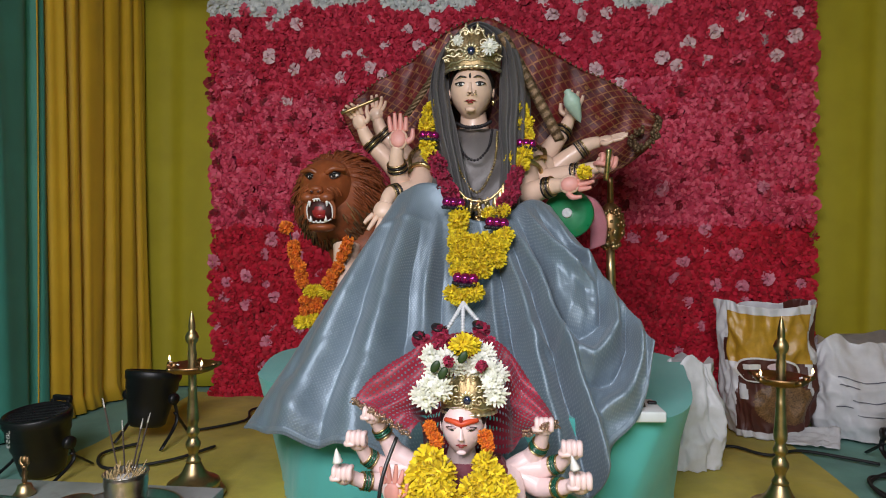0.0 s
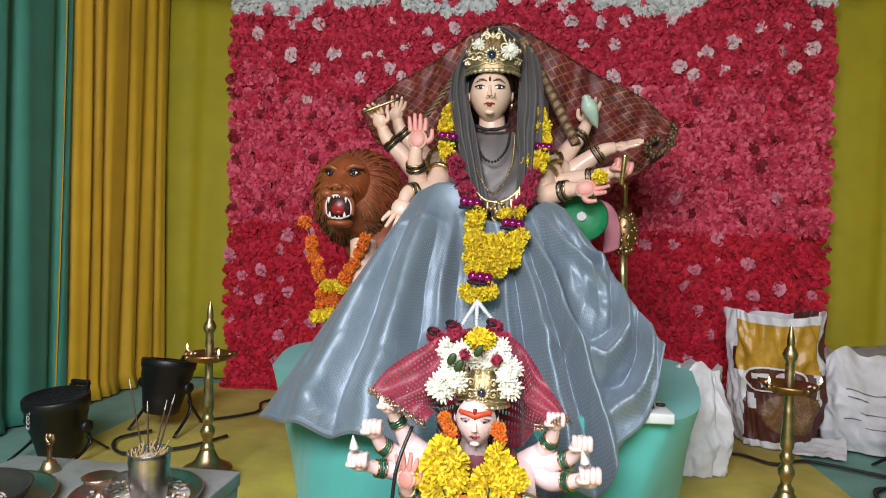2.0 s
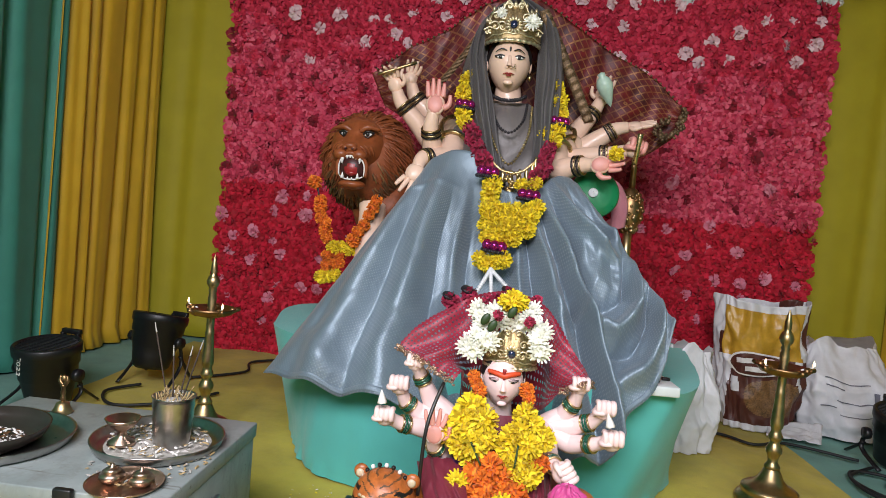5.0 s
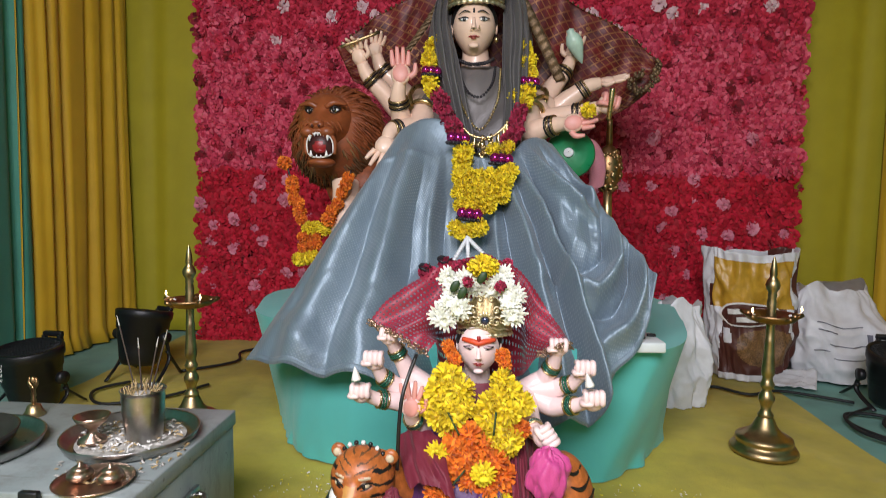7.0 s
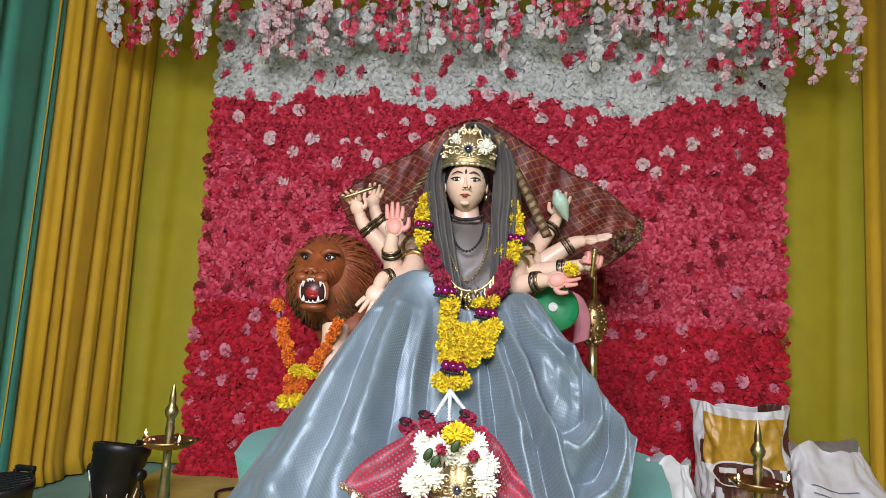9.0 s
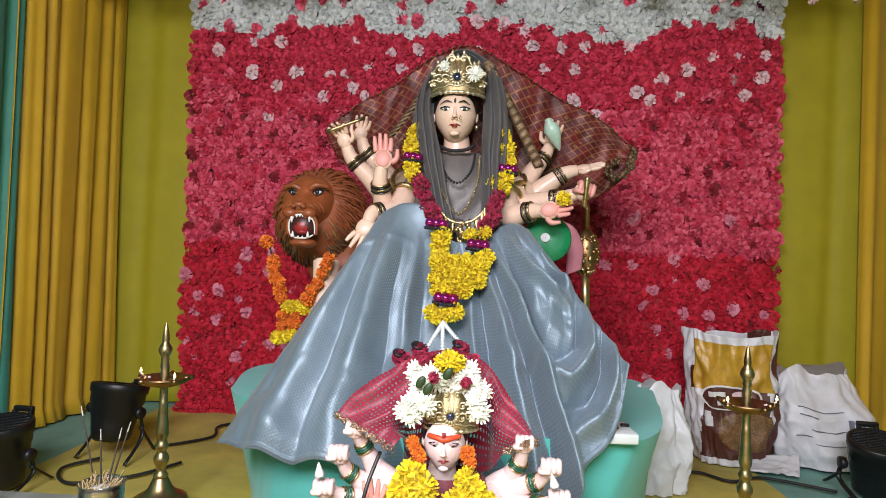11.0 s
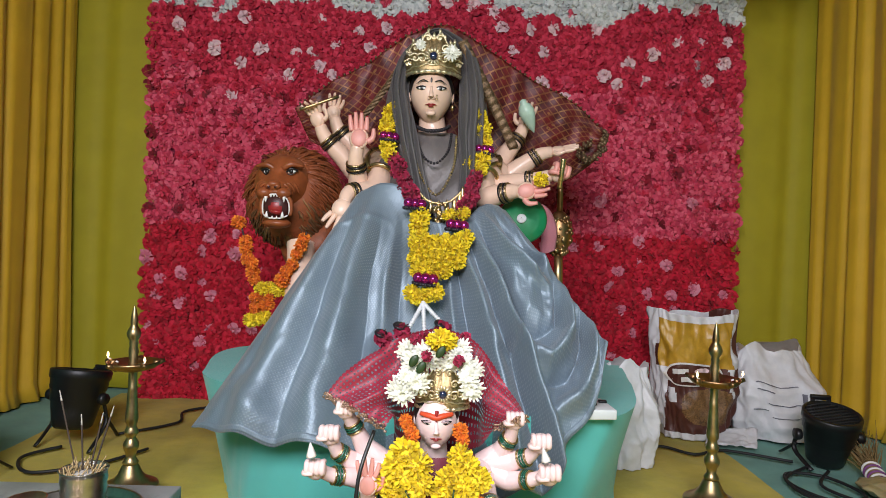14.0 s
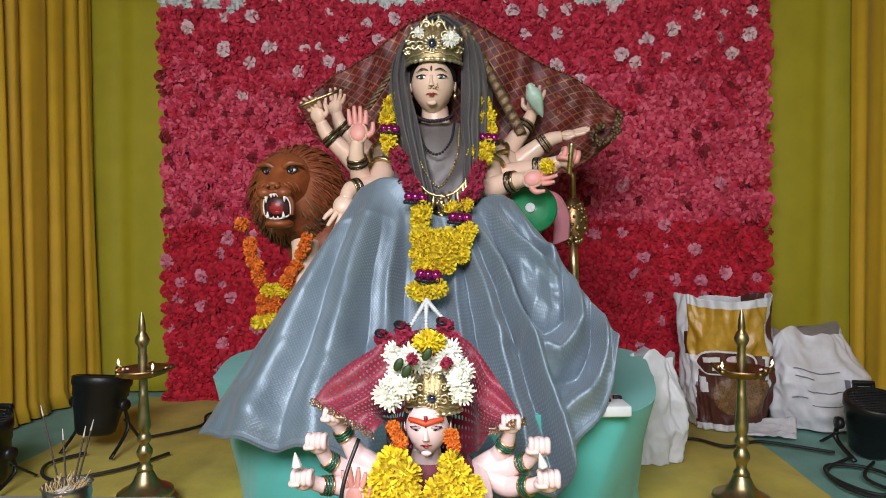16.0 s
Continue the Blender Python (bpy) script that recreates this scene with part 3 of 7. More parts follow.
def net_cloth():
    """Maroon net: small round holes all over."""
    n = Nodes("maroon_net", 0.5)
    uv = n.t.nodes.new("ShaderNodeUVMap")
    mp = n.t.nodes.new("ShaderNodeMapping")
    mp.inputs["Scale"].default_value = (56, 18, 1)
    n.link(uv.outputs[0], mp.inputs[0])
    v = n.t.nodes.new("ShaderNodeTexVoronoi")
    v.inputs["Scale"].default_value, v.inputs["Randomness"].default_value = 1.0, 0.1
    n.link(mp.outputs[0], v.inputs["Vector"])
    hole = n.math("LESS_THAN", v.outputs["Distance"], 0.25)
    n.colour(n.ramp(n.noise(14, 4), (0.3, (0.20, 0.008, 0.025)), (0.7, (0.33, 0.022, 0.05))))
    n.link(n.math("SUBTRACT", 1.0, n.math("MULTIPLY", hole, 0.85)), n.b.inputs["Alpha"])
    n.b.inputs["Sheen Weight"].default_value = 0.1
    return n.m


M["red_lattice"], M["maroon_net"] = lattice_cloth(), net_cloth()


# ---- shapes shared by the statues ----
def ring_band(g, c, way, big, small, mi, squash=1.0):
    d = Vector(way).normalized()
    s = d.cross(Vector((0.2, 0.3, 0.93))).normalized()
    t = s.cross(d)
    pts = [Vector(c) + big * (math.cos(a) * s + squash * math.sin(a) * t) for a in np.linspace(0, 2 * math.pi, 13)]
    g.tube(pts, small, mi, 6, 2)


def open_hand(g, c, up, face, size, skin, palm, nail=None, thumb=1, curl=0.15, spread=0.22):
    """A modelled hand: palm at c, fingers along up, its inside turned to face."""
    c, up, face = Vector(c), Vector(up).normalized(), Vector(face).normalized()
    side = up.cross(face).normalized()
    face = side.cross(up)
    m = Matrix((side, up, face)).transposed().to_4x4()
    e = [math.degrees(a) for a in m.to_euler()]
    g.ell(c, (size * 0.44, size * 0.5, size * 0.19), e, skin, 14, 8)
    g.ell(c + face * size * 0.09, (size * 0.36, size * 0.42, size * 0.13), e, palm, 12, 8)
    for i, (k, long) in enumerate(zip((-1.5, -0.5, 0.5, 1.5), (0.72, 0.85, 0.82, 0.62))):
        a = c + up * size * 0.36 + side * size * 0.21 * k
        b = a + (up + side * spread * k).normalized() * size * long * 0.55 + face * size * curl * 0.5
        t = a + (up + side * spread * k * 0.8).normalized() * size * long * (1 - curl * 0.5) + face * size * long * curl * 1.6
        g.tube([a, b, t], [size * 0.125, size * 0.11, size * 0.075], palm, 8, 4)
        if nail is not None:
            g.ell(t - face * size * 0.03, size * 0.085, mi=nail, seg=8, ring=6)
    a = c - up * size * 0.15 + side * thumb * size * 0.36
    g.tube([a, a + (side * thumb + up * 0.7) * size * 0.25, a + (side * thumb * 0.8 + up * 1.5) * size * 0.38 + face * size * 0.1], [size * 0.15, size * 0.13, size * 0.08], palm, 8, 4)


def closed_hand(g, c, up, face, size, skin, palm):
    """A modelled fist: palm with four bent fingers laid across it."""
    c, up, face = Vector(c), Vector(up).normalized(), Vector(face).normalized()
    side = up.cross(face).normalized()
    g.ell(c, (size * 0.45, size * 0.36, size * 0.45), mi=skin, seg=14, ring=9)
    for k in (-1.5, -0.5, 0.5, 1.5):
        a = c + up * size * 0.33 + side * size * 0.21 * k
        g.tube([a, a + face * size * 0.36 - up * size * 0.02, a + face * size * 0.42 - up * size * 0.38, a + face * size * 0.16 - up * size * 0.45], size * 0.125, palm, 8, 4)
    a = c - up * size * 0.1 - side * size * 0.4
    g.tube([a, a + face * size * 0.4, a + face * size * 0.46 + side * size * 0.35], [size * 0.15, size * 0.13, size * 0.1], palm, 8, 4)


def face_shape(g, c, w, skin, hair, white, dark, lip, mark):
    """A plain statue head of half-width w, looking to -y."""
    x, y, z = c

    def at(u, v):
        a, p = 2 * math.pi * u, math.pi * (v - 0.5)
        r = math.cos(p)
        px, py, pz = r * math.sin(a), -r * math.cos(a), math.sin(p)
        jaw = 1 - 0.30 * max(0, -pz - 0.05) ** 1.1
        px, py = px * jaw, py * (1 - 0.10 * max(0, -pz))
        return x + w * px, y + w * 1.12 * py, z + w * 1.30 * pz

    g.grid(at, 32, 24, skin, loop=True)
    g.ell((x, y + w * 0.25, z + w * 0.25), (w * 1.10, w * 1.05, w * 1.28), mi=hair, seg=24, ring=14)
    g.tube([(x, y - w * 1.08, z + w * 0.22), (x, y - w * 1.22, z - w * 0.12), (x, y - w * 1.24, z - w * 0.26)], [w * 0.07, w * 0.10, w * 0.13], skin, 10, 4)
    for s in (-1, 1):
        g.ell((x + s * w * 0.09, y - w * 1.10, z - w * 0.29), w * 0.075, mi=skin, seg=8, ring=6)
        ex, ez = x + s * w * 0.42, z + w * 0.18
        g.ell((ex, y - w * 0.975, ez), (w * 0.21, w * 0.075, w * 0.095), (0, 0, s * 18), white, 14, 8)
        g.ell((ex, y - w * 1.035, ez + w * 0.005), (w * 0.092, w * 0.035, w * 0.09), mi=dark, seg=12, ring=8)
        g.tube([(ex - s * w * 0.22, y - w * 1.03, ez + w * 0.01), (ex, y - w * 1.06, ez + w * 0.085), (ex + s * w * 0.28, y - w * 0.91, ez + w * 0.04)], w * 0.032, dark, 6, 5)
        g.tube([(ex - s * w * 0.22, y - w * 1.02, ez - w * 0.01), (ex, y - w * 1.045, ez - w * 0.09), (ex + s * w * 0.24, y - w * 0.92, ez + w * 0.01)], w * 0.014, dark, 6, 5)
        g.tube([(ex - s * w * 0.26, y - w * 1.07, ez + w * 0.29), (ex, y - w * 1.05, ez + w * 0.36), (ex + s * w * 0.28, y - w * 0.88, ez + w * 0.22)], [w * 0.024, w * 0.034, w * 0.010], dark, 6, 5)
        g.ell((x + s * w * 1.0, y + w * 0.08, z + w * 0.02), (w * 0.10, w * 0.18, w * 0.28), mi=skin, seg=10, ring=8)
    g.tube([(x - w * 0.26, y - w * 0.97, z - w * 0.585), (x - w * 0.09, y - w * 1.05, z - w * 0.56), (x, y - w * 1.06, z - w * 0.575), (x + w * 0.09, y - w * 1.05, z - w * 0.56), (x + w * 0.26, y - w * 0.97, z - w * 0.585)], [w * 0.014, w * 0.036, w * 0.034, w * 0.036, w * 0.014], lip, 8, 4)
    g.ell((x, y - w * 1.01, z - w * 0.65), (w * 0.13, w * 0.05, w * 0.042), mi=lip, seg=10, ring=6)
    g.ell((x, y - w * 0.92, z - w * 0.95), (w * 0.24, w * 0.10, w * 0.12), mi=skin, seg=10, ring=8)
    g.ell((x, y - w * 1.04, z + w * 0.55), (w * 0.05, w * 0.03, w * 0.13), mi=mark, seg=8, ring=6)


# ---- the large seated statue ----
def large_statue():
    g = Geo()
    mats = [M[k] for k in ("skin_paint", "palm_pink", "hair_black", "paint_white", "paint_black", "paint_red", "chest_cloth", "brass", "shell", "veil_grey", "gold")]
    SK, PA, HA, WH, BL, RE, CH, BR, SH, VE, GO = range(11)
    face_shape(g, (-0.065, 2.72, 1.362), 0.073, SK, HA, WH, BL, RE, BL)
    for k in range(4):
        g.ell((-0.050 + 0.0022 * k, 2.634, 1.337 + 0.006 * (k % 3)), 0.0026, mi=GO, seg=7, ring=5)
    for sx in (-0.140, 0.010):
        g.lathe([(0.001, 0.008), (0.006, 0.005), (0.008, 0.0), (0.006, -0.008), (0.001, -0.014)], (sx, 2.715, 1.328), GO, 14)
    g.tube([(-0.061, 2.75, 1.299), (-0.057, 2.76, 1.217)], [0.044, 0.055], SK, 14)

    def torso(u, v):
        a = 2 * math.pi * u
        w = 0.085 + 0.115 * math.sin(min(1, v * 2.2) * math.pi / 2) - 0.06 * max(0, v - 0.35)
        c = Vector((-0.056, 2.76, 1.238)).lerp(Vector((-0.028, 2.7, 0.899)), v)
        k = 1 + 0.10 * n2(u * 12 + v * 3, v * 2.5, 4) + 0.05 * math.sin(u * 44 + v * 13 + 3 * n2(u * 5, v * 2))
        return c.x + w * k * math.sin(a), c.y - w * 0.62 * k * math.cos(a), c.z

    g.grid(torso, 64, 24, CH, loop=True)
    g.ell((-0.06, 2.72, 0.70), (0.30, 0.20, 0.29), mi=CH, seg=24, ring=14)
    left, right = Vector((-0.214, 2.76, 1.126)), Vector((0.109, 2.76, 1.141))
    arms = [
        (left, (-0.315, 2.78, 1.088), (-0.432, 2.74, 1.208), (-0.46, 2.72, 1.271)),
        (left, (-0.295, 2.84, 1.143), (-0.401, 2.82, 1.255), (-0.422, 2.82, 1.317)),
        (left, (-0.295, 2.68, 0.993), (-0.307, 2.6, 1.114), (-0.296, 2.58, 1.186)),
        (left, (-0.251, 2.64, 1.023), (-0.322, 2.57, 1.005), (-0.338, 2.53, 0.954)),
        (right, (0.176, 2.84, 1.132), (0.266, 2.88, 1.26), (0.294, 2.9, 1.322)),
        (right, (0.216, 2.8, 1.103), (0.328, 2.78, 1.181), (0.394, 2.78, 1.2)),
        (right, (0.181, 2.72, 1.06), (0.301, 2.66, 1.08), (0.372, 2.63, 1.1)),
        (right, (0.128, 2.62, 1.011), (0.204, 2.57, 1.027), (0.251, 2.53, 1.028)),
    ]
    for s, e, w, hd in arms:
        s, e, w = Vector(s), Vector(e), Vector(w)
        g.tube([s, s.lerp(e, 0.55), e, e.lerp(w, 0.5), w, w.lerp(Vector(hd), 0.7)], [0.046, 0.044, 0.040, 0.034, 0.026, 0.020], SK, 14, 5)
        d = (w - e).normalized()
        for k, (mi, r) in enumerate(((BR, 0.0035), (BL, 0.003), (BR, 0.0035), (BL, 0.003))):
            ring_band(g, w - d * (0.004 + 0.008 * k), d, 0.0305 + 0.0008 * k, r, mi)
        ring_band(g, s.lerp(e, 0.5), e - s, 0.053, 0.008, GO)
    ahead = Vector((0, -1, 0.1))
    open_hand(g, (-0.46, 2.72, 1.271), (-0.35, -0.1, 1), (-0.3, -1, 0), 0.062, SK, SK, None, 1, 0.42)
    g.tube([(-0.515, 2.68, 1.294), (-0.386, 2.7, 1.349)], 0.006, BR, 8)
    open_hand(g, (-0.422, 2.82, 1.317), (0.3, 0, 1), ahead, 0.06, SK, SK, None, -1, 0.35)
    open_hand(g, (-0.296, 2.58, 1.186), (-0.05, 0.15, 1), ahead, 0.074, SK, PA, RE, 1, 0.05, 0.08)
    open_hand(g, (-0.338, 2.53, 0.954), (-0.45, -0.3, -1), ahead, 0.072, SK, SK, None, -1, 0.1)
    open_hand(g, (0.294, 2.9, 1.322), (0.1, -0.1, 1), ahead, 0.068, SK, SK, None, -1, 0.25)
    g.lathe([(0.001, -0.07), (0.012, -0.05), (0.026, -0.01), (0.03, 0.015), (0.022, 0.035), (0.012, 0.045), (0.014, 0.055), (0.001, 0.06)], (0.29, 2.83, 1.335), SH, 20, (15, -25, 0))
    open_hand(g, (0.394, 2.78, 1.2), (1, -0.2, 0.15), (0.1, -0.5, 1), 0.066, SK, SK, None, 1, 0.05, 0.1)
    closed_hand(g, (0.372, 2.63, 1.1), (0.3, 0, 1), (0.2, -1, 0), 0.07, SK, PA)
    g.tube([(0.378, 2.58, 1.143), (0.374, 2.585, 1.096), (0.371, 2.6, 1.046)], [0.010, 0.008, 0.009], GO, 10)
    open_hand(g, (0.251, 2.53, 1.028), (1, -0.1, 0.2), ahead, 0.068, SK, PA, None, 1, 0.25, 0.08)
    ob = g.obj("goddess_statue", mats)
    tagged(ob, "seated painted plaster statue with eight raised arms and bangles", "statue")


large_statue()


def crown(name, c, w, high, label):
    """A pierced gold tiara: an openwork plate rising to a point over the brow, with scrolls, leaves and a rayed stone."""
    t = thing(name, label, "crown", c)
    x, y, z = c

    def outline(u):
        q = abs(u - 0.5) * 2
        return high * (0.52 + 0.42 * max(0.0, 1 - q**1.3) + 0.10 * math.cos(u * 10 * math.pi) * (1 - 0.5 * q))

    def plate(u, v):
        a = (u - 0.5) * 2.5
        r = w * (1 + 0.06 * v)
        return x + r * math.sin(a), y - w * 0.95 * math.cos(a) + 0.35 * w * v * v, z + v * outline(u)

    def on(u, v, lift=0.004):
        return Vector(plate(u, v)) + Vector((0, -lift, 0))

    g = Geo()
    g.grid(plate, 72, 12)
    g.obj("front_plate", M["tarnished_gold"], t, "darker pierced ground of the plate", thick=0.003)
    band = Geo()
    band.tube([on(k / 24, 0.03) for k in range(25)], [w * (0.05 if k % 2 else 0.075) for k in range(25)], 0, 8, 3)
    band.tube([on(k / 24, 0.20) for k in range(25)], w * 0.03, 0, 7, 2)
    band.obj("brow_band", M["pale_gold"], t)
    rim = Geo()
    rim.tube([on(k / 40, 0.99, 0.002) for k in range(41)], w * 0.035, 0, 7, 2)
    rim.obj("rim", M["pale_gold"], t)
    scrolls = Geo()
    for side in (-1, 1):
        for k, (du, v0, size) in enumerate(((0.16, 0.40, 0.20), (0.16, 0.70, 0.16), (0.27, 0.45, 0.19), (0.27, 0.78, 0.13), (0.37, 0.45, 0.16), (0.45, 0.50, 0.13), (0.08, 0.84, 0.12), (0.37, 0.80, 0.10))):
            m = on(0.5 + side * du, v0, 0.008)
            pts = [m + Vector((side * math.cos(a), 0, math.sin(a))) * w * size * (1 - a / 9.5) for a in np.linspace(0.4, 7.4, 12)]
            scrolls.tube(pts, w * 0.030, 0, 6, 2)
            scrolls.ell(m, w * 0.05, mi=0, seg=8, ring=6)
    scrolls.obj("filigree", M["pale_gold"], t)
    m = Vector(plate(0.5, 0.44)) + Vector((0, -0.010, 0))
    for k in range(14):
        a = 6.283 * k / 14
        d = Vector((math.cos(a), 0, math.sin(a)))
        ray = Geo()
        ray.tube([m + d * w * 0.15, m + d * w * 0.24, m + d * w * 0.33], [w * 0.035, w * 0.05, w * 0.008], 0, 7, 3)
        ray.obj("ray", M["pale_gold"], t)
    for k in range(13):
        u = 0.04 + 0.92 * k / 12
        tip = Geo()
        p = on(u, 1.0, 0.0)
        big = 1.15 if k == 6 else 0.9
        tip.tube([p - Vector((0, 0, 0.003)), p + Vector((0, 0, w * 0.10 * big)), p + Vector((0, 0, w * 0.20 * big))], [w * 0.03, w * 0.065 * big, w * 0.008], 0, 8, 3)
        tip.obj("finial", M["pale_gold"], t)
    gem = Geo()
    gem.ell(m + Vector((0, -0.002, 0)), (w * 0.13, w * 0.08, w * 0.14))
    gem.obj("stone", M["gem_blue"], t, "dark oval stone")
    return t


M["tarnished_gold"] = plain("tarnished_gold", (0.46, 0.34, 0.17), 0.45, 0.9, scale=160, spread=0.5, bump=0.7)
crown("tiara", (-0.061, 2.74, 1.428), 0.098, 0.150, "ornate gilt tiara with a dark stone on the statue's head")


def head_veil():
    outer = along([(-0.101, 2.52, 0.92), (-0.137, 2.58, 1.1), (-0.179, 2.62, 1.24), (-0.201, 2.68, 1.394), (-0.16, 2.76, 1.544), (-0.045, 2.82, 1.634), (0.067, 2.76, 1.551), (0.106, 2.68, 1.385), (0.106, 2.62, 1.213), (0.094, 2.58, 1.092), (0.08, 2.52, 0.957)])
    inner = along([(-0.044, 2.54, 0.933), (-0.085, 2.6, 1.105), (-0.116, 2.64, 1.247), (-0.144, 2.72, 1.384), (-0.128, 2.8, 1.501), (-0.053, 2.84, 1.611), (0.032, 2.8, 1.507), (0.03, 2.72, 1.391), (0.028, 2.64, 1.233), (0.037, 2.6, 1.11), (0.029, 2.54, 0.955)])
    g = Geo()

    def at(u, v):
        p = outer(u)
        if v < 0.4:
            q = p + Vector((-0.03 * (1 if u < 0.5 else -1), 0.16, -0.02))
            p = q.lerp(p, v / 0.4)
        else:
            s = (v - 0.4) / 0.6
            p = p.lerp(inner(u), s) + Vector((0, -0.022 * math.sin(math.pi * s), 0))
        f = math.sin(v * 26 + 3 * n2(u * 5, v)) * 0.013 + 0.008 * n2(v * 12, u * 9)
        return p + Vector((0.2 * f, -f, 0.2 * f))

    g.grid(at, 110, 40)
    t = tagged(g.obj("head_veil", M["veil_grey"], thick=0.002), "dark grey sari end drawn over the crown beside the face", "veil")
    for s in (0, 1):
        b = Geo()
        pts = [Vector((-0.129, 2.76, 1.555)), Vector((-0.22, 2.8, 1.421)), Vector((-0.325, 2.84, 1.29))] if s == 0 else [Vector((0.039, 2.76, 1.572)), Vector((0.154, 2.8, 1.371)), Vector((0.243, 2.84, 1.21))]
        line = along(pts)
        b.grid(lambda u, v: line(u) + Vector(((v - 0.5) * 0.035, -0.012 - 0.004 * math.sin(u * 90 + v * 3), (v - 0.5) * 0.012)), 80, 3)
        b.obj("lace_border", M["lace"], t, "tarnished gold lace border", thick=0.002)


head_veil()


def back_scarf():
    top = along([(-0.605, 3, 1.366), (-0.459, 2.97, 1.465), (-0.32, 2.94, 1.532), (-0.163, 2.9, 1.635), (-0.034, 2.88, 1.67), (0.106, 2.9, 1.617), (0.314, 2.95, 1.5), (0.488, 2.98, 1.422), (0.627, 3, 1.306)])
    low = along([(-0.548, 3.02, 1.246), (-0.371, 2.98, 1.156), (-0.204, 2.93, 1.113), (-0.047, 2.92, 1.097), (0.107, 2.92, 1.082), (0.24, 2.95, 1.091), (0.374, 2.97, 1.077), (0.497, 2.99, 1.129), (0.592, 3, 1.202)])
    g = Geo()
    g.grid(lambda u, v: top(u).lerp(low(u), v) + Vector((0, 0.02 * n2(u * 9 + v * 3, v * 2.5, 3) + 0.012 * n2(u * 26 + v * 2, v * 5, 6), 0)), 140, 40)
    t = tagged(g.obj("back_scarf", M["red_lattice"], thick=0.002), "dark red scarf with gold lattice spread behind the statue", "scarf")
    b = Geo()
    hook = along([top(0.995) + Vector((0, -0.01, 0)), (0.603, 2.96, 1.243), (0.55, 2.94, 1.189), (0.515, 2.95, 1.226), (0.551, 2.95, 1.266)])
    rng = random.Random(21)
    for k in range(90):
        b.ell(hook(k / 89) + Vector((rng.uniform(-0.012, 0.012), rng.uniform(-0.012, 0.004), rng.uniform(-0.012, 0.012))), rng.uniform(0.004, 0.010), mi=0, seg=6, ring=5)
    for k in range(60):
        p = top(0.02 + 0.96 * k / 59)
        b.ell(p + Vector((0, -0.008, 0)), 0.005, mi=0, seg=7, ring=5)
    b.obj("trim", M["lace"], t, "gold lace trim")


back_scarf()


def chain(name, pts, r, mat, label, step=0.011):
    line = along(pts)
    g = Geo()
    for k in range(int(line.length / step) + 1):
        g.ell(line(k * step / line.length), r, mi=0, seg=8, ring=6)
    return tagged(g.obj(name, mat), label, "necklace")


chain("bead_necklace", [(-0.116, 2.66, 1.23), (-0.087, 2.6, 1.143), (-0.043, 2.58, 1.114), (-0.003, 2.6, 1.157), (0.009, 2.66, 1.231)], 0.005, M["bead_black"], "short black bead necklace on the statue")
chain("gold_necklace", [(-0.128, 2.64, 1.206), (-0.095, 2.58, 1.083), (-0.037, 2.55, 1.008), (0.015, 2.58, 1.098), (0.025, 2.64, 1.213)], 0.005, M["gold"], "gold bead necklace on the statue")
chain("choker", [(-0.115, 2.69, 1.253), (-0.083, 2.67, 1.237), (-0.051, 2.665, 1.235), (-0.018, 2.67, 1.242), (0.005, 2.69, 1.26)], 0.007, M["bead_black"], "dark choker round the statue's neck", 0.009)


def pendant():
    t = thing("pendant_necklace", "heavy gold necklace with a filigree pendant", "necklace", (-0.03, 2.52, 0.97))
    c = Vector((-0.028, 2.5, 1.012))
    rng = random.Random(8)
    g = Geo()
    for k in range(9):
        a = math.pi * (0.05 + 0.9 * k / 8)
        p = c + Vector((0.075 * math.cos(a), 0, -0.055 * math.sin(a)))
        g.tube([p + Vector((0, 0, 0.03)), p, p + Vector((0.2 * (p.x - c.x), -0.004, -0.028))], [0.003, 0.008, 0.003], 0, 7, 4)
        g.ell(p, (0.009, 0.006, 0.011), mi=0, seg=8, ring=6)
    g.tube([c + Vector((-0.075, 0, 0.01)), c + Vector((-0.03, -0.006, -0.03)), c + Vector((0.03, -0.006, -0.03)), c + Vector((0.075, 0, 0.01))], 0.004, 0, 8, 6)
    g.obj("collar", M["gold"], t)
    d = Geo()
    for k in range(22):
        d.ell(c + Vector((rng.uniform(-0.022, 0.022) * (1 - k / 30), rng.uniform(-0.012, 0), -0.035 - k * 0.0032)), rng.uniform(0.005, 0.009), mi=0, seg=7, ring=5)
    d.obj("drop", M["gold"], t)


pendant()


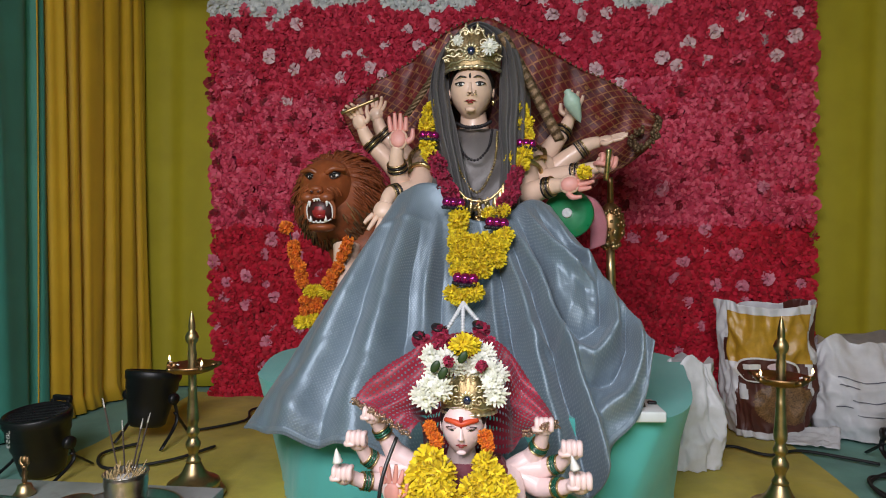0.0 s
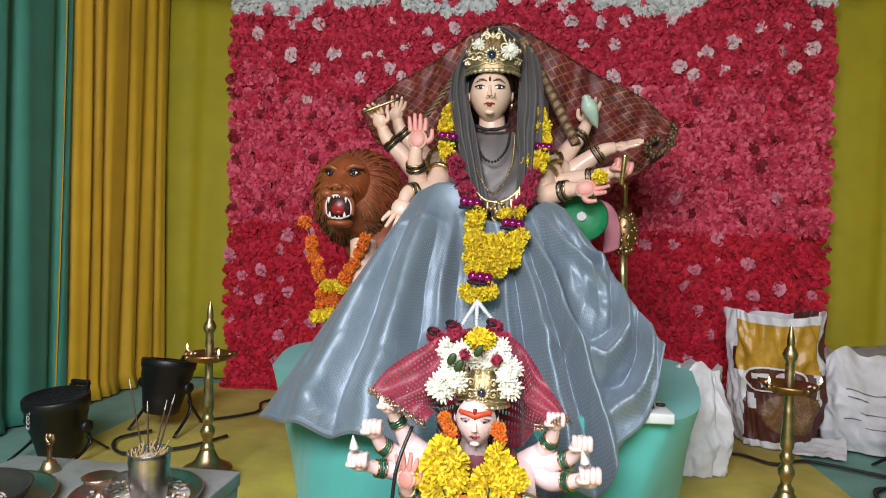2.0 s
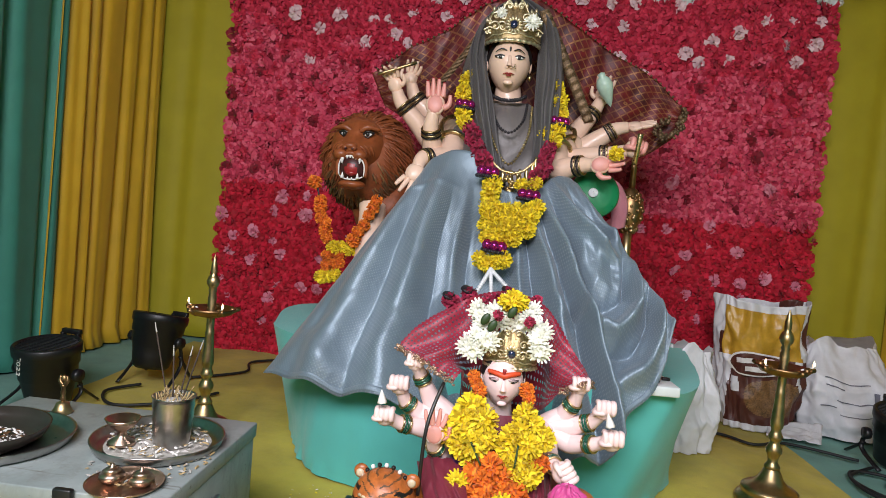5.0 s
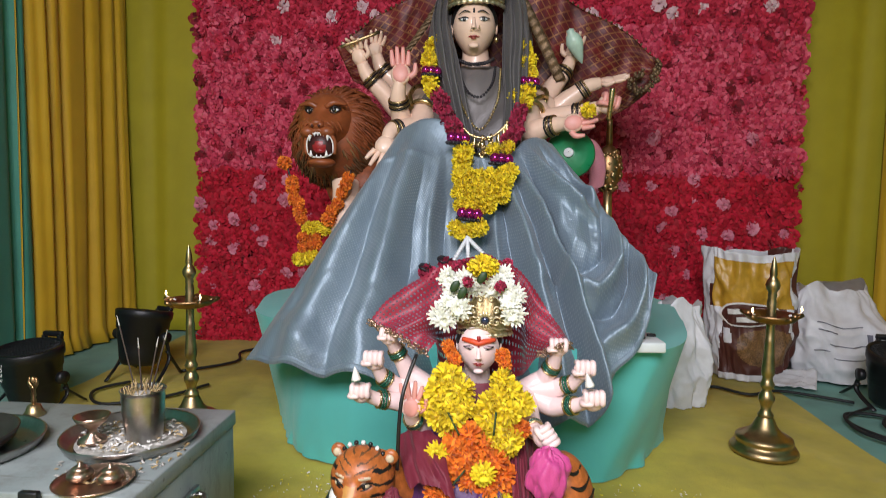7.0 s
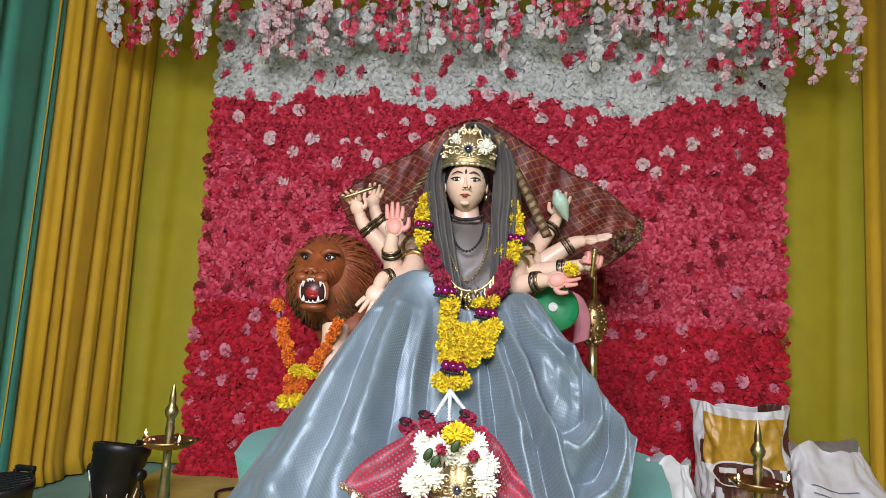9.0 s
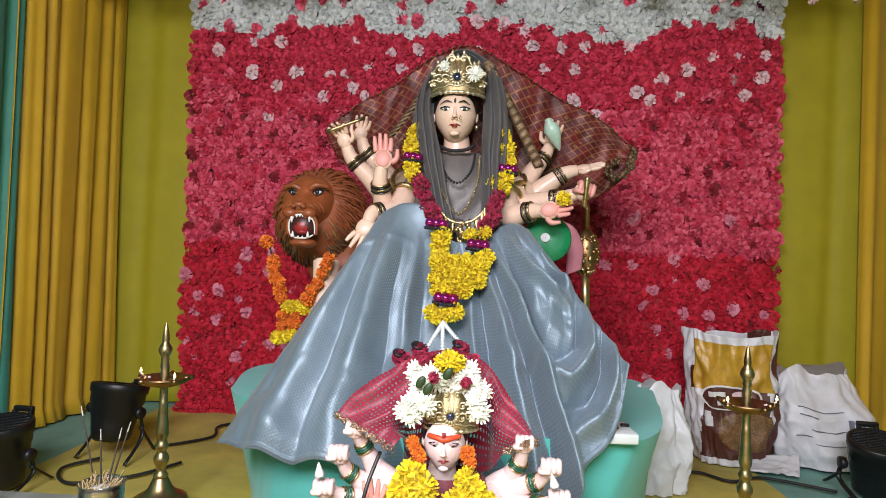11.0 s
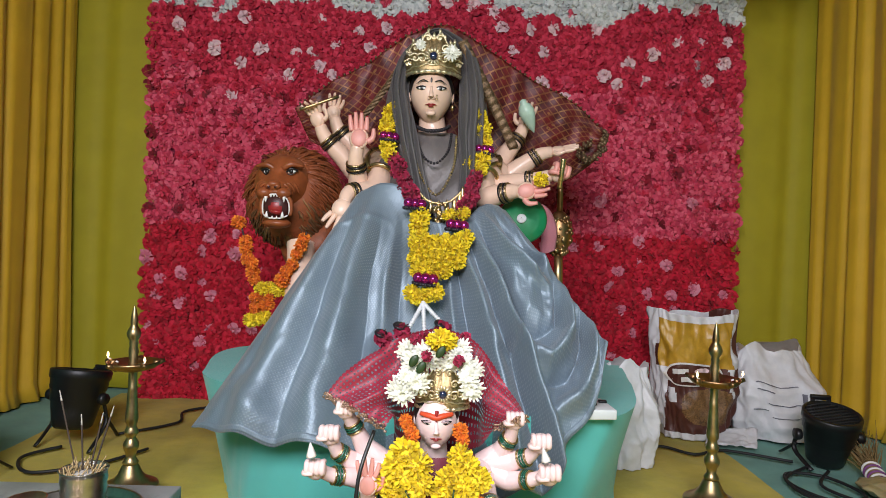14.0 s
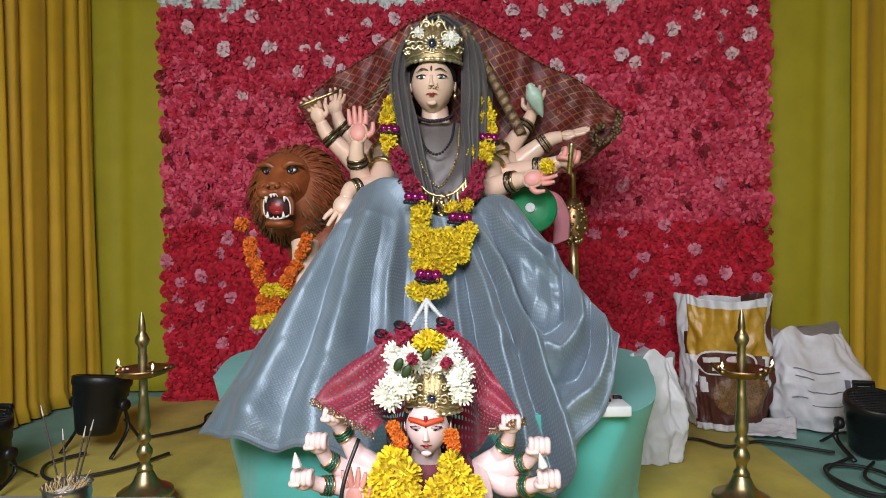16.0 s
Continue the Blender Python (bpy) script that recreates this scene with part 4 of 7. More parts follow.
# ---- the lion ----
def lion():
    g = Geo()
    mats = [M[k] for k in ("lion_face", "mane_rust", "mane_brown", "mane_straw", "paint_red", "paint_white", "paint_black", "skin_paint", "lip_dark")]
    FA, RU, BR, ST, RE, WH, BL, SK, LI = range(9)
    c = Vector((-0.539, 2.75, 0.996))
    g.ell(c, (0.150, 0.15, 0.170), mi=RU, seg=24, ring=16)
    f = Vector((-0.556, 2.66, 1.035))

    def skull(u, v):
        a, p = 2 * math.pi * u, math.pi * (v - 0.5)
        d = Vector((math.cos(p) * math.sin(a), -math.cos(p) * math.cos(a), math.sin(p)))
        q = Vector((d.x * 0.096, d.y * 0.088, d.z * 0.102))
        front = max(0.0, -d.y)
        muzzle = math.exp(-((d.x / 0.50) ** 2) - ((d.z + 0.20) / 0.42) ** 2) * front
        q.y -= 0.058 * muzzle
        cheek = math.exp(-(((abs(d.x) - 0.62) / 0.22) ** 2) - ((d.z + 0.1) / 0.35) ** 2) * front
        q.y -= 0.018 * cheek
        q.y -= 0.020 * math.exp(-((d.x / 0.2) ** 2)) * max(0, d.z) * front
        socket = math.exp(-(((abs(d.x) - 0.42) / 0.16) ** 2) - ((d.z - 0.30) / 0.13) ** 2) * front
        q.y += 0.020 * socket
        brow = math.exp(-(((abs(d.x) - 0.42) / 0.26) ** 2) - ((d.z - 0.50 - 0.2 * (abs(d.x) - 0.4)) / 0.10) ** 2) * front
        q.y -= 0.018 * brow
        q.y -= 0.006 * front * math.cos(math.hypot(d.x * 0.9, d.z + 0.25) * 34) * max(0, abs(d.x) - 0.3)
        return f + q

    g.grid(skull, 72, 48, FA, loop=True)
    n0 = Vector((-0.558, 2.520, 1.018))
    g.ell(n0 + Vector((0, 0.012, 0.006)), (0.024, 0.020, 0.013), mi=FA, seg=16, ring=10)
    for s in (-1, 1):
        g.ell(n0 + Vector((s * 0.014, 0.004, -0.001)), (0.011, 0.011, 0.009), mi=FA, seg=12, ring=8)
        g.ell(n0 + Vector((s * 0.011, -0.004, -0.004)), (0.005, 0.005, 0.004), mi=LI, seg=8, ring=6)
        g.ell(n0 + Vector((s * 0.030, 0.022, -0.022)), (0.027, 0.026, 0.020), mi=FA, seg=16, ring=10)
        for k in range(3):
            g.tube([n0 + Vector((s * (0.020 + 0.006 * k), 0.02 + 0.008 * k, 0.012 + 0.006 * k)), n0 + Vector((s * (0.040 + 0.010 * k), 0.026 + 0.012 * k, 0.002 + 0.004 * k)), n0 + Vector((s * (0.052 + 0.010 * k), 0.034 + 0.014 * k, -0.018))], [0.002, 0.005, 0.002], FA, 7, 4)
    m = Vector((-0.550, 2.558, 0.956))
    g.ell(m, (0.044, 0.034, 0.044), mi=LI, seg=20, ring=12)
    g.ell(m + Vector((0, -0.004, -0.002)), (0.037, 0.031, 0.037), mi=RE, seg=20, ring=12)
    g.ell(m + Vector((0.003, -0.022, -0.020)), (0.020, 0.018, 0.010), mi=RE, seg=12, ring=8)
    g.tube([m + Vector((-0.046, -0.012, -0.03)), m + Vector((-0.047, -0.016, 0.014)), m + Vector((-0.024, -0.026, 0.040)), m + Vector((0.0, -0.03, 0.044)), m + Vector((0.024, -0.026, 0.040)), m + Vector((0.047, -0.016, 0.014)), m + Vector((0.046, -0.012, -0.03))], 0.0065, FA, 8, 5)
    g.tube([m + Vector((-0.042, -0.014, -0.028)), m + Vector((-0.041, -0.022, 0.010)), m + Vector((-0.022, -0.030, 0.033)), m + Vector((0.022, -0.030, 0.033)), m + Vector((0.041, -0.022, 0.010)), m + Vector((0.042, -0.014, -0.028))], 0.0026, WH, 8, 5)
    g.tube([m + Vector((-0.038, -0.018, -0.030)), m + Vector((-0.018, -0.028, -0.040)), m + Vector((0.018, -0.028, -0.040)), m + Vector((0.038, -0.018, -0.030))], 0.0026, WH, 8, 5)
    for dx, dz, s, r in ((-0.030, 0.028, -1, 0.008), (0.028, 0.030, -1, 0.008), (-0.026, -0.038, 1, 0.008), (0.024, -0.038, 1, 0.008), (-0.014, 0.034, -0.45, 0.006), (-0.004, 0.035, -0.4, 0.006), (0.006, 0.035, -0.4, 0.006), (0.015, 0.034, -0.45, 0.006), (-0.008, -0.040, 0.35, 0.005), (0.006, -0.040, 0.35, 0.005)):
        p = m + Vector((dx, -0.030, dz))
        g.tube([p, p + Vector((0, -0.002, s * 0.019))], [r * 0.85, 0.0015], WH, 8, 3)
    g.ell(m + Vector((0, 0.004, -0.056)), (0.046, 0.040, 0.017), mi=FA, seg=16, ring=10)
    for p, s in (((-0.592, 2.590, 1.068), -1), ((-0.513, 2.587, 1.071), 1)):
        p = Vector(p)
        g.ell(p, (0.014, 0.009, 0.007), (0, -s * 8, 0), WH, 12, 8)
        g.ell(p + Vector((-0.001, -0.007, 0.001)), (0.0075, 0.005, 0.008), mi=BL, seg=10, ring=6)
        g.tube([p + Vector((-s * 0.020, -0.006, -0.004)), p + Vector((0, -0.011, 0.010)), p + Vector((s * 0.020, -0.002, 0.005))], 0.0032, BL, 7, 4)
        g.tube([p + Vector((-s * 0.020, -0.006, -0.004)), p + Vector((0, -0.009, -0.010)), p + Vector((s * 0.020, -0.002, 0.004))], 0.0018, BL, 7, 4)
        g.tube([p + Vector((-s * 0.026, -0.012, 0.008)), p + Vector((0, -0.014, 0.023)), p + Vector((s * 0.038, 0.0, 0.018))], [0.009, 0.010, 0.005], FA, 8, 4)
    rng = random.Random(6)
    for k in range(3400):
        a, q = rng.uniform(0, 6.283), rng.uniform(0.30, 1.0)
        d = Vector((math.cos(a) * q, -math.sqrt(max(0, 1 - q * q)) * 0.9 + rng.uniform(-0.05, 0.35), math.sin(a) * q))
        fx, fz = d.x + 0.12, d.z - 0.18
        if d.y < 0 and math.hypot(fx / 0.50, fz / 0.44) < 1 or (abs(fx) < 0.34 and -0.62 < d.z < 0.3 and d.y < 0.1):
            continue
        p = c + Vector((d.x * 0.150, d.y * 0.150, d.z * 0.166))
        flow = Vector((1.1 * fx, 0.35, -0.75 + 1.5 * max(0, d.z - 0.15)))
        flow = (flow - 0.80 * flow.dot(d) * d / max(d.length_squared, 0.1)).normalized()
        n = rng.uniform(0.035, 0.075)
        mi = rng.choice((RU, RU, FA, RU)) if d.z > rng.uniform(-0.30, 0.05) else rng.choice((BR, ST, BR, RU))
        w = rng.uniform(0.0025, 0.0055)
        side = Vector((rng.uniform(-1, 1), rng.uniform(-1, 0.3), rng.uniform(-0.6, 0.3))) * 0.012
        g.tube([p, p + flow * n * 0.5 + d * 0.007, p + flow * n + side], [w, w * 0.9, 0.0008], mi, 4, 3)
    g.tube([(-0.498, 2.72, 0.874), (-0.426, 2.8, 0.795), (-0.22, 2.9, 0.60)], [0.10, 0.15, 0.2], RU, 18, 5)
    g.tube([(-0.491, 2.66, 0.834), (-0.49, 2.64, 0.757), (-0.50, 2.62, 0.405)], [0.05, 0.045, 0.05], SK, 12, 5)
    tagged(g.obj("lion_statue", mats), "roaring brown lion statue with a shaggy mane", "statue")


M["lip_dark"] = plain("lip_dark", (0.05, 0.012, 0.010), 0.4)
lion()


# ---- what stands behind the right arms ----
def shield():
    t = thing("round_shield", "round green shield with a pale boss beside the statue", "shield", (0.262, 2.74, 0.938))
    g = Geo()
    g.lathe([(0.001, 0.022), (0.02, 0.022), (0.03, 0.018), (0.055, 0.016), (0.078, 0.006), (0.082, 0.0), (0.078, -0.006), (0.001, -0.01)], (0.256, 2.63, 0.94), 0, 40, (80, 0, -8))
    g.obj("disc", M["paint_green"], t)
    b = Geo()
    b.lathe([(0.001, 0.034), (0.006, 0.032), (0.008, 0.026), (0.014, 0.0265), (0.016, 0.022), (0.014, 0.018)], (0.252, 2.625, 0.939), 0, 24, (80, 0, -8))
    b.obj("boss", M["bead_white"], t, "pale domed boss")
    s = Geo()
    line = along([(0.28, 2.8, 1.008), (0.338, 2.77, 0.979), (0.369, 2.76, 0.91), (0.37, 2.78, 0.83)])
    s.grid(lambda u, v: line(u) + Vector(((v - 0.5) * 0.055, -0.012 * math.sin(math.pi * v), (v - 0.5) * 0.02)), 40, 8)
    s.obj("rim_cloth", M["rose_cloth"], t, "rose-pink cloth round the rim", thick=0.004)


shield()


def mace():
    g = Geo()
    rng = random.Random(3)
    c = Vector((0.422, 2.84, 0.924))
    g.ell(c + Vector((0, 0, -0.02)), (0.045, 0.04, 0.085), mi=0, seg=20, ring=14)
    for k in range(120):
        a, z = rng.uniform(0, 6.283), rng.uniform(-0.08, 0.06)
        r = math.sqrt(max(0, 1 - (z / 0.09) ** 2))
        g.ell(c + Vector((0.045 * r * math.cos(a), 0.04 * r * math.sin(a), z - 0.02)), rng.uniform(0.006, 0.010), mi=rng.choice((0, 0, 1)), seg=7, ring=5)
    g.tube([c + Vector((0, 0, 0.06)), c + Vector((-0.004, -0.02, 0.15))], [0.012, 0.010], 0, 10)
    g.tube([c + Vector((0, 0, -0.1)), (c.x + 0.01, 2.84, 0.405)], [0.016, 0.02], 1, 10)
    tagged(g.obj("mace", [M["brass_dark"], M["brass"]]), "knobbed brass mace standing beside the shield", "mace")


mace()

# ---- flowers on strings ----
def pompom(r, rng, count=70, wide=0.42, open_up=0.0):
    """A marigold head: many short petals standing out all round."""
    g = Geo()
    for k in range(count):
        z = 1 - 2 * (k + 0.5) / count
        a = k * 2.39996 + rng.uniform(-0.2, 0.2)
        q = math.sqrt(1 - z * z)
        d = Vector((q * math.cos(a), q * math.sin(a), z))
        s = d.cross(Vector((rng.uniform(-1, 1), rng.uniform(-1, 1), rng.uniform(-1, 1)))).normalized()
        t = d.cross(s)
        n, w = r * rng.uniform(0.85, 1.12), r * wide * 0.5
        b = d * r * 0.45
        g.add([b - s * w * 0.6, b + s * w * 0.6, d * n + s * w + t * w * 0.3, d * n * 1.08 + t * w * 0.8, d * n - s * w + t * w * 0.3], [(0, 1, 2, 3, 4)])
    g.ell((0, 0, 0), r * 0.62, mi=0, seg=8, ring=6)
    return g


def chrysanthemum(r, rng):
    """A daisy-like head facing -y with long petals in three rings."""
    g = Geo()
    for count, far, lift in ((16, 1.0, 0.15), (13, 0.8, 0.4), (9, 0.5, 0.75)):
        for k in range(count):
            a = 6.283 * k / count + rng.uniform(-0.1, 0.1)
            d, s = Vector((math.cos(a), 0, math.sin(a))), Vector((-math.sin(a), 0, math.cos(a)))
            w, n = r * 0.14, r * far * rng.uniform(0.85, 1.1)
            up = Vector((0, -r * lift, 0))
            g.add([d * n * 0.15 - s * w * 0.5, d * n * 0.15 + s * w * 0.5, d * n * 0.6 + s * w + up, d * n + s * w * 0.4 + up * 0.8, d * n - s * w * 0.4 + up * 0.8, d * n * 0.6 - s * w + up], [(0, 1, 2, 5), (5, 2, 3, 4)])
    g.ell((0, -r * 0.2, 0), (r * 0.25, r * 0.3, r * 0.25), mi=0, seg=8, ring=6)
    return g


FR = random.Random(21)
POM = {k: [pompom(1.0, FR, n, w).mesh("marigold", M[m]) for _ in range(3)] for k, m, n, w in (
    ("yellow", "marigold_yellow", 150, 0.27), ("orange", "marigold_orange", 150, 0.27), ("maroon", "petal_maroon", 60, 0.55))}
DAISY = [chrysanthemum(1.0, FR).mesh("chrysanthemum", M["chrysanthemum_white"]) for _ in range(3)]
DAISY_YELLOW = [chrysanthemum(1.0, FR).mesh("chrysanthemum", M["marigold_yellow"]) for _ in range(2)]


def bloom(name, mesh, at, r, parent, face=False):
    """One flower head of radius r as a part of its garland."""
    ob = new(name, mesh)
    ob.parent = parent
    ob.matrix_parent_inverse = parent.matrix_basis.inverted()
    turn = (FR.uniform(-0.3, 0.3), FR.uniform(0, 6.28), FR.uniform(-0.3, 0.3)) if face else (FR.uniform(0, 6.28), FR.uniform(0, 6.28), FR.uniform(0, 6.28))
    ob.matrix_basis = Matrix.LocRotScale(at, Euler(turn), (r, r * FR.uniform(0.85, 1), r))
    return ob


def strand(parent, pts, kind, r, step, jitter=0.006, name="marigold"):
    line = along(pts)
    n = max(1, int(line.length / step))
    for k in range(n + 1):
        p = line(k / n) + Vector((FR.uniform(-1, 1), FR.uniform(-1, 0.4), FR.uniform(-1, 1))) * jitter
        bloom(name, FR.choice(POM[kind]), p, r * FR.uniform(0.88, 1.12), parent)


def bead_band(parent, c, r, side=(1, 0, -0.1)):
    """Three bright beads in a row between two dark discs."""
    c, s = Vector(c), Vector(side).normalized()
    for k in (-1, 0, 1):
        g = Geo()
        g.ell(c + s * r * 1.25 * k + Vector((0, -r * 1.0 + 0.35 * r * abs(k), r * 0.15)), r * 0.98, mi=0, seg=18, ring=12)
        g.obj("bead", M["bead_magenta"], parent)
    for up in (-1,):
        g = Geo()
        e = math.degrees(math.atan2(-s.z, s.x))
        g.lathe([(0.001, 0.004), (r * 2.0, 0.005), (r * 2.25, 0.0), (r * 2.0, -0.005), (0.001, -0.004)], c + Vector((0, 0, up * r * 0.85)), 0, 24, (0, e, 0))
        for k in range(16):
            a = 6.283 * k / 16
            g.ell(c + Vector((0, 0, up * r * 0.85)) + s * r * 2.1 * math.cos(a) + Vector((0, 1, 0)) * r * 2.1 * math.sin(a), 0.006, mi=0, seg=6, ring=5)
        g.obj("dark_disc", M["bead_black"], parent)


def large_garland():
    t = thing("large_garland", "long garland of yellow marigolds, maroon petals and magenta beads", "garland", (-0.037, 2.4, 0.827))
    strand(t, [(-0.188, 2.68, 1.308), (-0.204, 2.66, 1.262), (-0.204, 2.64, 1.227)], "yellow", 0.028, 0.022, 0.010)
    bead_band(t, (-0.199, 2.62, 1.2), 0.015)
    strand(t, [(-0.198, 2.61, 1.167), (-0.183, 2.59, 1.138)], "yellow", 0.029, 0.02, 0.010)
    strand(t, [(-0.173, 2.58, 1.118), (-0.151, 2.54, 1.058), (-0.112, 2.46, 0.995)], "maroon", 0.023, 0.014, 0.008, "maroon_flower")
    bead_band(t, (-0.1, 2.43, 0.967), 0.016)
    strand(t, [(-0.087, 2.42, 0.934), (-0.082, 2.4, 0.867), (-0.071, 2.38, 0.826)], "yellow", 0.029, 0.020, 0.010)
    strand(t, [(0.095, 2.68, 1.299), (0.114, 2.66, 1.25), (0.115, 2.64, 1.201)], "yellow", 0.027, 0.022, 0.010)
    bead_band(t, (0.119, 2.62, 1.167), 0.015)
    strand(t, [(0.109, 2.6, 1.129), (0.103, 2.58, 1.096), (0.08, 2.59, 1.115)], "yellow", 0.027, 0.018, 0.010)
    strand(t, [(0.094, 2.56, 1.075), (0.077, 2.5, 1.01), (0.046, 2.44, 0.953)], "maroon", 0.022, 0.014, 0.008, "maroon_flower")
    strand(t, [(0.012, 2.43, 0.936), (0.046, 2.43, 0.942)], "yellow", 0.022, 0.018, 0.008)
    bead_band(t, (0.029, 2.41, 0.906), 0.016)
    for a, b in (((-0.089, 2.38, 0.85), (0.059, 2.38, 0.867)), ((-0.09, 2.37, 0.825), (0.044, 2.37, 0.836)), ((-0.085, 2.365, 0.799), (0.025, 2.365, 0.805)), ((-0.08, 2.36, 0.773), (-0.003, 2.36, 0.774))):
        for k in range(6):
            q = Vector(a).lerp(Vector(b), k / 5)
            bloom("marigold", FR.choice(POM["yellow"]), q + Vector((FR.uniform(-1, 1), FR.uniform(-1, 0), FR.uniform(-1, 1))) * 0.006, 0.026, t)
    bead_band(t, (-0.06, 2.355, 0.745), 0.017)
    strand(t, [(-0.092, 2.345, 0.701), (-0.062, 2.34, 0.697), (-0.033, 2.345, 0.708)], "yellow", 0.025, 0.019, 0.006)
    ends = ((-0.099, 2.2, 0.622), (-0.057, 2.2, 0.61), (-0.003, 2.2, 0.631))
    for e in ends:
        g = Geo()
        line = along([(-0.065, 2.32, 0.68), Vector((-0.065, 2.32, 0.68)).lerp(Vector(e), 0.5) + Vector((0, -0.01, 0)), e])
        n = 2 * int(line.length / 0.012)
        g.tube([line(k / n) for k in range(n + 1)], [0.002 if k % 2 else 0.0068 for k in range(n + 1)], 0, 8, 3)
        g.obj("bead_string", M["bead_white"], t, "string of small white beads")
    for e in ((-0.117, 2.19, 0.614), (-0.165, 2.18, 0.594), (-0.008, 2.19, 0.623)):
        bloom("maroon_flower", FR.choice(POM["maroon"]), Vector(e), 0.024, t)
        g = Geo()
        g.lathe([(0.001, 0.004), (0.017, 0.004), (0.019, 0.0), (0.017, -0.004), (0.001, -0.004)], Vector(e) + Vector((-0.006, 0, 0.014)), 0, 18, (20, 15, 0))
        g.obj("dark_disc", M["bead_black"], t)


large_garland()


def lion_garland():
    t = thing("lion_garland", "loose string of orange and yellow marigolds over the lion", "garland", (-0.633, 2.6, 0.713))
    for a, b, n, kind in ((((-0.687, 2.62, 0.902)), ((-0.687, 2.62, 0.9)), 1, "orange"), (((-0.67, 2.62, 0.838)), ((-0.639, 2.62, 0.711)), 6, "orange"), (((-0.462, 2.56, 0.852)), ((-0.533, 2.59, 0.719)), 6, "orange"),
                          (((-0.617, 2.62, 0.684)), ((-0.556, 2.61, 0.688)), 4, "yellow"), (((-0.63, 2.62, 0.651)), ((-0.566, 2.62, 0.662)), 4, "orange"), (((-0.631, 2.62, 0.617)), ((-0.583, 2.62, 0.627)), 3, "orange"), (((-0.638, 2.62, 0.579)), ((-0.6, 2.62, 0.592)), 3, "yellow")):
        for k in range(n):
            p = Vector(a).lerp(Vector(b), k / max(1, n - 1))
            bloom("marigold", FR.choice(POM[kind]), p + Vector((FR.uniform(-1, 1), 0, FR.uniform(-1, 1))) * 0.006, FR.uniform(0.019, 0.026), t)
    g = Geo()
    g.tube([(-0.688, 2.62, 0.909), (-0.67, 2.62, 0.838), (-0.643, 2.62, 0.711), (-0.595, 2.63, 0.618), (-0.544, 2.6, 0.699), (-0.486, 2.57, 0.798), (-0.45, 2.55, 0.875)], 0.003, 0, 6, 5)
    g.obj("string", M["bead_black"], t, "dark thread")


lion_garland()


def hanging_garland():
    t = thing("hanging_garland", "string of orange and yellow marigolds hanging from the ceiling", "garland", (-1.672, 2.3, 2.99))
    rng = random.Random(5)
    z = 0.42
    while z < 2.96:
        kind = "yellow" if (z * 4) % 1 < 0.25 else "orange"
        bloom("marigold", rng.choice(POM[kind]), Vector((-1.672 + rng.uniform(-0.008, 0.008), 2.3 + rng.uniform(-0.008, 0.008), z)), 0.031, t)
        z += 0.045
    g = Geo()
    g.tube([(-1.672, 2.3, 0.42), (-1.672, 2.3, 2.995)], 0.002, 0, 6)
    g.obj("string", M["bead_black"], t)


hanging_garland()
bloom_y = DAISY_YELLOW


def loose_flower(name, mesh, at, r, label, face=False):
    t = thing(name, label, "flower", at)
    bloom("flower_head", mesh, Vector(at), r, t, face)


loose_flower("marigold_flower", POM["yellow"][0], (0.293, 2.5, 1.063), 0.024, "yellow marigold stuck on the statue's hand")
loose_flower("white_flower", DAISY[0], (0, 2.635, 1.492), 0.030, "white flower tucked into the statue's crown", True)
loose_flower("white_flower", DAISY[1], (-0.106, 2.66, 1.526), 0.020, "small white flower tucked into the statue's crown", True)


# ---- the hanging blossom fringe above the flower wall ----
def fringe():
    rng = random.Random(13)
    blossoms = []
    for m in ("flower_white", "flower_blush", "flower_pink", "flower_crimson"):
        g = rosette(0.026, rng, ((5, 1.0, 0.1), (4, 0.5, 0.5)))
        blossoms.append(g)
    names = ("white", "blush", "pink", "crimson")
    for part_i, (x0, x1, y, z0) in enumerate(((-2.0, -1.35, 3.42, 2.22), (-1.35, -0.6, 3.5, 2.25), (-0.6, 0.2, 3.5, 2.24), (0.2, 1.0, 3.5, 2.25), (1.0, 1.78, 3.42, 2.17))):
        t = thing("blossom_fringe", "fringe of pink and white artificial wisteria strings under the ceiling", "flower fringe", ((x0 + x1) / 2, y, 2.99), "blossom fringe")
        for s in range(int((x1 - x0) / 0.048)):
            x, yy = x0 + s * 0.048 + rng.uniform(-0.02, 0.02), y + rng.uniform(-0.12, 0.12)
            z, low = 2.97, z0 + rng.uniform(-0.10, 0.14)
            tone = rng.choices(range(4), (6, 6, 3, 2))[0]
            g = Geo()
            g.tube([(x, yy, 3.0), (x + rng.uniform(-0.01, 0.01), yy, (3 + low) / 2), (x + rng.uniform(-0.02, 0.02), yy, low)], 0.0015, 4, 5, 4)
            while z > low:
                for _ in range(2):
                    k = tone if rng.random() < 0.7 else rng.randrange(3)
                    m = Matrix.Translation((x + rng.uniform(-0.028, 0.028), yy + rng.uniform(-0.028, 0.028), z)) @ Euler((rng.uniform(-0.9, 0.9), rng.uniform(0, 6.28), rng.uniform(-1.2, 1.2))).to_matrix().to_4x4()
                    g.put(blossoms[k], m @ Matrix.Scale(rng.uniform(0.7, 1.1), 4), k)
                z -= rng.uniform(0.026, 0.04)
            g.obj("blossom_string", [M["flower_" + n] for n in names] + [M["leaf"]], t)


fringe()

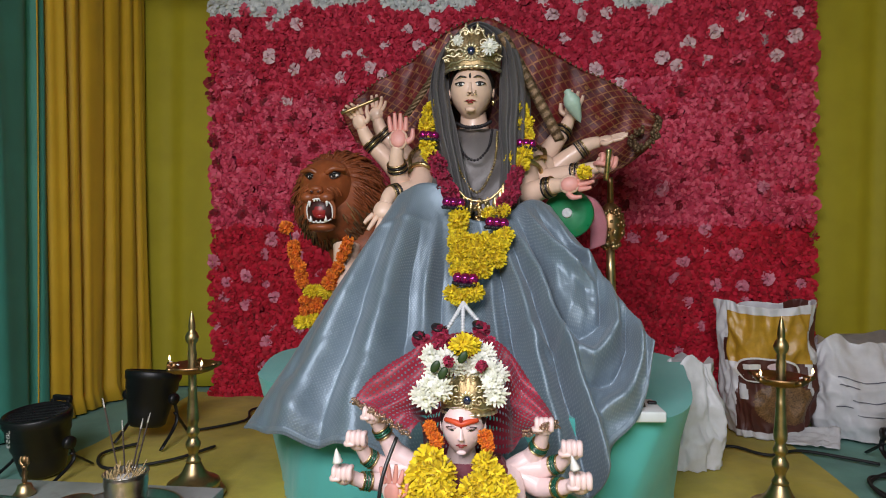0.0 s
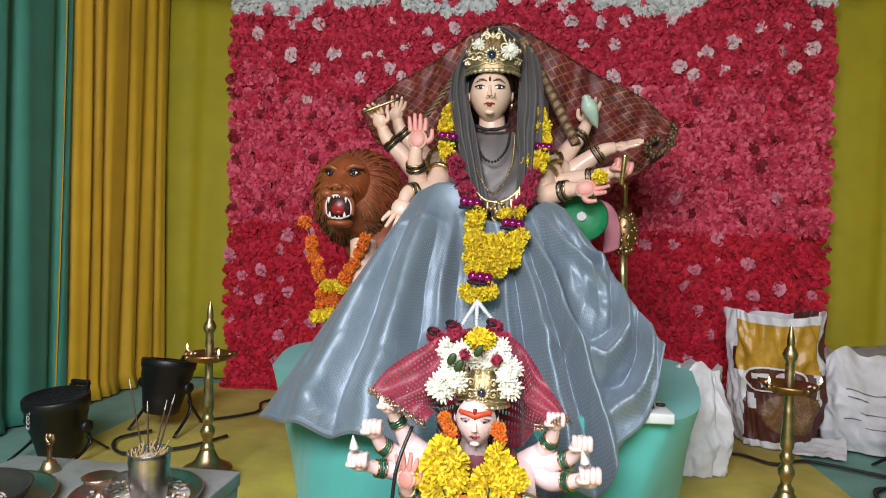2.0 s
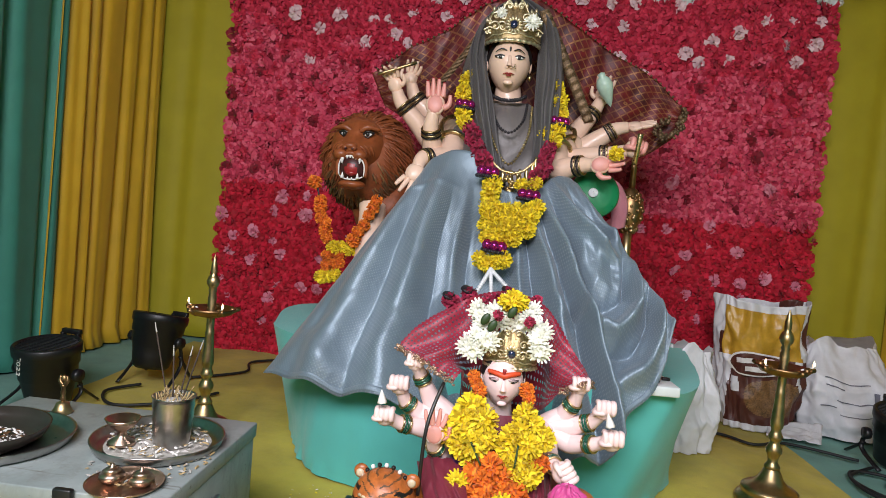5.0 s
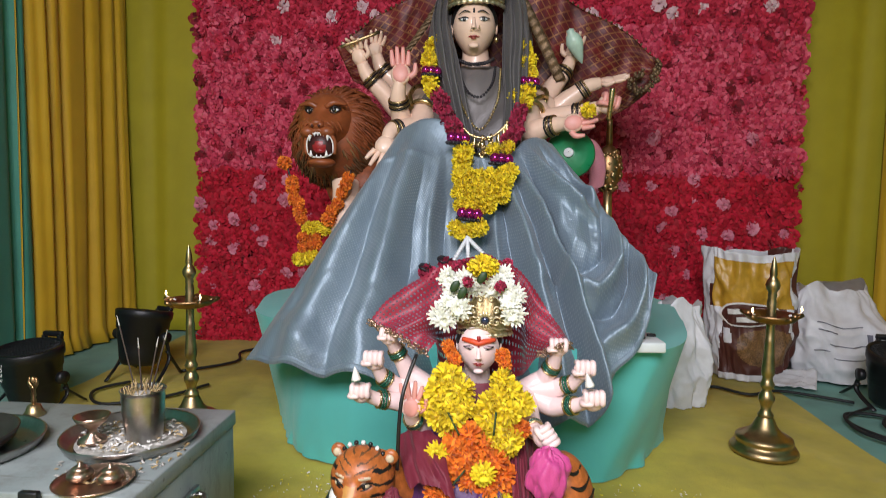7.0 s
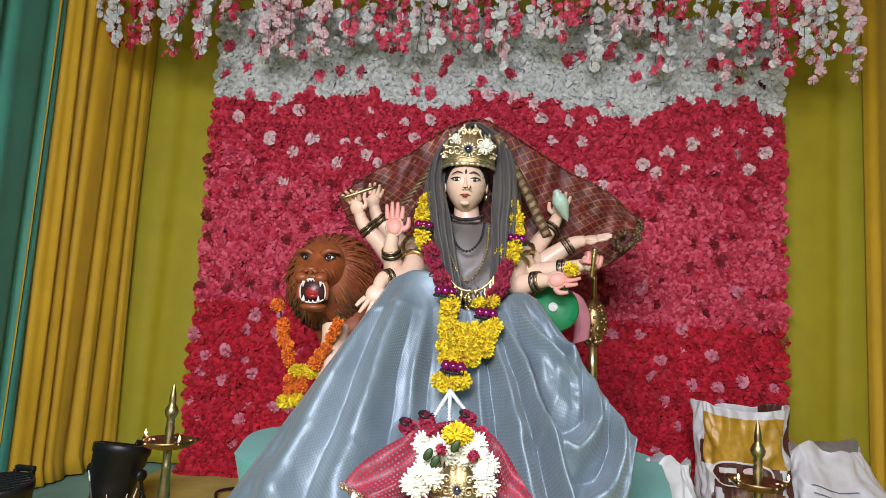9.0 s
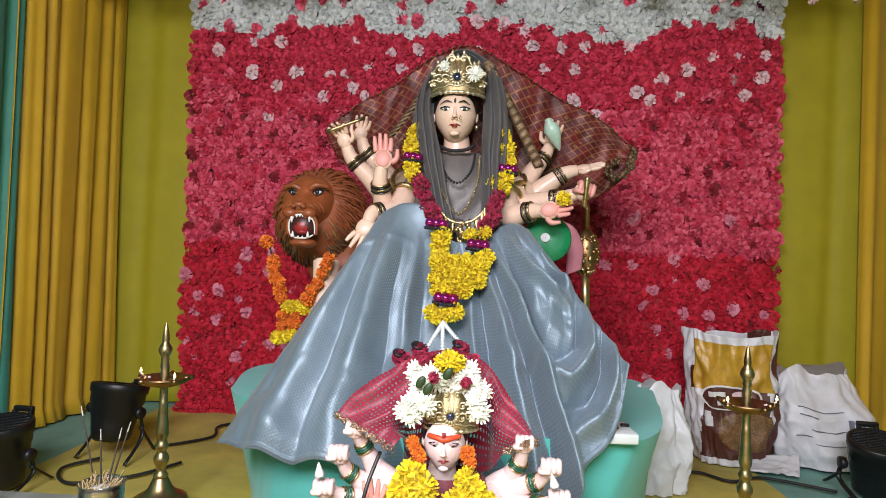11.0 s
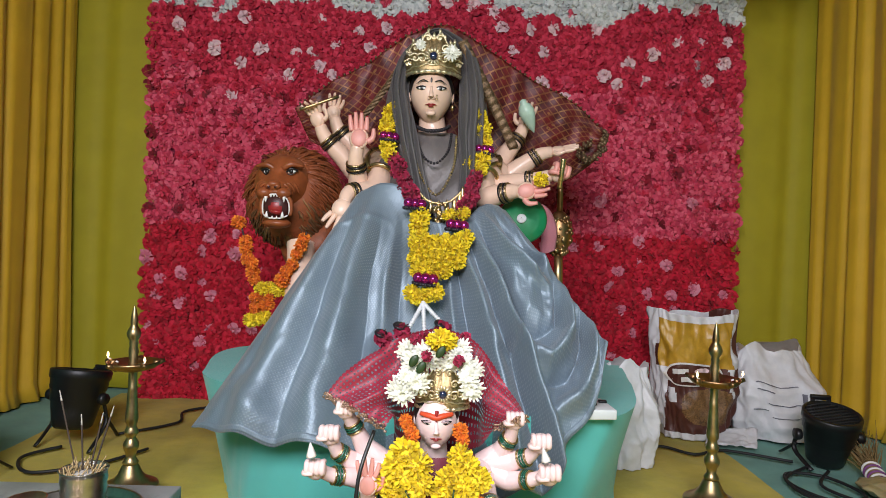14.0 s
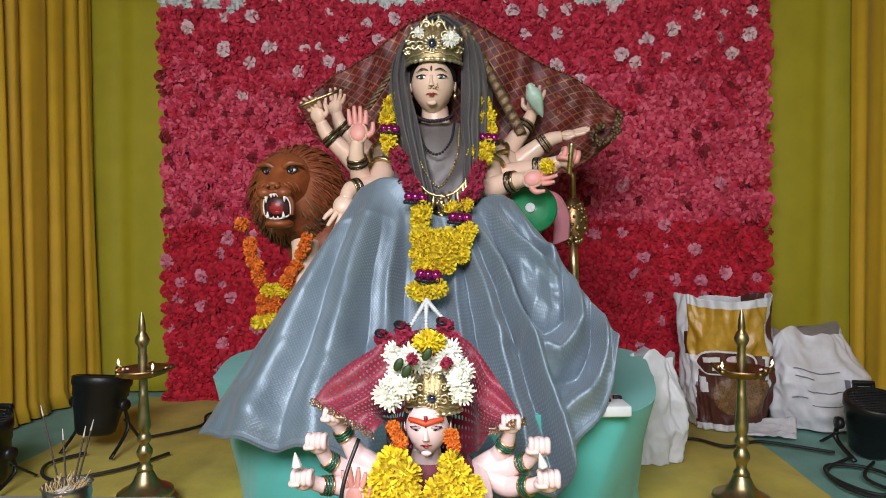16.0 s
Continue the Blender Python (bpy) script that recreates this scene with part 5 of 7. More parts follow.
# ---- the small statue in front of the table ----
def small_base():
    t = thing("idol_stand", "low black lacquered stand sprinkled with petals", "stand", (-0.06, 1.75, 0))
    g = Geo()
    g.box((-0.065, 1.72, 0.042), (0.66, 0.80, 0.03), bevel=0.006)
    g.obj("top", M["black_plastic"], t)
    for x in (-0.34, 0.21):
        for y in (1.38, 2.06):
            g = Geo()
            g.box((x, y, 0.018), (0.05, 0.05, 0.024), bevel=0.003)
            g.obj("foot", M["black_plastic"], t)


small_base()


def small_statue():
    g = Geo()
    mats = [M[k] for k in ("skin_pale", "palm_pink", "hair_black", "paint_white", "paint_black", "paint_red", "maroon_cloth", "purple_cloth", "glass_green", "gold", "paint_vermilion", "pink_cloth", "lid_mauve")]
    SK, PA, HA, WH, BL, RE, MA, PU, GR, GO, VM, PK, LD = range(13)
    f = Vector((-0.023, 1.75, 0.503))
    face_shape(g, f, 0.041, SK, HA, WH, BL, RE, RE)
    for s in (-1, 1):
        g.ell(f + Vector((s * 0.0172, -0.0415, 0.0094)), (0.0088, 0.0034, 0.0034), (0, 0, s * 18), LD, 12, 8)
    w = 0.041
    g.tube([f + Vector((-w * 0.75, -w * 0.82, w * 0.55)), f + Vector((-w * 0.3, -w * 1.06, w * 0.5)), f + Vector((0, -w * 1.1, w * 0.42)), f + Vector((w * 0.3, -w * 1.06, w * 0.5)), f + Vector((w * 0.75, -w * 0.82, w * 0.55))], [w * 0.1, w * 0.13, w * 0.14, w * 0.13, w * 0.1], VM, 8, 4)
    g.tube([f + Vector((0, -w * 1.14, w * 0.25)), f + Vector((0, -w * 1.13, w * 0.75))], [w * 0.05, w * 0.1], RE, 8)
    g.tube([(-0.026, 1.77, 0.466), (-0.029, 1.79, 0.414)], [0.024, 0.034], SK, 12)

    def body(u, v):
        a = 2 * math.pi * u
        wide = 0.080 + 0.055 * math.sin(min(1, v * 2.0) * math.pi / 2) + 0.03 * max(0, v - 0.5)
        c = Vector((-0.029, 1.79, 0.432)).lerp(Vector((-0.026, 1.8, 0.184)), v)
        k = 1 + 0.04 * n2(u * 14, v * 3, 4) + 0.025 * math.sin(u * 70 + v * 8)
        return c.x + wide * k * math.sin(a), c.y - wide * 0.6 * k * math.cos(a), c.z

    g.grid(body, 56, 20, MA, loop=True)

    def lap(u, v):
        a = 2 * math.pi * u
        c = Vector((-0.035, 1.70, 0.30)).lerp(Vector((-0.035, 1.60, 0.058)), v)
        k = 1 + 0.06 * n2(u * 20, v * 2, 9) + 0.03 * math.sin(u * 80)
        r = 0.105 + 0.03 * math.sin(math.pi * v)
        return c.x + r * k * math.sin(a), c.y - r * 0.8 * k * math.cos(a), c.z

    g.grid(lap, 64, 16, PU, loop=True)
    g.add([lap(i / 64, 0) for i in range(64)], [tuple(range(64))], PU)
    def skirt(a, b, mi, folds, seed, deep=0.008):
        a, b = along(a), along(b)
        g.grid(lambda u, v: a(u).lerp(b(u), v) + Vector((0, -0.03 * math.sin(math.pi * v * 0.6) - deep * math.sin(u * folds + 2 * n2(u * 4, v * 2, seed)) - 0.012 * n2(u * 7, v * 3, seed), 0)), 60, 20, mi)

    skirt([(-0.173, 1.72, 0.326), (-0.113, 1.7, 0.353), (-0.025, 1.69, 0.359), (0.061, 1.71, 0.344), (0.085, 1.73, 0.315)], [(-0.178, 1.62, 0.161), (-0.089, 1.57, 0.183), (-0.019, 1.56, 0.193), (0.03, 1.57, 0.19), (0.087, 1.62, 0.176)], PU, 34, 2)
    skirt([(-0.178, 1.71, 0.333), (-0.138, 1.68, 0.357), (-0.088, 1.67, 0.353)], [(-0.141, 1.62, 0.289), (-0.097, 1.6, 0.3), (-0.056, 1.58, 0.285)], MA, 16, 5, 0.005)
    skirt([(0.034, 1.69, 0.356), (0.061, 1.7, 0.359), (0.086, 1.72, 0.336)], [(0.044, 1.6, 0.259), (0.064, 1.6, 0.25), (0.083, 1.63, 0.247)], MA, 14, 7, 0.005)
    L, R = Vector((-0.117, 1.8, 0.396)), Vector((0.07, 1.8, 0.402))
    arms = [
        (L, (-0.165, 1.8, 0.431), (-0.192, 1.78, 0.486), (-0.203, 1.76, 0.516)), (L, (-0.187, 1.79, 0.403), (-0.218, 1.77, 0.431), (-0.23, 1.75, 0.469)), (L, (-0.166, 1.77, 0.379), (-0.22, 1.74, 0.393), (-0.25, 1.72, 0.412)), (L, (-0.132, 1.72, 0.345), (-0.146, 1.68, 0.379), (-0.145, 1.66, 0.407)),
        (R, (0.109, 1.8, 0.427), (0.127, 1.78, 0.465), (0.132, 1.76, 0.504)), (R, (0.132, 1.79, 0.413), (0.163, 1.77, 0.429), (0.183, 1.75, 0.463)), (R, (0.126, 1.78, 0.378), (0.166, 1.74, 0.395), (0.196, 1.72, 0.413)), (R, (0.078, 1.72, 0.364), (0.085, 1.67, 0.369), (0.099, 1.645, 0.367)),
    ]
    for s, e, q, hd in arms:
        e, q = Vector(e), Vector(q)
        g.tube([s, s.lerp(e, 0.5), e, e.lerp(q, 0.5), q, q.lerp(Vector(hd), 0.8)], [0.022, 0.022, 0.021, 0.0175, 0.014, 0.013], SK, 12, 5)
        d = (q - e).normalized()
        for k, mi in enumerate((GO, GR, GR, GO)):
            ring_band(g, q - d * 0.0055 * k, d, 0.0165 + 0.0004 * k, 0.0022, mi)
    ahead = (0, -1, 0.15)
    closed_hand(g, (-0.203, 1.76, 0.516), (0.1, 0, 1), ahead, 0.040, SK, SK)
    closed_hand(g, (-0.23, 1.75, 0.469), (0, 0, 1), ahead, 0.046, SK, SK)
    closed_hand(g, (-0.25, 1.72, 0.412), (0, 0, 1), ahead, 0.046, SK, SK)
    open_hand(g, (-0.145, 1.66, 0.407), (0, 0.1, 1), ahead, 0.042, SK, PA, None, 1, 0.05)
    closed_hand(g, (0.132, 1.76, 0.504), (0, 0, 1), ahead, 0.042, SK, SK)
    closed_hand(g, (0.183, 1.75, 0.463), (0, 0, 1), ahead, 0.046, SK, SK)
    closed_hand(g, (0.196, 1.72, 0.413), (0, 0, 1), ahead, 0.048, SK, SK)
    closed_hand(g, (0.099, 1.645, 0.367), (0.6, 0, 0.4), ahead, 0.048, SK, SK)
    for p, q in ((((-0.254, 1.69, 0.446)), ((-0.257, 1.69, 0.472))), (((0.185, 1.69, 0.449)), ((0.178, 1.69, 0.474)))):
        g.tube([p, Vector(p).lerp(Vector(q), 0.5), q], [0.010, 0.006, 0.001], WH, 6, 3)
    g.tube([(-0.136, 1.66, 0.507), (-0.158, 1.62, 0.432), (-0.162, 1.6, 0.313)], 0.0035, BL, 8, 6)
    tagged(g.obj("small_goddess_statue", mats), "small painted statue in maroon and purple dress with eight arms", "statue")


M["lid_mauve"] = plain("lid_mauve", (0.46, 0.34, 0.36), 0.4)
small_statue()
crown("tiara", (-0.012, 1.775, 0.530), 0.055, 0.086, "small gilt filigree crown on the small statue")


def flower_wreath():
    t = thing("flower_wreath", "wreath of white chrysanthemums with marigolds round the small crown", "wreath", (-0.014, 1.74, 0.614))
    whites = ((-0.088, 1.71, 0.564), (-0.083, 1.71, 0.595), (-0.071, 1.72, 0.621), (-0.052, 1.73, 0.639), (-0.059, 1.7, 0.588), (0.011, 1.73, 0.635), (0.029, 1.72, 0.619), (0.036, 1.7, 0.599), (0.043, 1.71, 0.576), (0.023, 1.74, 0.647), (-0.101, 1.73, 0.569), (-0.036, 1.74, 0.624), (-0.003, 1.74, 0.62), (0.045, 1.73, 0.611), (-0.081, 1.75, 0.639))
    for k, p in enumerate(whites):
        bloom("chrysanthemum", DAISY[k % 3], Vector(p), FR.uniform(0.021, 0.028), t, True)
    for p, r in (((-0.018, 1.72, 0.666), 0.022), ((-0.031, 1.73, 0.661), 0.018), ((-0.004, 1.73, 0.663), 0.018)):
        bloom("marigold", FR.choice(POM["yellow"]), Vector(p), r, t)
    for p in ((-0.045, 1.7, 0.638), (0.016, 1.7, 0.63), (-0.069, 1.74, 0.662), (-0.051, 1.75, 0.667), (0.029, 1.75, 0.668)):
        bloom("petal", POM["maroon"][0], Vector(p), 0.011, t)
    g = Geo()
    for p in ((-0.069, 1.69, 0.63), (-0.055, 1.69, 0.618), (-0.019, 1.7, 0.646)):
        g.ell(p, (0.008, 0.003, 0.013), (0, 30, 0), 0, 8, 6)
    g.obj("leaves", M["leaf"], t)
    for p, q in (((-0.081, 1.7, 0.515), 0.013), ((-0.068, 1.69, 0.491), 0.015), ((-0.075, 1.7, 0.503), 0.012), ((0.022, 1.7, 0.499), 0.015), ((0.028, 1.69, 0.485), 0.013)):
        bloom("marigold", FR.choice(POM["orange"]), Vector(p), q, t)
    for side in (-1, 1):
        g = Geo()
        base = Vector((-0.023, 1.79, 0.607))
        pts = [base + Vector((side * 0.070 * math.sin(a), -0.02, 0.070 * math.cos(a) - 0.005)) for a in np.linspace(0.1, 2.0, 8)]
        line = along(pts)
        g.tube([line(k / 52) for k in range(53)], [0.0015 if k % 2 else 0.005 for k in range(53)], 0, 7, 3)
        g.obj("bead_string", M["bead_white"], t)


flower_wreath()


def net_veil():
    top = along([(-0.246, 1.77, 0.542), (-0.198, 1.79, 0.594), (-0.114, 1.81, 0.647), (-0.02, 1.82, 0.674), (0.053, 1.81, 0.652), (0.102, 1.79, 0.592), (0.16, 1.77, 0.508)])
    mid = along([(-0.196, 1.74, 0.529), (-0.136, 1.75, 0.554), (-0.094, 1.79, 0.583), (-0.022, 1.84, 0.636), (0.054, 1.8, 0.584), (0.076, 1.77, 0.532), (0.135, 1.74, 0.512)])
    low = along([(-0.121, 1.72, 0.493), (-0.102, 1.75, 0.509), (-0.103, 1.84, 0.416), (-0.019, 1.88, 0.395), (0.06, 1.86, 0.415), (0.075, 1.81, 0.441), (0.093, 1.76, 0.489)])
    g = Geo()

    def at(u, v):
        p = top(u).lerp(mid(u), v * 2) if v < 0.5 else mid(u).lerp(low(u), v * 2 - 1)
        f = 0.006 * math.sin(v * 14 + u * 5 + 2 * n2(u * 6, v)) + 0.010 * n2(u * 9, v * 4, 2)
        return p + Vector((0, -f, f * 0.5))

    g.grid(at, 120, 36)
    t = tagged(g.obj("net_veil", M["maroon_net"]), "maroon net veil with a gold sequin border over the small statue", "veil")
    rng = random.Random(17)
    for u0 in (0.0, 1.0):
        b = Geo()
        for k in range(60):
            p = at(u0, k / 59)
            for _ in range(3):
                b.ell(p + Vector((rng.uniform(-0.004, 0.004), -0.004, rng.uniform(-0.007, 0.007))), 0.0024, mi=0, seg=6, ring=4)
        b.obj("sequin_border", M["copper"], t, "gold sequin border")


net_veil()


def chest_garland():
    t = thing("chest_garland", "thick garland of yellow and orange marigolds hung on the small statue", "garland", (-0.024, 1.62, 0.374))
    def cluster(kind, r, *places):
        for p in places:
            bloom("marigold", FR.choice(POM[kind]), Vector(p), r * FR.uniform(0.85, 1.12), t)

    cluster("yellow", 0.026, (-0.079, 1.68, 0.46), (-0.094, 1.67, 0.438), (-0.112, 1.67, 0.41), (-0.077, 1.655, 0.424), (-0.057, 1.66, 0.445), (-0.068, 1.65, 0.399), (-0.093, 1.66, 0.39), (-0.048, 1.65, 0.414))
    cluster("yellow", 0.026, (0.021, 1.68, 0.458), (0.037, 1.67, 0.44), (0.058, 1.67, 0.419), (0.016, 1.66, 0.431), (0.001, 1.66, 0.415), (0.032, 1.65, 0.408), (-0.004, 1.655, 0.392), (0.017, 1.645, 0.377), (0.036, 1.64, 0.356), (0.007, 1.64, 0.355))
    cluster("orange", 0.026, (-0.06, 1.64, 0.349), (-0.034, 1.635, 0.363), (-0.011, 1.63, 0.348), (-0.038, 1.625, 0.335), (-0.018, 1.62, 0.322), (-0.054, 1.625, 0.313), (0.008, 1.625, 0.326), (0.023, 1.625, 0.3), (-0.034, 1.615, 0.291), (-0.002, 1.61, 0.284))
    cluster("orange", 0.018, (-0.077, 1.6, 0.29), (-0.077, 1.595, 0.266), (0.043, 1.65, 0.376), (0.059, 1.66, 0.373), (-0.097, 1.6, 0.274), (0.034, 1.62, 0.281))
    cluster("yellow", 0.024, (-0.031, 1.6, 0.25), (-0.006, 1.595, 0.249), (0.019, 1.6, 0.253), (0.034, 1.605, 0.251), (-0.012, 1.6, 0.314))
    cluster("yellow", 0.018, (-0.099, 1.57, 0.209), (-0.03, 1.58, 0.218), (-0.077, 1.66, 0.368))
    for p in ((-0.093, 1.63, 0.338), (-0.01, 1.59, 0.319)):
        bloom("chrysanthemum", bloom_y[0], Vector(p), 0.024, t, True)
    for a, b in (((-0.075, 1.63, 0.411), (-0.054, 1.62, 0.373)), ((0.011, 1.63, 0.414), (0.007, 1.62, 0.375)), ((-0.042, 1.6, 0.318), (-0.076, 1.59, 0.279))):
        g = Geo()
        g.tube([a, b], 0.002, 0, 6)
        g.obj("stem", M["leaf"], t, "green stem")


chest_garland()


def tiger():
    g = Geo()
    mats = [M[k] for k in ("tiger_orange", "paint_white", "paint_black", "paint_red", "pink_cloth", "mane_brown", "tiger_pale", "tiger_nose")]
    OR, WH, BL, RE, PK, BR, PA, NO = range(8)
    c = Vector((-0.223, 1.6, 0.298))
    turn = Euler((radians(4), 0, radians(-12))).to_matrix()

    def put(x, y, z):
        return c + turn @ Vector((x, y, z))

    def skull(u, v):
        a, p = 2 * math.pi * u, math.pi * (v - 0.5)
        d = Vector((math.cos(p) * math.sin(a), -math.cos(p) * math.cos(a), math.sin(p)))
        q = Vector((d.x * 0.058, d.y * 0.052, d.z * 0.056))
        front = max(0.0, -d.y)
        q.y -= 0.026 * front * math.exp(-((d.x / 0.45) ** 2) - ((d.z + 0.30) / 0.42) ** 2)
        q.y += 0.010 * front * math.exp(-(((abs(d.x) - 0.42) / 0.16) ** 2) - ((d.z - 0.22) / 0.12) ** 2)
        q.y -= 0.007 * front * math.exp(-(((abs(d.x) - 0.42) / 0.25) ** 2) - ((d.z - 0.44) / 0.10) ** 2)
        return put(*q)

    o, nu, nv = len(g.k), 150, 90
    g.grid(skull, nu, nv, OR, loop=True)
    for r in range(nv):
        for k in range(nu):
            a, p = 2 * math.pi * (k + 0.5) / nu, math.pi * ((r + 0.5) / nv - 0.5)
            x, z, y = math.cos(p) * math.sin(a), math.sin(p), -math.cos(p) * math.cos(a)
            x, z = abs(x) + 0.05 * n2(x * 6, z * 6, 2), z + 0.05 * n2(x * 7, z * 7, 5)
            mi = OR
            if y < 0.3:
                if z < -0.34 and x > 0.22:
                    mi = WH
                elif math.hypot((x - 0.40) / 0.17, (z - 0.40) / 0.07) < 1:
                    mi = PA
                elif x < 0.17 and -0.3 < z < 0.22:
                    mi = NO
                elif x > 0.58 and math.sin(z * 19 + x * 6) > 0.62:
                    mi = BL
                elif z > 0.50 and 0.08 < x < 0.6 and math.sin(z * 30 - x * 10) > 0.80:
                    mi = BR
            g.k[o + r * nu + k] = mi
    for s in (-1, 1):
        g.ell(put(s * 0.013, -0.062, -0.026), (0.017, 0.014, 0.012), mi=WH, seg=14, ring=9)
        g.ell(put(s * 0.040, -0.012, -0.036), (0.020, 0.028, 0.022), mi=WH, seg=12, ring=8)
        g.ell(put(s * 0.024, -0.046, 0.012), (0.008, 0.006, 0.005), mi=PA, seg=10, ring=6)
        g.ell(put(s * 0.023, -0.051, 0.012), (0.0036, 0.003, 0.004), mi=BL, seg=8, ring=6)
        g.tube([put(s * 0.010, -0.054, 0.004), put(s * 0.024, -0.053, 0.018), put(s * 0.036, -0.042, 0.016)], 0.0018, BL, 6, 4)
        g.tube([put(s * 0.010, -0.054, 0.004), put(s * 0.024, -0.051, 0.006), put(s * 0.034, -0.042, 0.011)], 0.0012, BL, 6, 4)
        g.ell(put(s * 0.050, 0.010, 0.040), (0.014, 0.007, 0.014), mi=OR, seg=12, ring=8)
        g.ell(put(s * 0.050, 0.004, 0.039), (0.008, 0.004, 0.008), mi=PA, seg=10, ring=6)
    for k in range(14):
        p = put(-0.052 - 0.004 * math.sin(k * 0.4), 0.012, 0.012 - 0.006 * k)
        g.tube([p, p + turn @ Vector((-0.008, 0.002, -0.012))], [0.006, 0.001], WH, 6, 3)
    g.ell(put(0, -0.075, -0.016), (0.010, 0.006, 0.006), mi=BR, seg=12, ring=8)
    g.ell(put(0, -0.060, -0.042), (0.017, 0.013, 0.007), mi=RE, seg=12, ring=8)
    g.ell(put(0, -0.052, -0.053), (0.020, 0.016, 0.008), mi=WH, seg=12, ring=8)
    for x in (-0.009, 0.009):
        p = put(x, -0.068, -0.036)
        g.tube([p, p + Vector((0, 0, -0.008))], [0.0025, 0.0006], WH, 6, 2)
    for k in range(9):
        a = math.pi * (0.15 + 0.7 * k / 8)
        g.ell(put(0.050 * math.cos(a), 0.006, 0.012 + 0.050 * math.sin(a)), 0.0045, mi=BL if k % 2 else WH, seg=7, ring=5)
    g.tube([c + Vector((0.01, 0.03, -0.01)), (-0.12, 1.72, 0.19), (0.04, 1.74, 0.17), (0.13, 1.70, 0.14)], [0.05, 0.075, 0.085, 0.07], 0, 20, 6)
    q = Vector((0.143, 1.66, 0.257))
    g.ell(q, (0.05, 0.06, 0.078), (0, -14, 0), 0, 20, 14)
    for k in range(6):
        z = -0.055 + 0.022 * k
        r = math.sqrt(max(0.05, 1 - (z / 0.078) ** 2))
        for s in (-1, 1):
            g.tube([q + Vector((-0.25 * z + s * 0.008, -0.061 * r, z + 0.004)), q + Vector((-0.25 * z + s * 0.032 * r, -0.05 * r, z - 0.004)), q + Vector((-0.25 * z + s * 0.051 * r, -0.012, z + 0.004))], [0.001, 0.005, 0.002], 2, 6, 4)
    for x, y in ((-0.20, 1.62), (-0.12, 1.66), (0.16, 1.66), (0.10, 1.74)):
        g.tube([(x, y, 0.16), (x, y - 0.01, 0.10), (x, y - 0.02, 0.06)], [0.035, 0.03, 0.034], 0, 12, 4)
    tagged(g.obj("tiger_statue", mats), "small orange striped tiger statue under the seated figure", "statue")


M["tiger_pale"] = plain("tiger_pale", (0.62, 0.50, 0.34), 0.4)
M["tiger_nose"] = plain("tiger_nose", (0.50, 0.24, 0.06), 0.4)
tiger()


def bundle(name, c, size, mat, label, seed):
    g = Geo()

    def at(u, v):
        a, p = 2 * math.pi * u, math.pi * (v - 0.5)
        k = 1 + 0.36 * n2(math.sin(a) * 2.2, math.cos(a) * 2.2 + seed, v * 4) + 0.16 * n2(math.sin(a) * 7, math.cos(a) * 7, v * 9 + seed)
        return c[0] + size[0] * k * math.cos(p) * math.sin(a), c[1] - size[1] * k * math.cos(p) * math.cos(a), c[2] + size[2] * k * math.sin(p)

    g.grid(at, 48, 26, 0, loop=True)
    return tagged(g.obj(name, mat), label, "cloth")


bundle("pink_cloth", (0.102, 1.6, 0.316), (0.036, 0.03, 0.046), M["pink_cloth"], "crumpled pink cloth tucked beside the small statue", 2)
bundle("red_cloth", (-0.164, 1.56, 0.274), (0.016, 0.016, 0.022), M["maroon_cloth"], "small crumpled maroon cloth beside the tiger", 6)

# ---- the metal trunk with the offerings ----
def trunk():
    t = thing("metal_trunk", "worn grey-green painted steel trunk strewn with ash", "trunk", (-0.83, 1.65, 0), rz=0)
    g = Geo()
    g.box((-0.83, 1.65, 0.149), (0.537, 0.402, 0.274), bevel=0.003)
    g.obj("body", M["trunk_paint"], t)
    g = Geo()
    g.box((-0.83, 1.65, 0.3035), (0.545, 0.41, 0.032), bevel=0.003)
    lid = g.obj("lid", M["trunk_paint"], t)
    g = Geo()
    g.box((-0.72, 1.437, 0.27), (0.032, 0.012, 0.115), bevel=0.003)
    g.ell((-0.72, 1.428, 0.225), (0.012, 0.008, 0.012), mi=0, seg=12, ring=8)
    g.obj("hasp", M["black_plastic"], t, "dark steel hasp")
    g = Geo()
    g.box((-0.556, 1.60, 0.222), (0.008, 0.13, 0.035), bevel=0.003)
    g.tube([(-0.552, 1.545, 0.225), (-0.536, 1.55, 0.22), (-0.530, 1.60, 0.215), (-0.536, 1.65, 0.22), (-0.552, 1.655, 0.225)], 0.006, 0, 8, 4)
    g.obj("handle", M["steel"], t, "bare steel handle")
    for x, y in ((-1.08, 1.47), (-0.58, 1.47), (-1.08, 1.83), (-0.58, 1.83)):
        g = Geo()
        g.box((x, y, 0.007), (0.03, 0.03, 0.012), bevel=0.002)
        g.obj("foot", M["black_plastic"], t)


trunk()
TOP = 0.320
M["ash"] = plain("ash", (0.42, 0.40, 0.36), 0.95, scale=120, spread=0.35, bump=0.6)
M["incense"] = plain("incense", (0.05, 0.035, 0.025), 0.9)
M["stick_wood"] = plain("stick_wood", (0.42, 0.30, 0.14), 0.8)
M["oil_dark"] = plain("oil_dark", (0.03, 0.025, 0.02), 0.3)


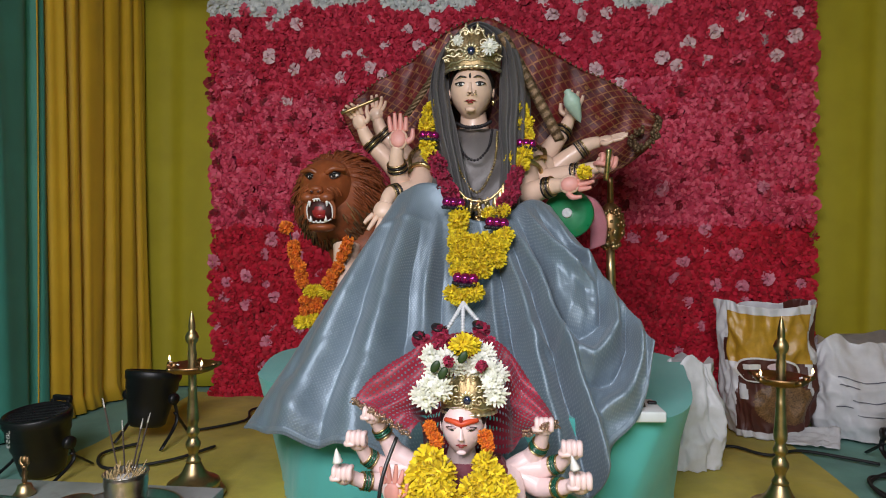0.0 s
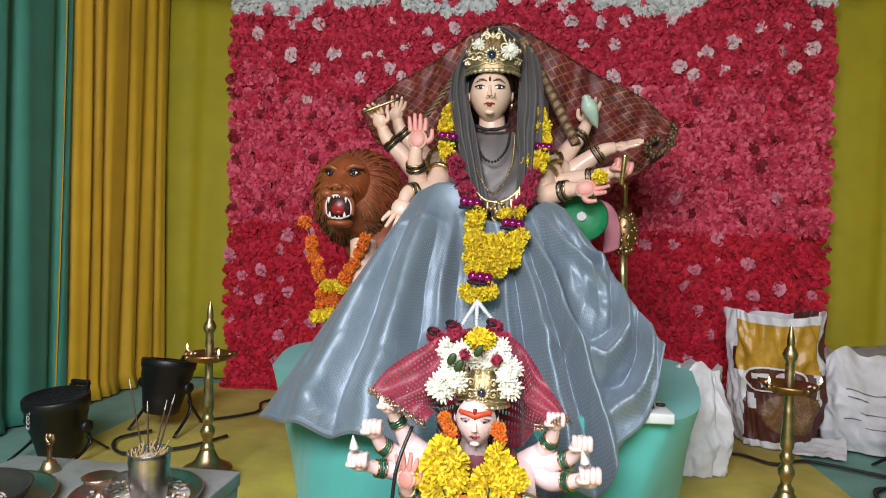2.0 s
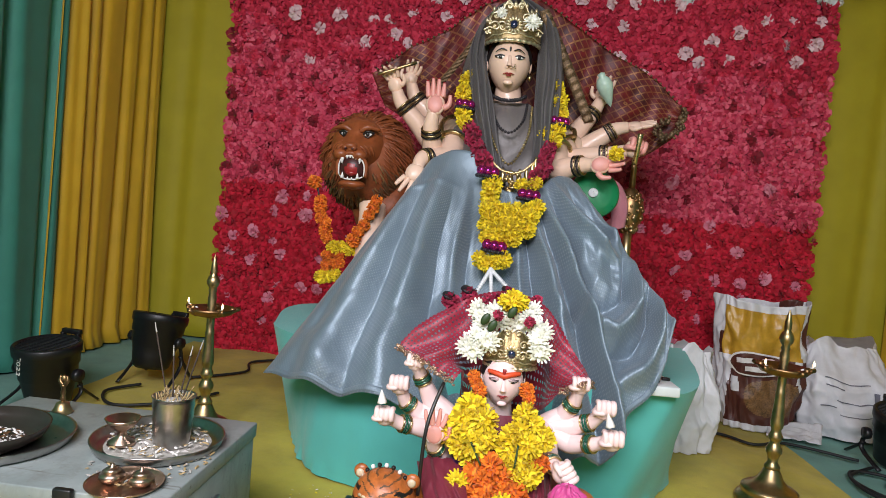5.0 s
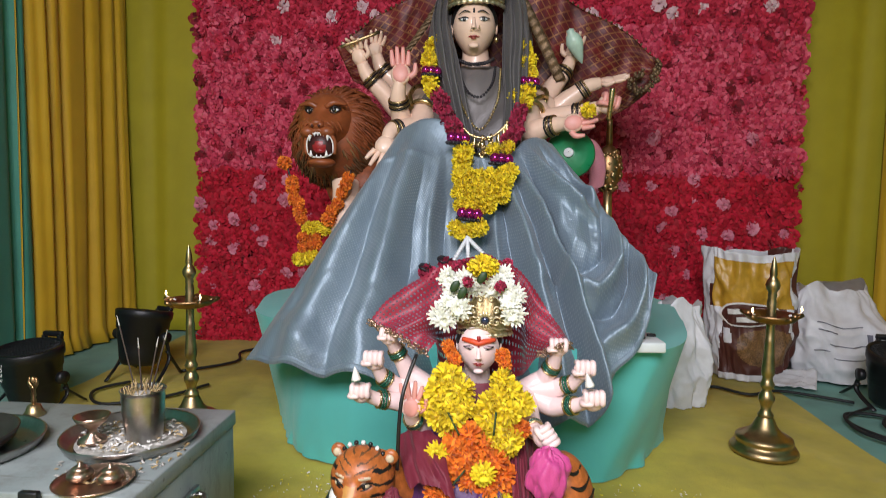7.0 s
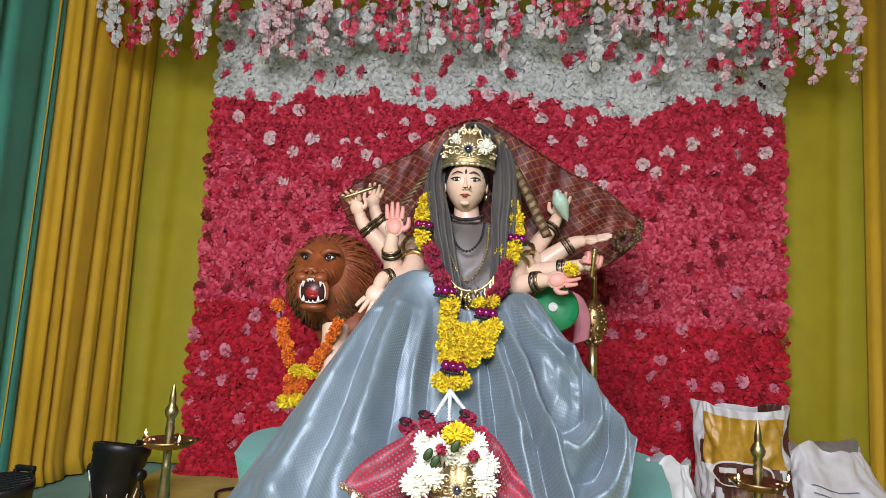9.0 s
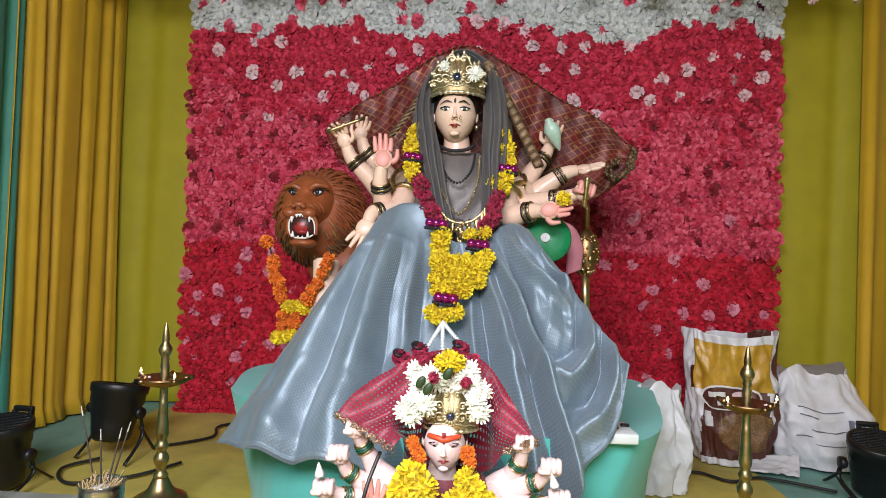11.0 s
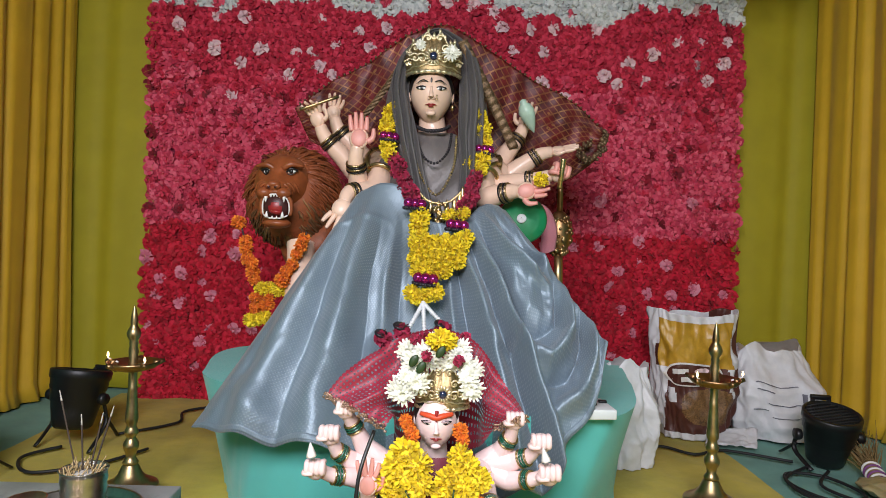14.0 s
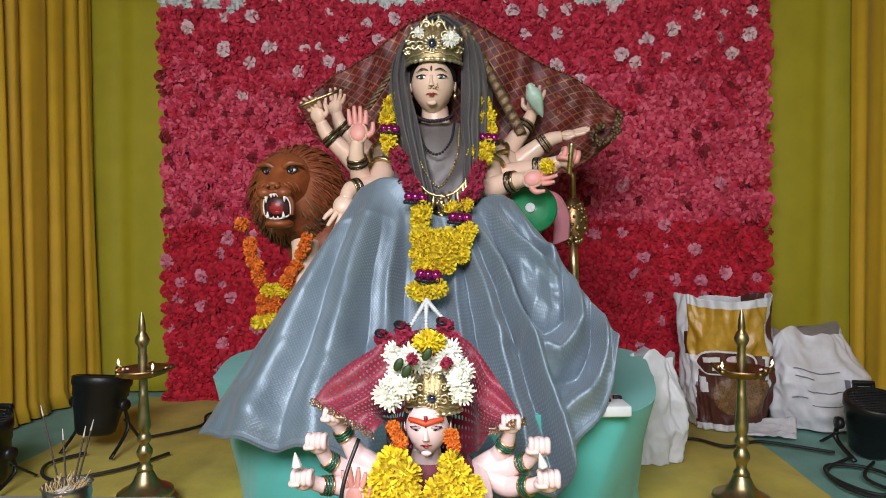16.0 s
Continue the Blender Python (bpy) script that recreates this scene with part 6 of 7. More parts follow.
def crumbs(name, c, rx, ry, count, mats, seed, label, size=(0.003, 0.008), flat=0.35):
    """Loose bits strewn over a patch, too many to count."""
    rng = random.Random(seed)
    g = Geo()
    for _ in range(count):
        a, q = rng.uniform(0, 6.283), math.sqrt(rng.random())
        s = rng.uniform(*size)
        k = rng.randrange(len(mats))
        m = Matrix.Translation((c[0] + rx * q * math.cos(a), c[1] + ry * q * math.sin(a), c[2] + rng.uniform(0, 0.003))) @ Euler((rng.uniform(-0.4, 0.4), rng.uniform(-0.4, 0.4), rng.uniform(0, 6.28))).to_matrix().to_4x4()
        g.add([m @ Vector(p) for p in ((-s, -s * flat, 0), (s, -s * flat * 0.6, 0), (s * 0.8, s * flat, 0.001), (-s * 0.7, s * flat, 0), (0, 0, s * 0.4))], [(0, 1, 4), (1, 2, 4), (2, 3, 4), (3, 0, 4)], k)
    ob = g.obj(name, mats, smooth=False)
    return tagged(ob, label, "debris", kind="stuff")


def tray(name, c, r, label, rim=0.02, fill=True):
    t = thing(name, label, "tray", c)
    g = Geo()
    g.lathe([(0.001, 0.003), (r * 0.86, 0.003), (r * 0.92, 0.008), (r * 0.97, rim), (r * 1.0, rim + 0.002), (r * 1.01, rim), (r * 0.95, 0.004), (r * 0.88, 0.0), (0.001, 0.0)], c, 0, 48)
    g.obj("dish", M["steel"], t)
    if fill:
        g = Geo()
        g.grid(lambda u, v: (c[0] + r * 0.8 * v * math.cos(6.283 * u), c[1] + r * 0.8 * v * math.sin(6.283 * u), c[2] + 0.005 + 0.008 * (1 - v) * (1 + n2(math.cos(6.283 * u) * v * 5, math.sin(6.283 * u) * v * 5, 3))), 48, 12, 0, loop=True)
        g.obj("ash_bed", M["ash"], t, "grey ash")
    return t


tray("steel_tray", (-0.685, 1.665, TOP), 0.122, "round steel tray full of incense ash on the trunk")
crumbs("ash_flakes", (-0.685, 1.665, TOP + 0.012), 0.095, 0.09, 300, [M["ash"], M["stick_wood"], M["paint_white"]], 3, "flakes of ash and burnt sticks")
tray("steel_tray", (-0.965, 1.585, TOP), 0.135, "round steel tray holding a dark pan", fill=False)


def pan():
    c = (-0.985, 1.575, TOP + 0.004)
    t = thing("dark_pan", "shallow dark pan of burnt offerings on a steel tray", "pan", c)
    g = Geo()
    g.lathe([(0.001, 0.004), (0.085, 0.004), (0.105, 0.018), (0.112, 0.032), (0.116, 0.032), (0.108, 0.014), (0.088, 0.0), (0.001, 0.0)], c, 0, 40)
    g.obj("bowl", M["oil_dark"], t)


pan()
crumbs("burnt_rice", (-0.975, 1.57, TOP + 0.012), 0.07, 0.06, 260, [M["ash"], M["paint_white"], M["incense"], M["mane_brown"]], 5, "rice and ash in the dark pan")
crumbs("trunk_ash", (-0.66, 1.60, TOP + 0.0005), 0.10, 0.13, 260, [M["ash"], M["stick_wood"]], 7, "ash strewn over the trunk lid")
crumbs("floor_rice", (0.42, 1.95, 0.014), 0.30, 0.28, 420, [M["paint_white"], M["marigold_yellow"]], 9, "rice grains and petals strewn on the floor", (0.002, 0.005))
crumbs("floor_rice", (-0.50, 2.05, 0.014), 0.10, 0.2, 120, [M["paint_white"], M["marigold_yellow"]], 10, "rice grains and petals strewn on the floor", (0.002, 0.005))
crumbs("stand_petals", (-0.33, 1.62, 0.059), 0.05, 0.22, 90, [M["paint_white"], M["ash"], M["marigold_orange"]], 12, "flecks and petals strewn on the black stand", (0.002, 0.005))
crumbs("stand_petals", (0.20, 1.75, 0.059), 0.06, 0.3, 70, [M["paint_white"], M["marigold_yellow"], M["marigold_orange"]], 11, "petals strewn on the black stand", (0.003, 0.007))


def tumbler():
    c = Vector((-0.655, 1.655, TOP + 0.006))
    t = thing("steel_tumbler", "ribbed steel tumbler packed with incense sticks in the ash tray", "tumbler", c)
    g = Geo()
    p = [(0.001, 0.0), (0.031, 0.0), (0.033, 0.004)]
    for k in range(12):
        z = 0.006 + 0.092 * k / 11
        p.append((0.033 + 0.006 * z / 0.1 + (0.0012 if k in (4, 6, 7, 9) else 0), z))
    p += [(0.0415, 0.1), (0.040, 0.101), (0.038, 0.098), (0.036, 0.07), (0.001, 0.07)]
    g.lathe(p, c, 0, 40)
    g.obj("cup", M["steel"], t)
    g = Geo()
    g.lathe([(0.038, 0.086), (0.024, 0.093), (0.001, 0.096)], c, 0, 24)
    g.obj("ash_fill", M["ash"], t, "grey ash")
    rng = random.Random(4)
    for dx, dy, n in ((-0.055, 0.02, 0.125), (-0.012, 0.01, 0.085), (0.012, 0.03, 0.083), (0.045, 0.0, 0.105)):
        a = c + Vector((dx * 0.3, dy * 0.3, 0.085))
        b = c + Vector((dx, dy, 0.09 + n))
        g = Geo()
        g.tube([a, b], 0.0016, 0, 6)
        g.tube([b, b + (b - a).normalized() * 0.02], [0.0018, 0.0008], 1, 6)
        g.obj("incense_stick", [M["incense"], M["ash"]], t)
    g = Geo()
    for _ in range(70):
        a = c + Vector((rng.uniform(-0.026, 0.026), rng.uniform(-0.026, 0.026), 0.085))
        g.tube([a, a + Vector((rng.uniform(-0.016, 0.016), rng.uniform(-0.016, 0.016), rng.uniform(0.008, 0.03)))], 0.0011, 0, 5)
    g.obj("stick_stubs", M["stick_wood"], t, "short burnt stick stubs")["kind"] = "stuff"


tumbler()


def brass_cup(name, c, r, hgt, label, mat):
    t = thing(name, label, "lamp", c)
    g = Geo()
    g.lathe([(0.001, 0.0), (r * 0.8, 0.0), (r * 0.75, hgt * 0.12), (r * 0.3, hgt * 0.28), (r * 0.25, hgt * 0.5), (r * 0.8, hgt * 0.78), (r, hgt), (r * 0.92, hgt), (r * 0.6, hgt * 0.82), (0.001, hgt * 0.75)], c, 0, 28)
    g.obj("cup", M[mat], t)
    return t


brass_cup("oil_lamp", (-0.738, 1.625, TOP + 0.012), 0.032, 0.05, "small copper oil lamp standing in the ash tray", "copper")


def bell():
    c = (-0.965, 1.775, TOP)
    t = thing("hand_bell", "small brass hand bell with a figured handle", "bell", c)
    g = Geo()
    g.lathe([(0.020, 0.0), (0.022, 0.003), (0.016, 0.012), (0.013, 0.022), (0.005, 0.026), (0.001, 0.027)], c, 0, 24)
    g.obj("bell_cup", M["brass"], t)
    g = Geo()
    g.lathe([(0.004, 0.026), (0.006, 0.032), (0.004, 0.037), (0.0055, 0.045), (0.004, 0.055), (0.007, 0.060), (0.004, 0.064), (0.001, 0.066)], c, 0, 14)
    for s in (-1, 1):
        g.tube([(c[0], c[1], c[2] + 0.062), (c[0] + s * 0.008, c[1], c[2] + 0.070), (c[0] + s * 0.007, c[1], c[2] + 0.082)], [0.005, 0.0045, 0.002], 0, 8, 3)
    g.ell((c[0], c[1], c[2] + 0.074), (0.007, 0.005, 0.010), mi=0, seg=10, ring=8)
    g.obj("bell_handle", M["brass_dark"], t, "dark brass handle")


bell()


def copper_set():
    c = (-0.645, 1.485, TOP)
    t = thing("copper_plate", "small leaf-shaped copper plate with two lidded pots", "plate", c)
    g = Geo()
    g.lathe([(0.001, 0.002), (0.050, 0.002), (0.060, 0.007), (0.062, 0.009), (0.058, 0.004), (0.048, 0.0), (0.001, 0.0)], c, 0, 36)
    g.obj("dish", M["copper"], t)
    for dx in (-0.026, 0.026):
        g = Geo()
        p = (c[0] + dx, c[1] + 0.004, c[2] + 0.003)
        g.lathe([(0.001, 0.0), (0.014, 0.0), (0.021, 0.008), (0.020, 0.014), (0.014, 0.018), (0.016, 0.019), (0.010, 0.024), (0.003, 0.026), (0.004, 0.030), (0.001, 0.032)], p, 0, 24)
        g.obj("pot", M["copper"], t)


copper_set()


# ---- brass standing lamps ----
def slim(prof, k):
    return [(q * k, h) for q, h in prof]


def standing_lamp(c, flames, lean, label):
    t = thing("brass_lamp", label, "oil lamp", c, "brass standing lamps")
    x, y, z = c
    g = Geo()
    g.lathe([(0.001, 0.001), (0.097, 0.001), (0.100, 0.006), (0.098, 0.014), (0.092, 0.022), (0.082, 0.027), (0.080, 0.035), (0.084, 0.04), (0.082, 0.048), (0.070, 0.056), (0.05, 0.066), (0.036, 0.082), (0.026, 0.105), (0.022, 0.112)], c, 0, 48)
    g.obj("foot", M["brass"], t)
    g = Geo()
    g.lathe(slim([(0.022, 0.11), (0.027, 0.118), (0.022, 0.126), (0.016, 0.134), (0.019, 0.15), (0.026, 0.163), (0.027, 0.176), (0.019, 0.19), (0.015, 0.197), (0.022, 0.207), (0.024, 0.216), (0.018, 0.226), (0.016, 0.236),
             (0.021, 0.246), (0.022, 0.26), (0.0185, 0.30), (0.0155, 0.345), (0.017, 0.352), (0.0145, 0.358), (0.0145, 0.40), (0.018, 0.412)], 0.88), c, 0, 28)
    g.obj("stem", M["brass"], t)
    g = Geo()
    g.lathe([(0.016, 0.405), (0.04, 0.408), (0.066, 0.416), (0.076, 0.428), (0.078, 0.436), (0.075, 0.436), (0.062, 0.424), (0.03, 0.417), (0.015, 0.417)], c, 0, 40)
    for k in range(5):
        a = 6.283 * k / 5 + lean
        d = Vector((math.cos(a), math.sin(a), 0))
        g.tube([Vector(c) + d * 0.060 + Vector((0, 0, 0.426)), Vector(c) + d * 0.092 + Vector((0, 0, 0.434))], [0.014, 0.006], 0, 10, 3)
    g.obj("oil_bowl", M["brass_dark"], t, "oil-darkened brass bowl")
    g = Geo()
    g.lathe(slim([(0.017, 0.416), (0.018, 0.425), (0.015, 0.44), (0.017, 0.47), (0.013, 0.485), (0.016, 0.492), (0.013, 0.50), (0.022, 0.513), (0.025, 0.524), (0.019, 0.538), (0.011, 0.548), (0.013, 0.556), (0.0115, 0.575), (0.006, 0.60), (0.001, 0.612)], 0.86), c, 0, 24)
    g.obj("finial", M["brass"], t)
    for k in flames:
        a = 6.283 * k / 5 + lean
        d = Vector((math.cos(a), math.sin(a), 0))
        w = Geo()
        w.tube([Vector(c) + d * 0.05 + Vector((0, 0, 0.43)), Vector(c) + d * 0.078 + Vector((0, 0, 0.438)), Vector(c) + d * 0.086 + Vector((0, 0, 0.444))], 0.003, 0, 6, 3)
        wick = w.obj("wick", M["paint_white"], t, "white cotton wick")
        f = Geo()
        f.lathe([(0.001, 0.0), (0.0040, 0.004), (0.0034, 0.009), (0.0005, 0.017)], Vector(c) + d * 0.086 + Vector((0, 0, 0.445)), 0, 12)
        f.obj("flame", M["flame"], wick, "small flame")


def flame_mat():
    n = Nodes("flame", 0.5)
    n.b.inputs["Base Color"].default_value = (1, 0.7, 0.35, 1)
    n.b.inputs["Emission Color"].default_value = (1.0, 0.66, 0.32, 1)
    n.b.inputs["Emission Strength"].default_value = 6.0
    return n.m


M["flame"] = flame_mat()
standing_lamp((0.866, 2.50, 0.016), (0, 3), -0.1, "tall turned brass oil lamp with lit wicks on the floor")
standing_lamp((-0.972, 2.50, 0.016), (2, 4), 0.5, "tall turned brass oil lamp with lit wicks behind the trunk")


# ---- stage spotlights ----
def spotlight(c, tilt, turn, label, mark=False, big=0.9):
    t = thing("stage_spotlight", label, "spotlight", (c[0], c[1], 0), "stage spotlights")
    e = (tilt, 0, turn)
    m = Matrix.Translation(c) @ Euler([radians(a) for a in e]).to_matrix().to_4x4() @ Matrix.Scale(big, 4)
    g = Geo()
    prof = [(0.001, -0.135), (0.066, -0.135), (0.080, -0.122), (0.090, -0.07), (0.1, -0.02), (0.104, -0.016), (0.108, 0.03), (0.113, 0.034), (0.116, 0.075), (0.122, 0.08), (0.124, 0.112), (0.120, 0.118), (0.112, 0.12), (0.110, 0.104), (0.001, 0.10)]
    g.lathe([(q * big, h * big) for q, h in prof], c, 0, 44, e)
    g.obj("housing", M["black_plastic"], t)
    grip = Geo()
    for x in (-0.036, 0.036):
        grip.box(m @ Vector((x, 0.122, 0.10)), (0.013, 0.02, 0.05), 0, e, 0.003)
    grip.box(m @ Vector((0, 0.128, 0.13)), (0.078, 0.018, 0.020), 0, e, 0.004)
    grip.obj("carrying_handle", M["black_plastic"], t)
    h = Geo()
    for k in range(-7, 8):
        s = math.sqrt(max(0, 0.108**2 - (k * 0.0145) ** 2))
        for d in (0, 1):
            a, b = Vector((k * 0.0145, -s, 0.108 + 0.003 * d)), Vector((k * 0.0145, s, 0.108 + 0.003 * d))
            if d:
                a, b = Vector((a.y, a.x, a.z)), Vector((b.y, b.x, b.z))
            h.tube([m @ a, m @ b], 0.0022, 0, 5)
    h.obj("grille", M["black_rubber"], t, "black wire grille")
    l = Geo()
    l.lathe([(0.001, 0.1025 * big), (0.106 * big, 0.1025 * big), (0.106 * big, 0.1 * big)], c, 0, 32, e)
    l.obj("lens", M["lens_grey"], t, "dull grey lens")
    r = 0.135 * big
    for s in (-1, 1):
        y = Geo()
        d = Euler((0, 0, radians(turn))).to_matrix() @ Vector((s, 0, 0))
        p = Vector(c) + d * r
        y.tube([p, p + Vector((0, 0.02, -c[2] * 0.5)), Vector((p.x, p.y - 0.10, 0.022))], 0.009, 0, 8, 4, 0.5)
        y.tube([p + Vector((0, 0.01, -c[2] * 0.3)), Vector((p.x, p.y + 0.12, 0.022))], 0.009, 0, 8, 4, 0.5)
        y.lathe([(0.001, 0.012), (0.022, 0.012), (0.024, 0.0), (0.02, -0.012)], p, 0, 16, (0, 90 * s, turn))
        y.obj("yoke_arm", M["black_plastic"], t, "black folded-bar stand")
    if mark:
        cu = bpy.data.curves.new("mark", "FONT")
        cu.body, cu.size, cu.extrude, cu.align_x = "S023", 0.034, 0.0004, "CENTER"
        ob = new("painted_mark", cu)
        cu.materials.append(M["paint_white"])
        ob.parent = t
        ob.matrix_parent_inverse = t.matrix_basis.inverted()
        ob.matrix_basis = Matrix.Translation(m @ Vector((-0.03, -0.1175, 0.055))) @ Euler((radians(90 + tilt), radians(90), radians(turn - 14))).to_matrix().to_4x4()
        dg = bpy.context.evaluated_depsgraph_get()
        me = bpy.data.meshes.new_from_object(ob.evaluated_get(dg))
        me.materials.clear()
        me.materials.append(M["paint_white"])
        mesh_ob = new("painted_mark", me)
        mesh_ob.parent, mesh_ob.matrix_parent_inverse, mesh_ob.matrix_basis = t, t.matrix_basis.inverted(), ob.matrix_basis
        tagged(mesh_ob, "hand-painted white stock mark")
        bpy.data.objects.remove(ob)
    return t


M["lens_grey"] = plain("lens_grey", (0.10, 0.11, 0.11), 0.3, scale=150, spread=0.4)
spotlight((-1.615, 2.62, 0.140), 6, -6, "round black stage spotlight facing up on the floor", True)
spotlight((-1.435, 3.02, 0.20), -12, -14, "black stage spotlight tipped towards the flower wall")
spotlight((1.560, 3.00, 0.132), 14, -8, "round black stage spotlight facing up beside the sacks", False, 0.86)


def cable(pts, label, r=0.006):
    g = Geo()
    g.tube([(x, y, z + r + 0.018) for x, y, z in pts], r, 0, 8, 8)
    return tagged(g.obj("cable", M["black_rubber"]), label, "cable", "floor cables")


cable([(1.42, 3.0, 0), (1.20, 3.12, 0), (1.05, 3.06, 0), (0.95, 3.15, 0), (0.82, 3.12, 0)], "black power cable lying along the floor by the sacks")
cable([(1.45, 2.95, 0), (1.28, 2.80, 0), (1.33, 2.62, 0), (1.48, 2.66, 0), (1.45, 2.84, 0), (1.31, 2.86, 0), (1.27, 2.66, 0), (1.42, 2.52, 0), (1.62, 2.62, 0)], "loosely coiled black cable on the floor")
cable([(1.50, 2.90, 0), (1.38, 2.74, 0), (1.46, 2.56, 0), (1.60, 2.40, 0), (1.78, 2.2, 0)], "black cable running off from the spotlight")
cable([(-1.32, 3.12, 0), (-1.15, 3.3, 0), (-1.18, 3.5, 0), (-0.9, 3.66, 0), (-0.5, 3.68, 0)], "black cable along the foot of the flower wall")
cable([(-1.45, 2.95, 0), (-1.52, 2.82, 0), (-1.40, 2.68, 0), (-1.22, 2.78, 0), (-1.12, 2.95, 0)], "black cable looped beside the spotlights")


# ---- sacks ----
def sack_shape(g, c, sx, sy, hgt, seed, paint, open_top=False, lean=(0, 0), nu=96, nv=60, pinch=0.25):
    def at(u, v):
        a = 2 * math.pi * u
        sq = 0.75 if open_top else 0.6
        cx, cy = math.sin(a), -math.cos(a)
        cx, cy = math.copysign(abs(cx) ** sq, cx), math.copysign(abs(cy) ** sq, cy)
        top = 1 - pinch * max(0, v - 0.6) / 0.4 if not open_top else 1 + 0.06 * v
        foot = 0.86 + 0.14 * min(1, v * 5)
        k = foot * top
        w = 0.030 * n2(cx * 1.6 + seed, cy * 1.6, v * 2) + 0.034 * (0.3 - abs(n2(cx * 2.3, cy * 2.3 + seed, v * 3.2))) + 0.016 * (0.2 - abs(n2(cx * 5 + v * 3 + seed, cy * 5, v * 6)))
        flat = (1 - 0.55 * max(0, v - 0.55) / 0.45) if not open_top else (1 - 0.3 * v)
        z = hgt * v + (0.030 * n2(u * 9, seed) * v * v + 0.03 * cx * cx * v**6 if open_top else 0.07 * n2(cx * 1.5, cy * 1.5, seed) * v)
        return c[0] + (sx * k + w) * cx + lean[0] * v, c[1] + (sy * k * flat + w) * cy + lean[1] * v, c[2] + z

    o = len(g.k)
    g.grid(at, nu, nv, 0, loop=True)
    for j in range(nv):
        for i in range(nu):
            g.k[o + j * nu + i] = paint((i + 0.5) / nu, (j + 0.5) / nv)
    g.add([at(i / nu, 0) for i in range(nu)], [tuple(range(nu))[::-1]], 0)
    if not open_top:
        g.add([at(i / nu, 1) for i in range(nu)], [tuple(range(nu))], 0)
    return at


M["sack_white"] = plain("sack_white", (0.70, 0.70, 0.72), 0.45, scale=25, spread=0.10, bump=0.25, dist=0.004)
M["sack_gold"] = plain("sack_gold", (0.52, 0.29, 0.030), 0.35, scale=25, spread=0.3, bump=0.4, dist=0.006)
M["sack_brown"] = plain("sack_brown", (0.095, 0.030, 0.022), 0.4, scale=25, spread=0.3, bump=0.4, dist=0.006)
M["sack_grain"] = plain("sack_grain", (0.22, 0.115, 0.045), 0.5, scale=160, spread=0.8, bump=0.4)
M["sack_ink"] = plain("sack_ink", (0.16, 0.16, 0.20), 0.5, scale=30, spread=0.2)


def printed_sack():
    t = thing("printed_sack", "crumpled open printed sack, brown and gold on white", "sack", (1.165, 3.38, 0))
    g = Geo()

    def paint(u, v):
        s = (u if u < 0.5 else u - 1) * 4  # -1..1 over the front
        s += 0.05 * n2(v * 6, s * 3)
        if abs(s) > 1.25:
            return 2 if abs(s) < 1.7 else 0
        if v > 0.955 or v < 0.05 or s < -0.93:
            return 0
        if s > 0.66 + 0.05 * math.sin(v * 9):
            return 2
        if v > 0.58:
            return 1 if -0.80 < s < 0.42 and v < 0.945 else (2 if s < -0.8 and v < 0.75 else 0)
        if ((s - 0.12) / 0.40) ** 2 + ((v - 0.27) / 0.15) ** 2 < 1:
            return 3
        if -0.55 < s < -0.35 and 0.30 < v < 0.42:
            return 0
        # white left edge; the thin slanting pale streak is a highlight painted in
        if s < -0.80 + 0.5 * v or abs(s - 0.55 + 0.3 * v) < 0.05:
            return 0
        return 2

    at = sack_shape(g, (1.165, 3.38, 0.016), 0.175, 0.12, 0.545, 3, paint, True, nu=160, nv=100)
    g.obj("bag", [M["sack_white"], M["sack_gold"], M["sack_brown"], M["sack_grain"]], t, thick=0.003)

    def patch(name, u0, v0, ru, rv, mat, shape, lift, label=""):
        q = Geo()

        def on(a, b):
            du, dv = shape(a, b)
            p = Vector(at((u0 + ru * du) % 1, v0 + rv * dv))
            return p + Vector((0, -lift, 0))

        q.grid(on, 28, 10)
        q.obj(name, mat, t, label)

    oval = lambda a, b: (b * math.cos(6.283 * a), b * math.sin(6.283 * a))
    bar = lambda a, b: (2 * a - 1, 2 * b - 1 + 0.15 * (2 * a - 1))
    patch("emblem_rim", 0.950, 0.535, 0.112, 0.098, M["paint_white"], oval, 0.016, "white rim of the emblem")
    patch("emblem", 0.950, 0.535, 0.10, 0.085, M["sack_brown"], oval, 0.020, "dark brown oval emblem")
    patch("emblem_bar", 0.918, 0.562, 0.036, 0.020, M["paint_white"], bar, 0.026, "white printed bar")
    patch("emblem_bar", 0.962, 0.500, 0.038, 0.020, M["paint_white"], bar, 0.026, "white printed bar")
    patch("emblem_heart", 0.992, 0.570, 0.019, 0.026, M["flower_blush"], oval, 0.026, "pale pink printed patch")


printed_sack()


def plain_sack(c, sx, sy, hgt, seed, label, marks, lean=(0, 0)):
    t = thing("white_sack", label, "sack", (c[0], c[1], 0), "white sacks")
    g = Geo()
    at = sack_shape(g, c, sx, sy, hgt, seed, lambda u, v: 0, False, lean, pinch=0.3)
    g.obj("bag", M["sack_white"], t)
    for u0, v0, ru, rv in marks:
        q = Geo()
        q.grid(lambda a, b: Vector(at((u0 + ru * (2 * a - 1)) % 1, v0 + rv * (2 * b - 1))) + Vector((0, -0.005, 0)), 16, 3)
        q.obj("printed_bar", M["sack_ink"], t, "grey printed bar")


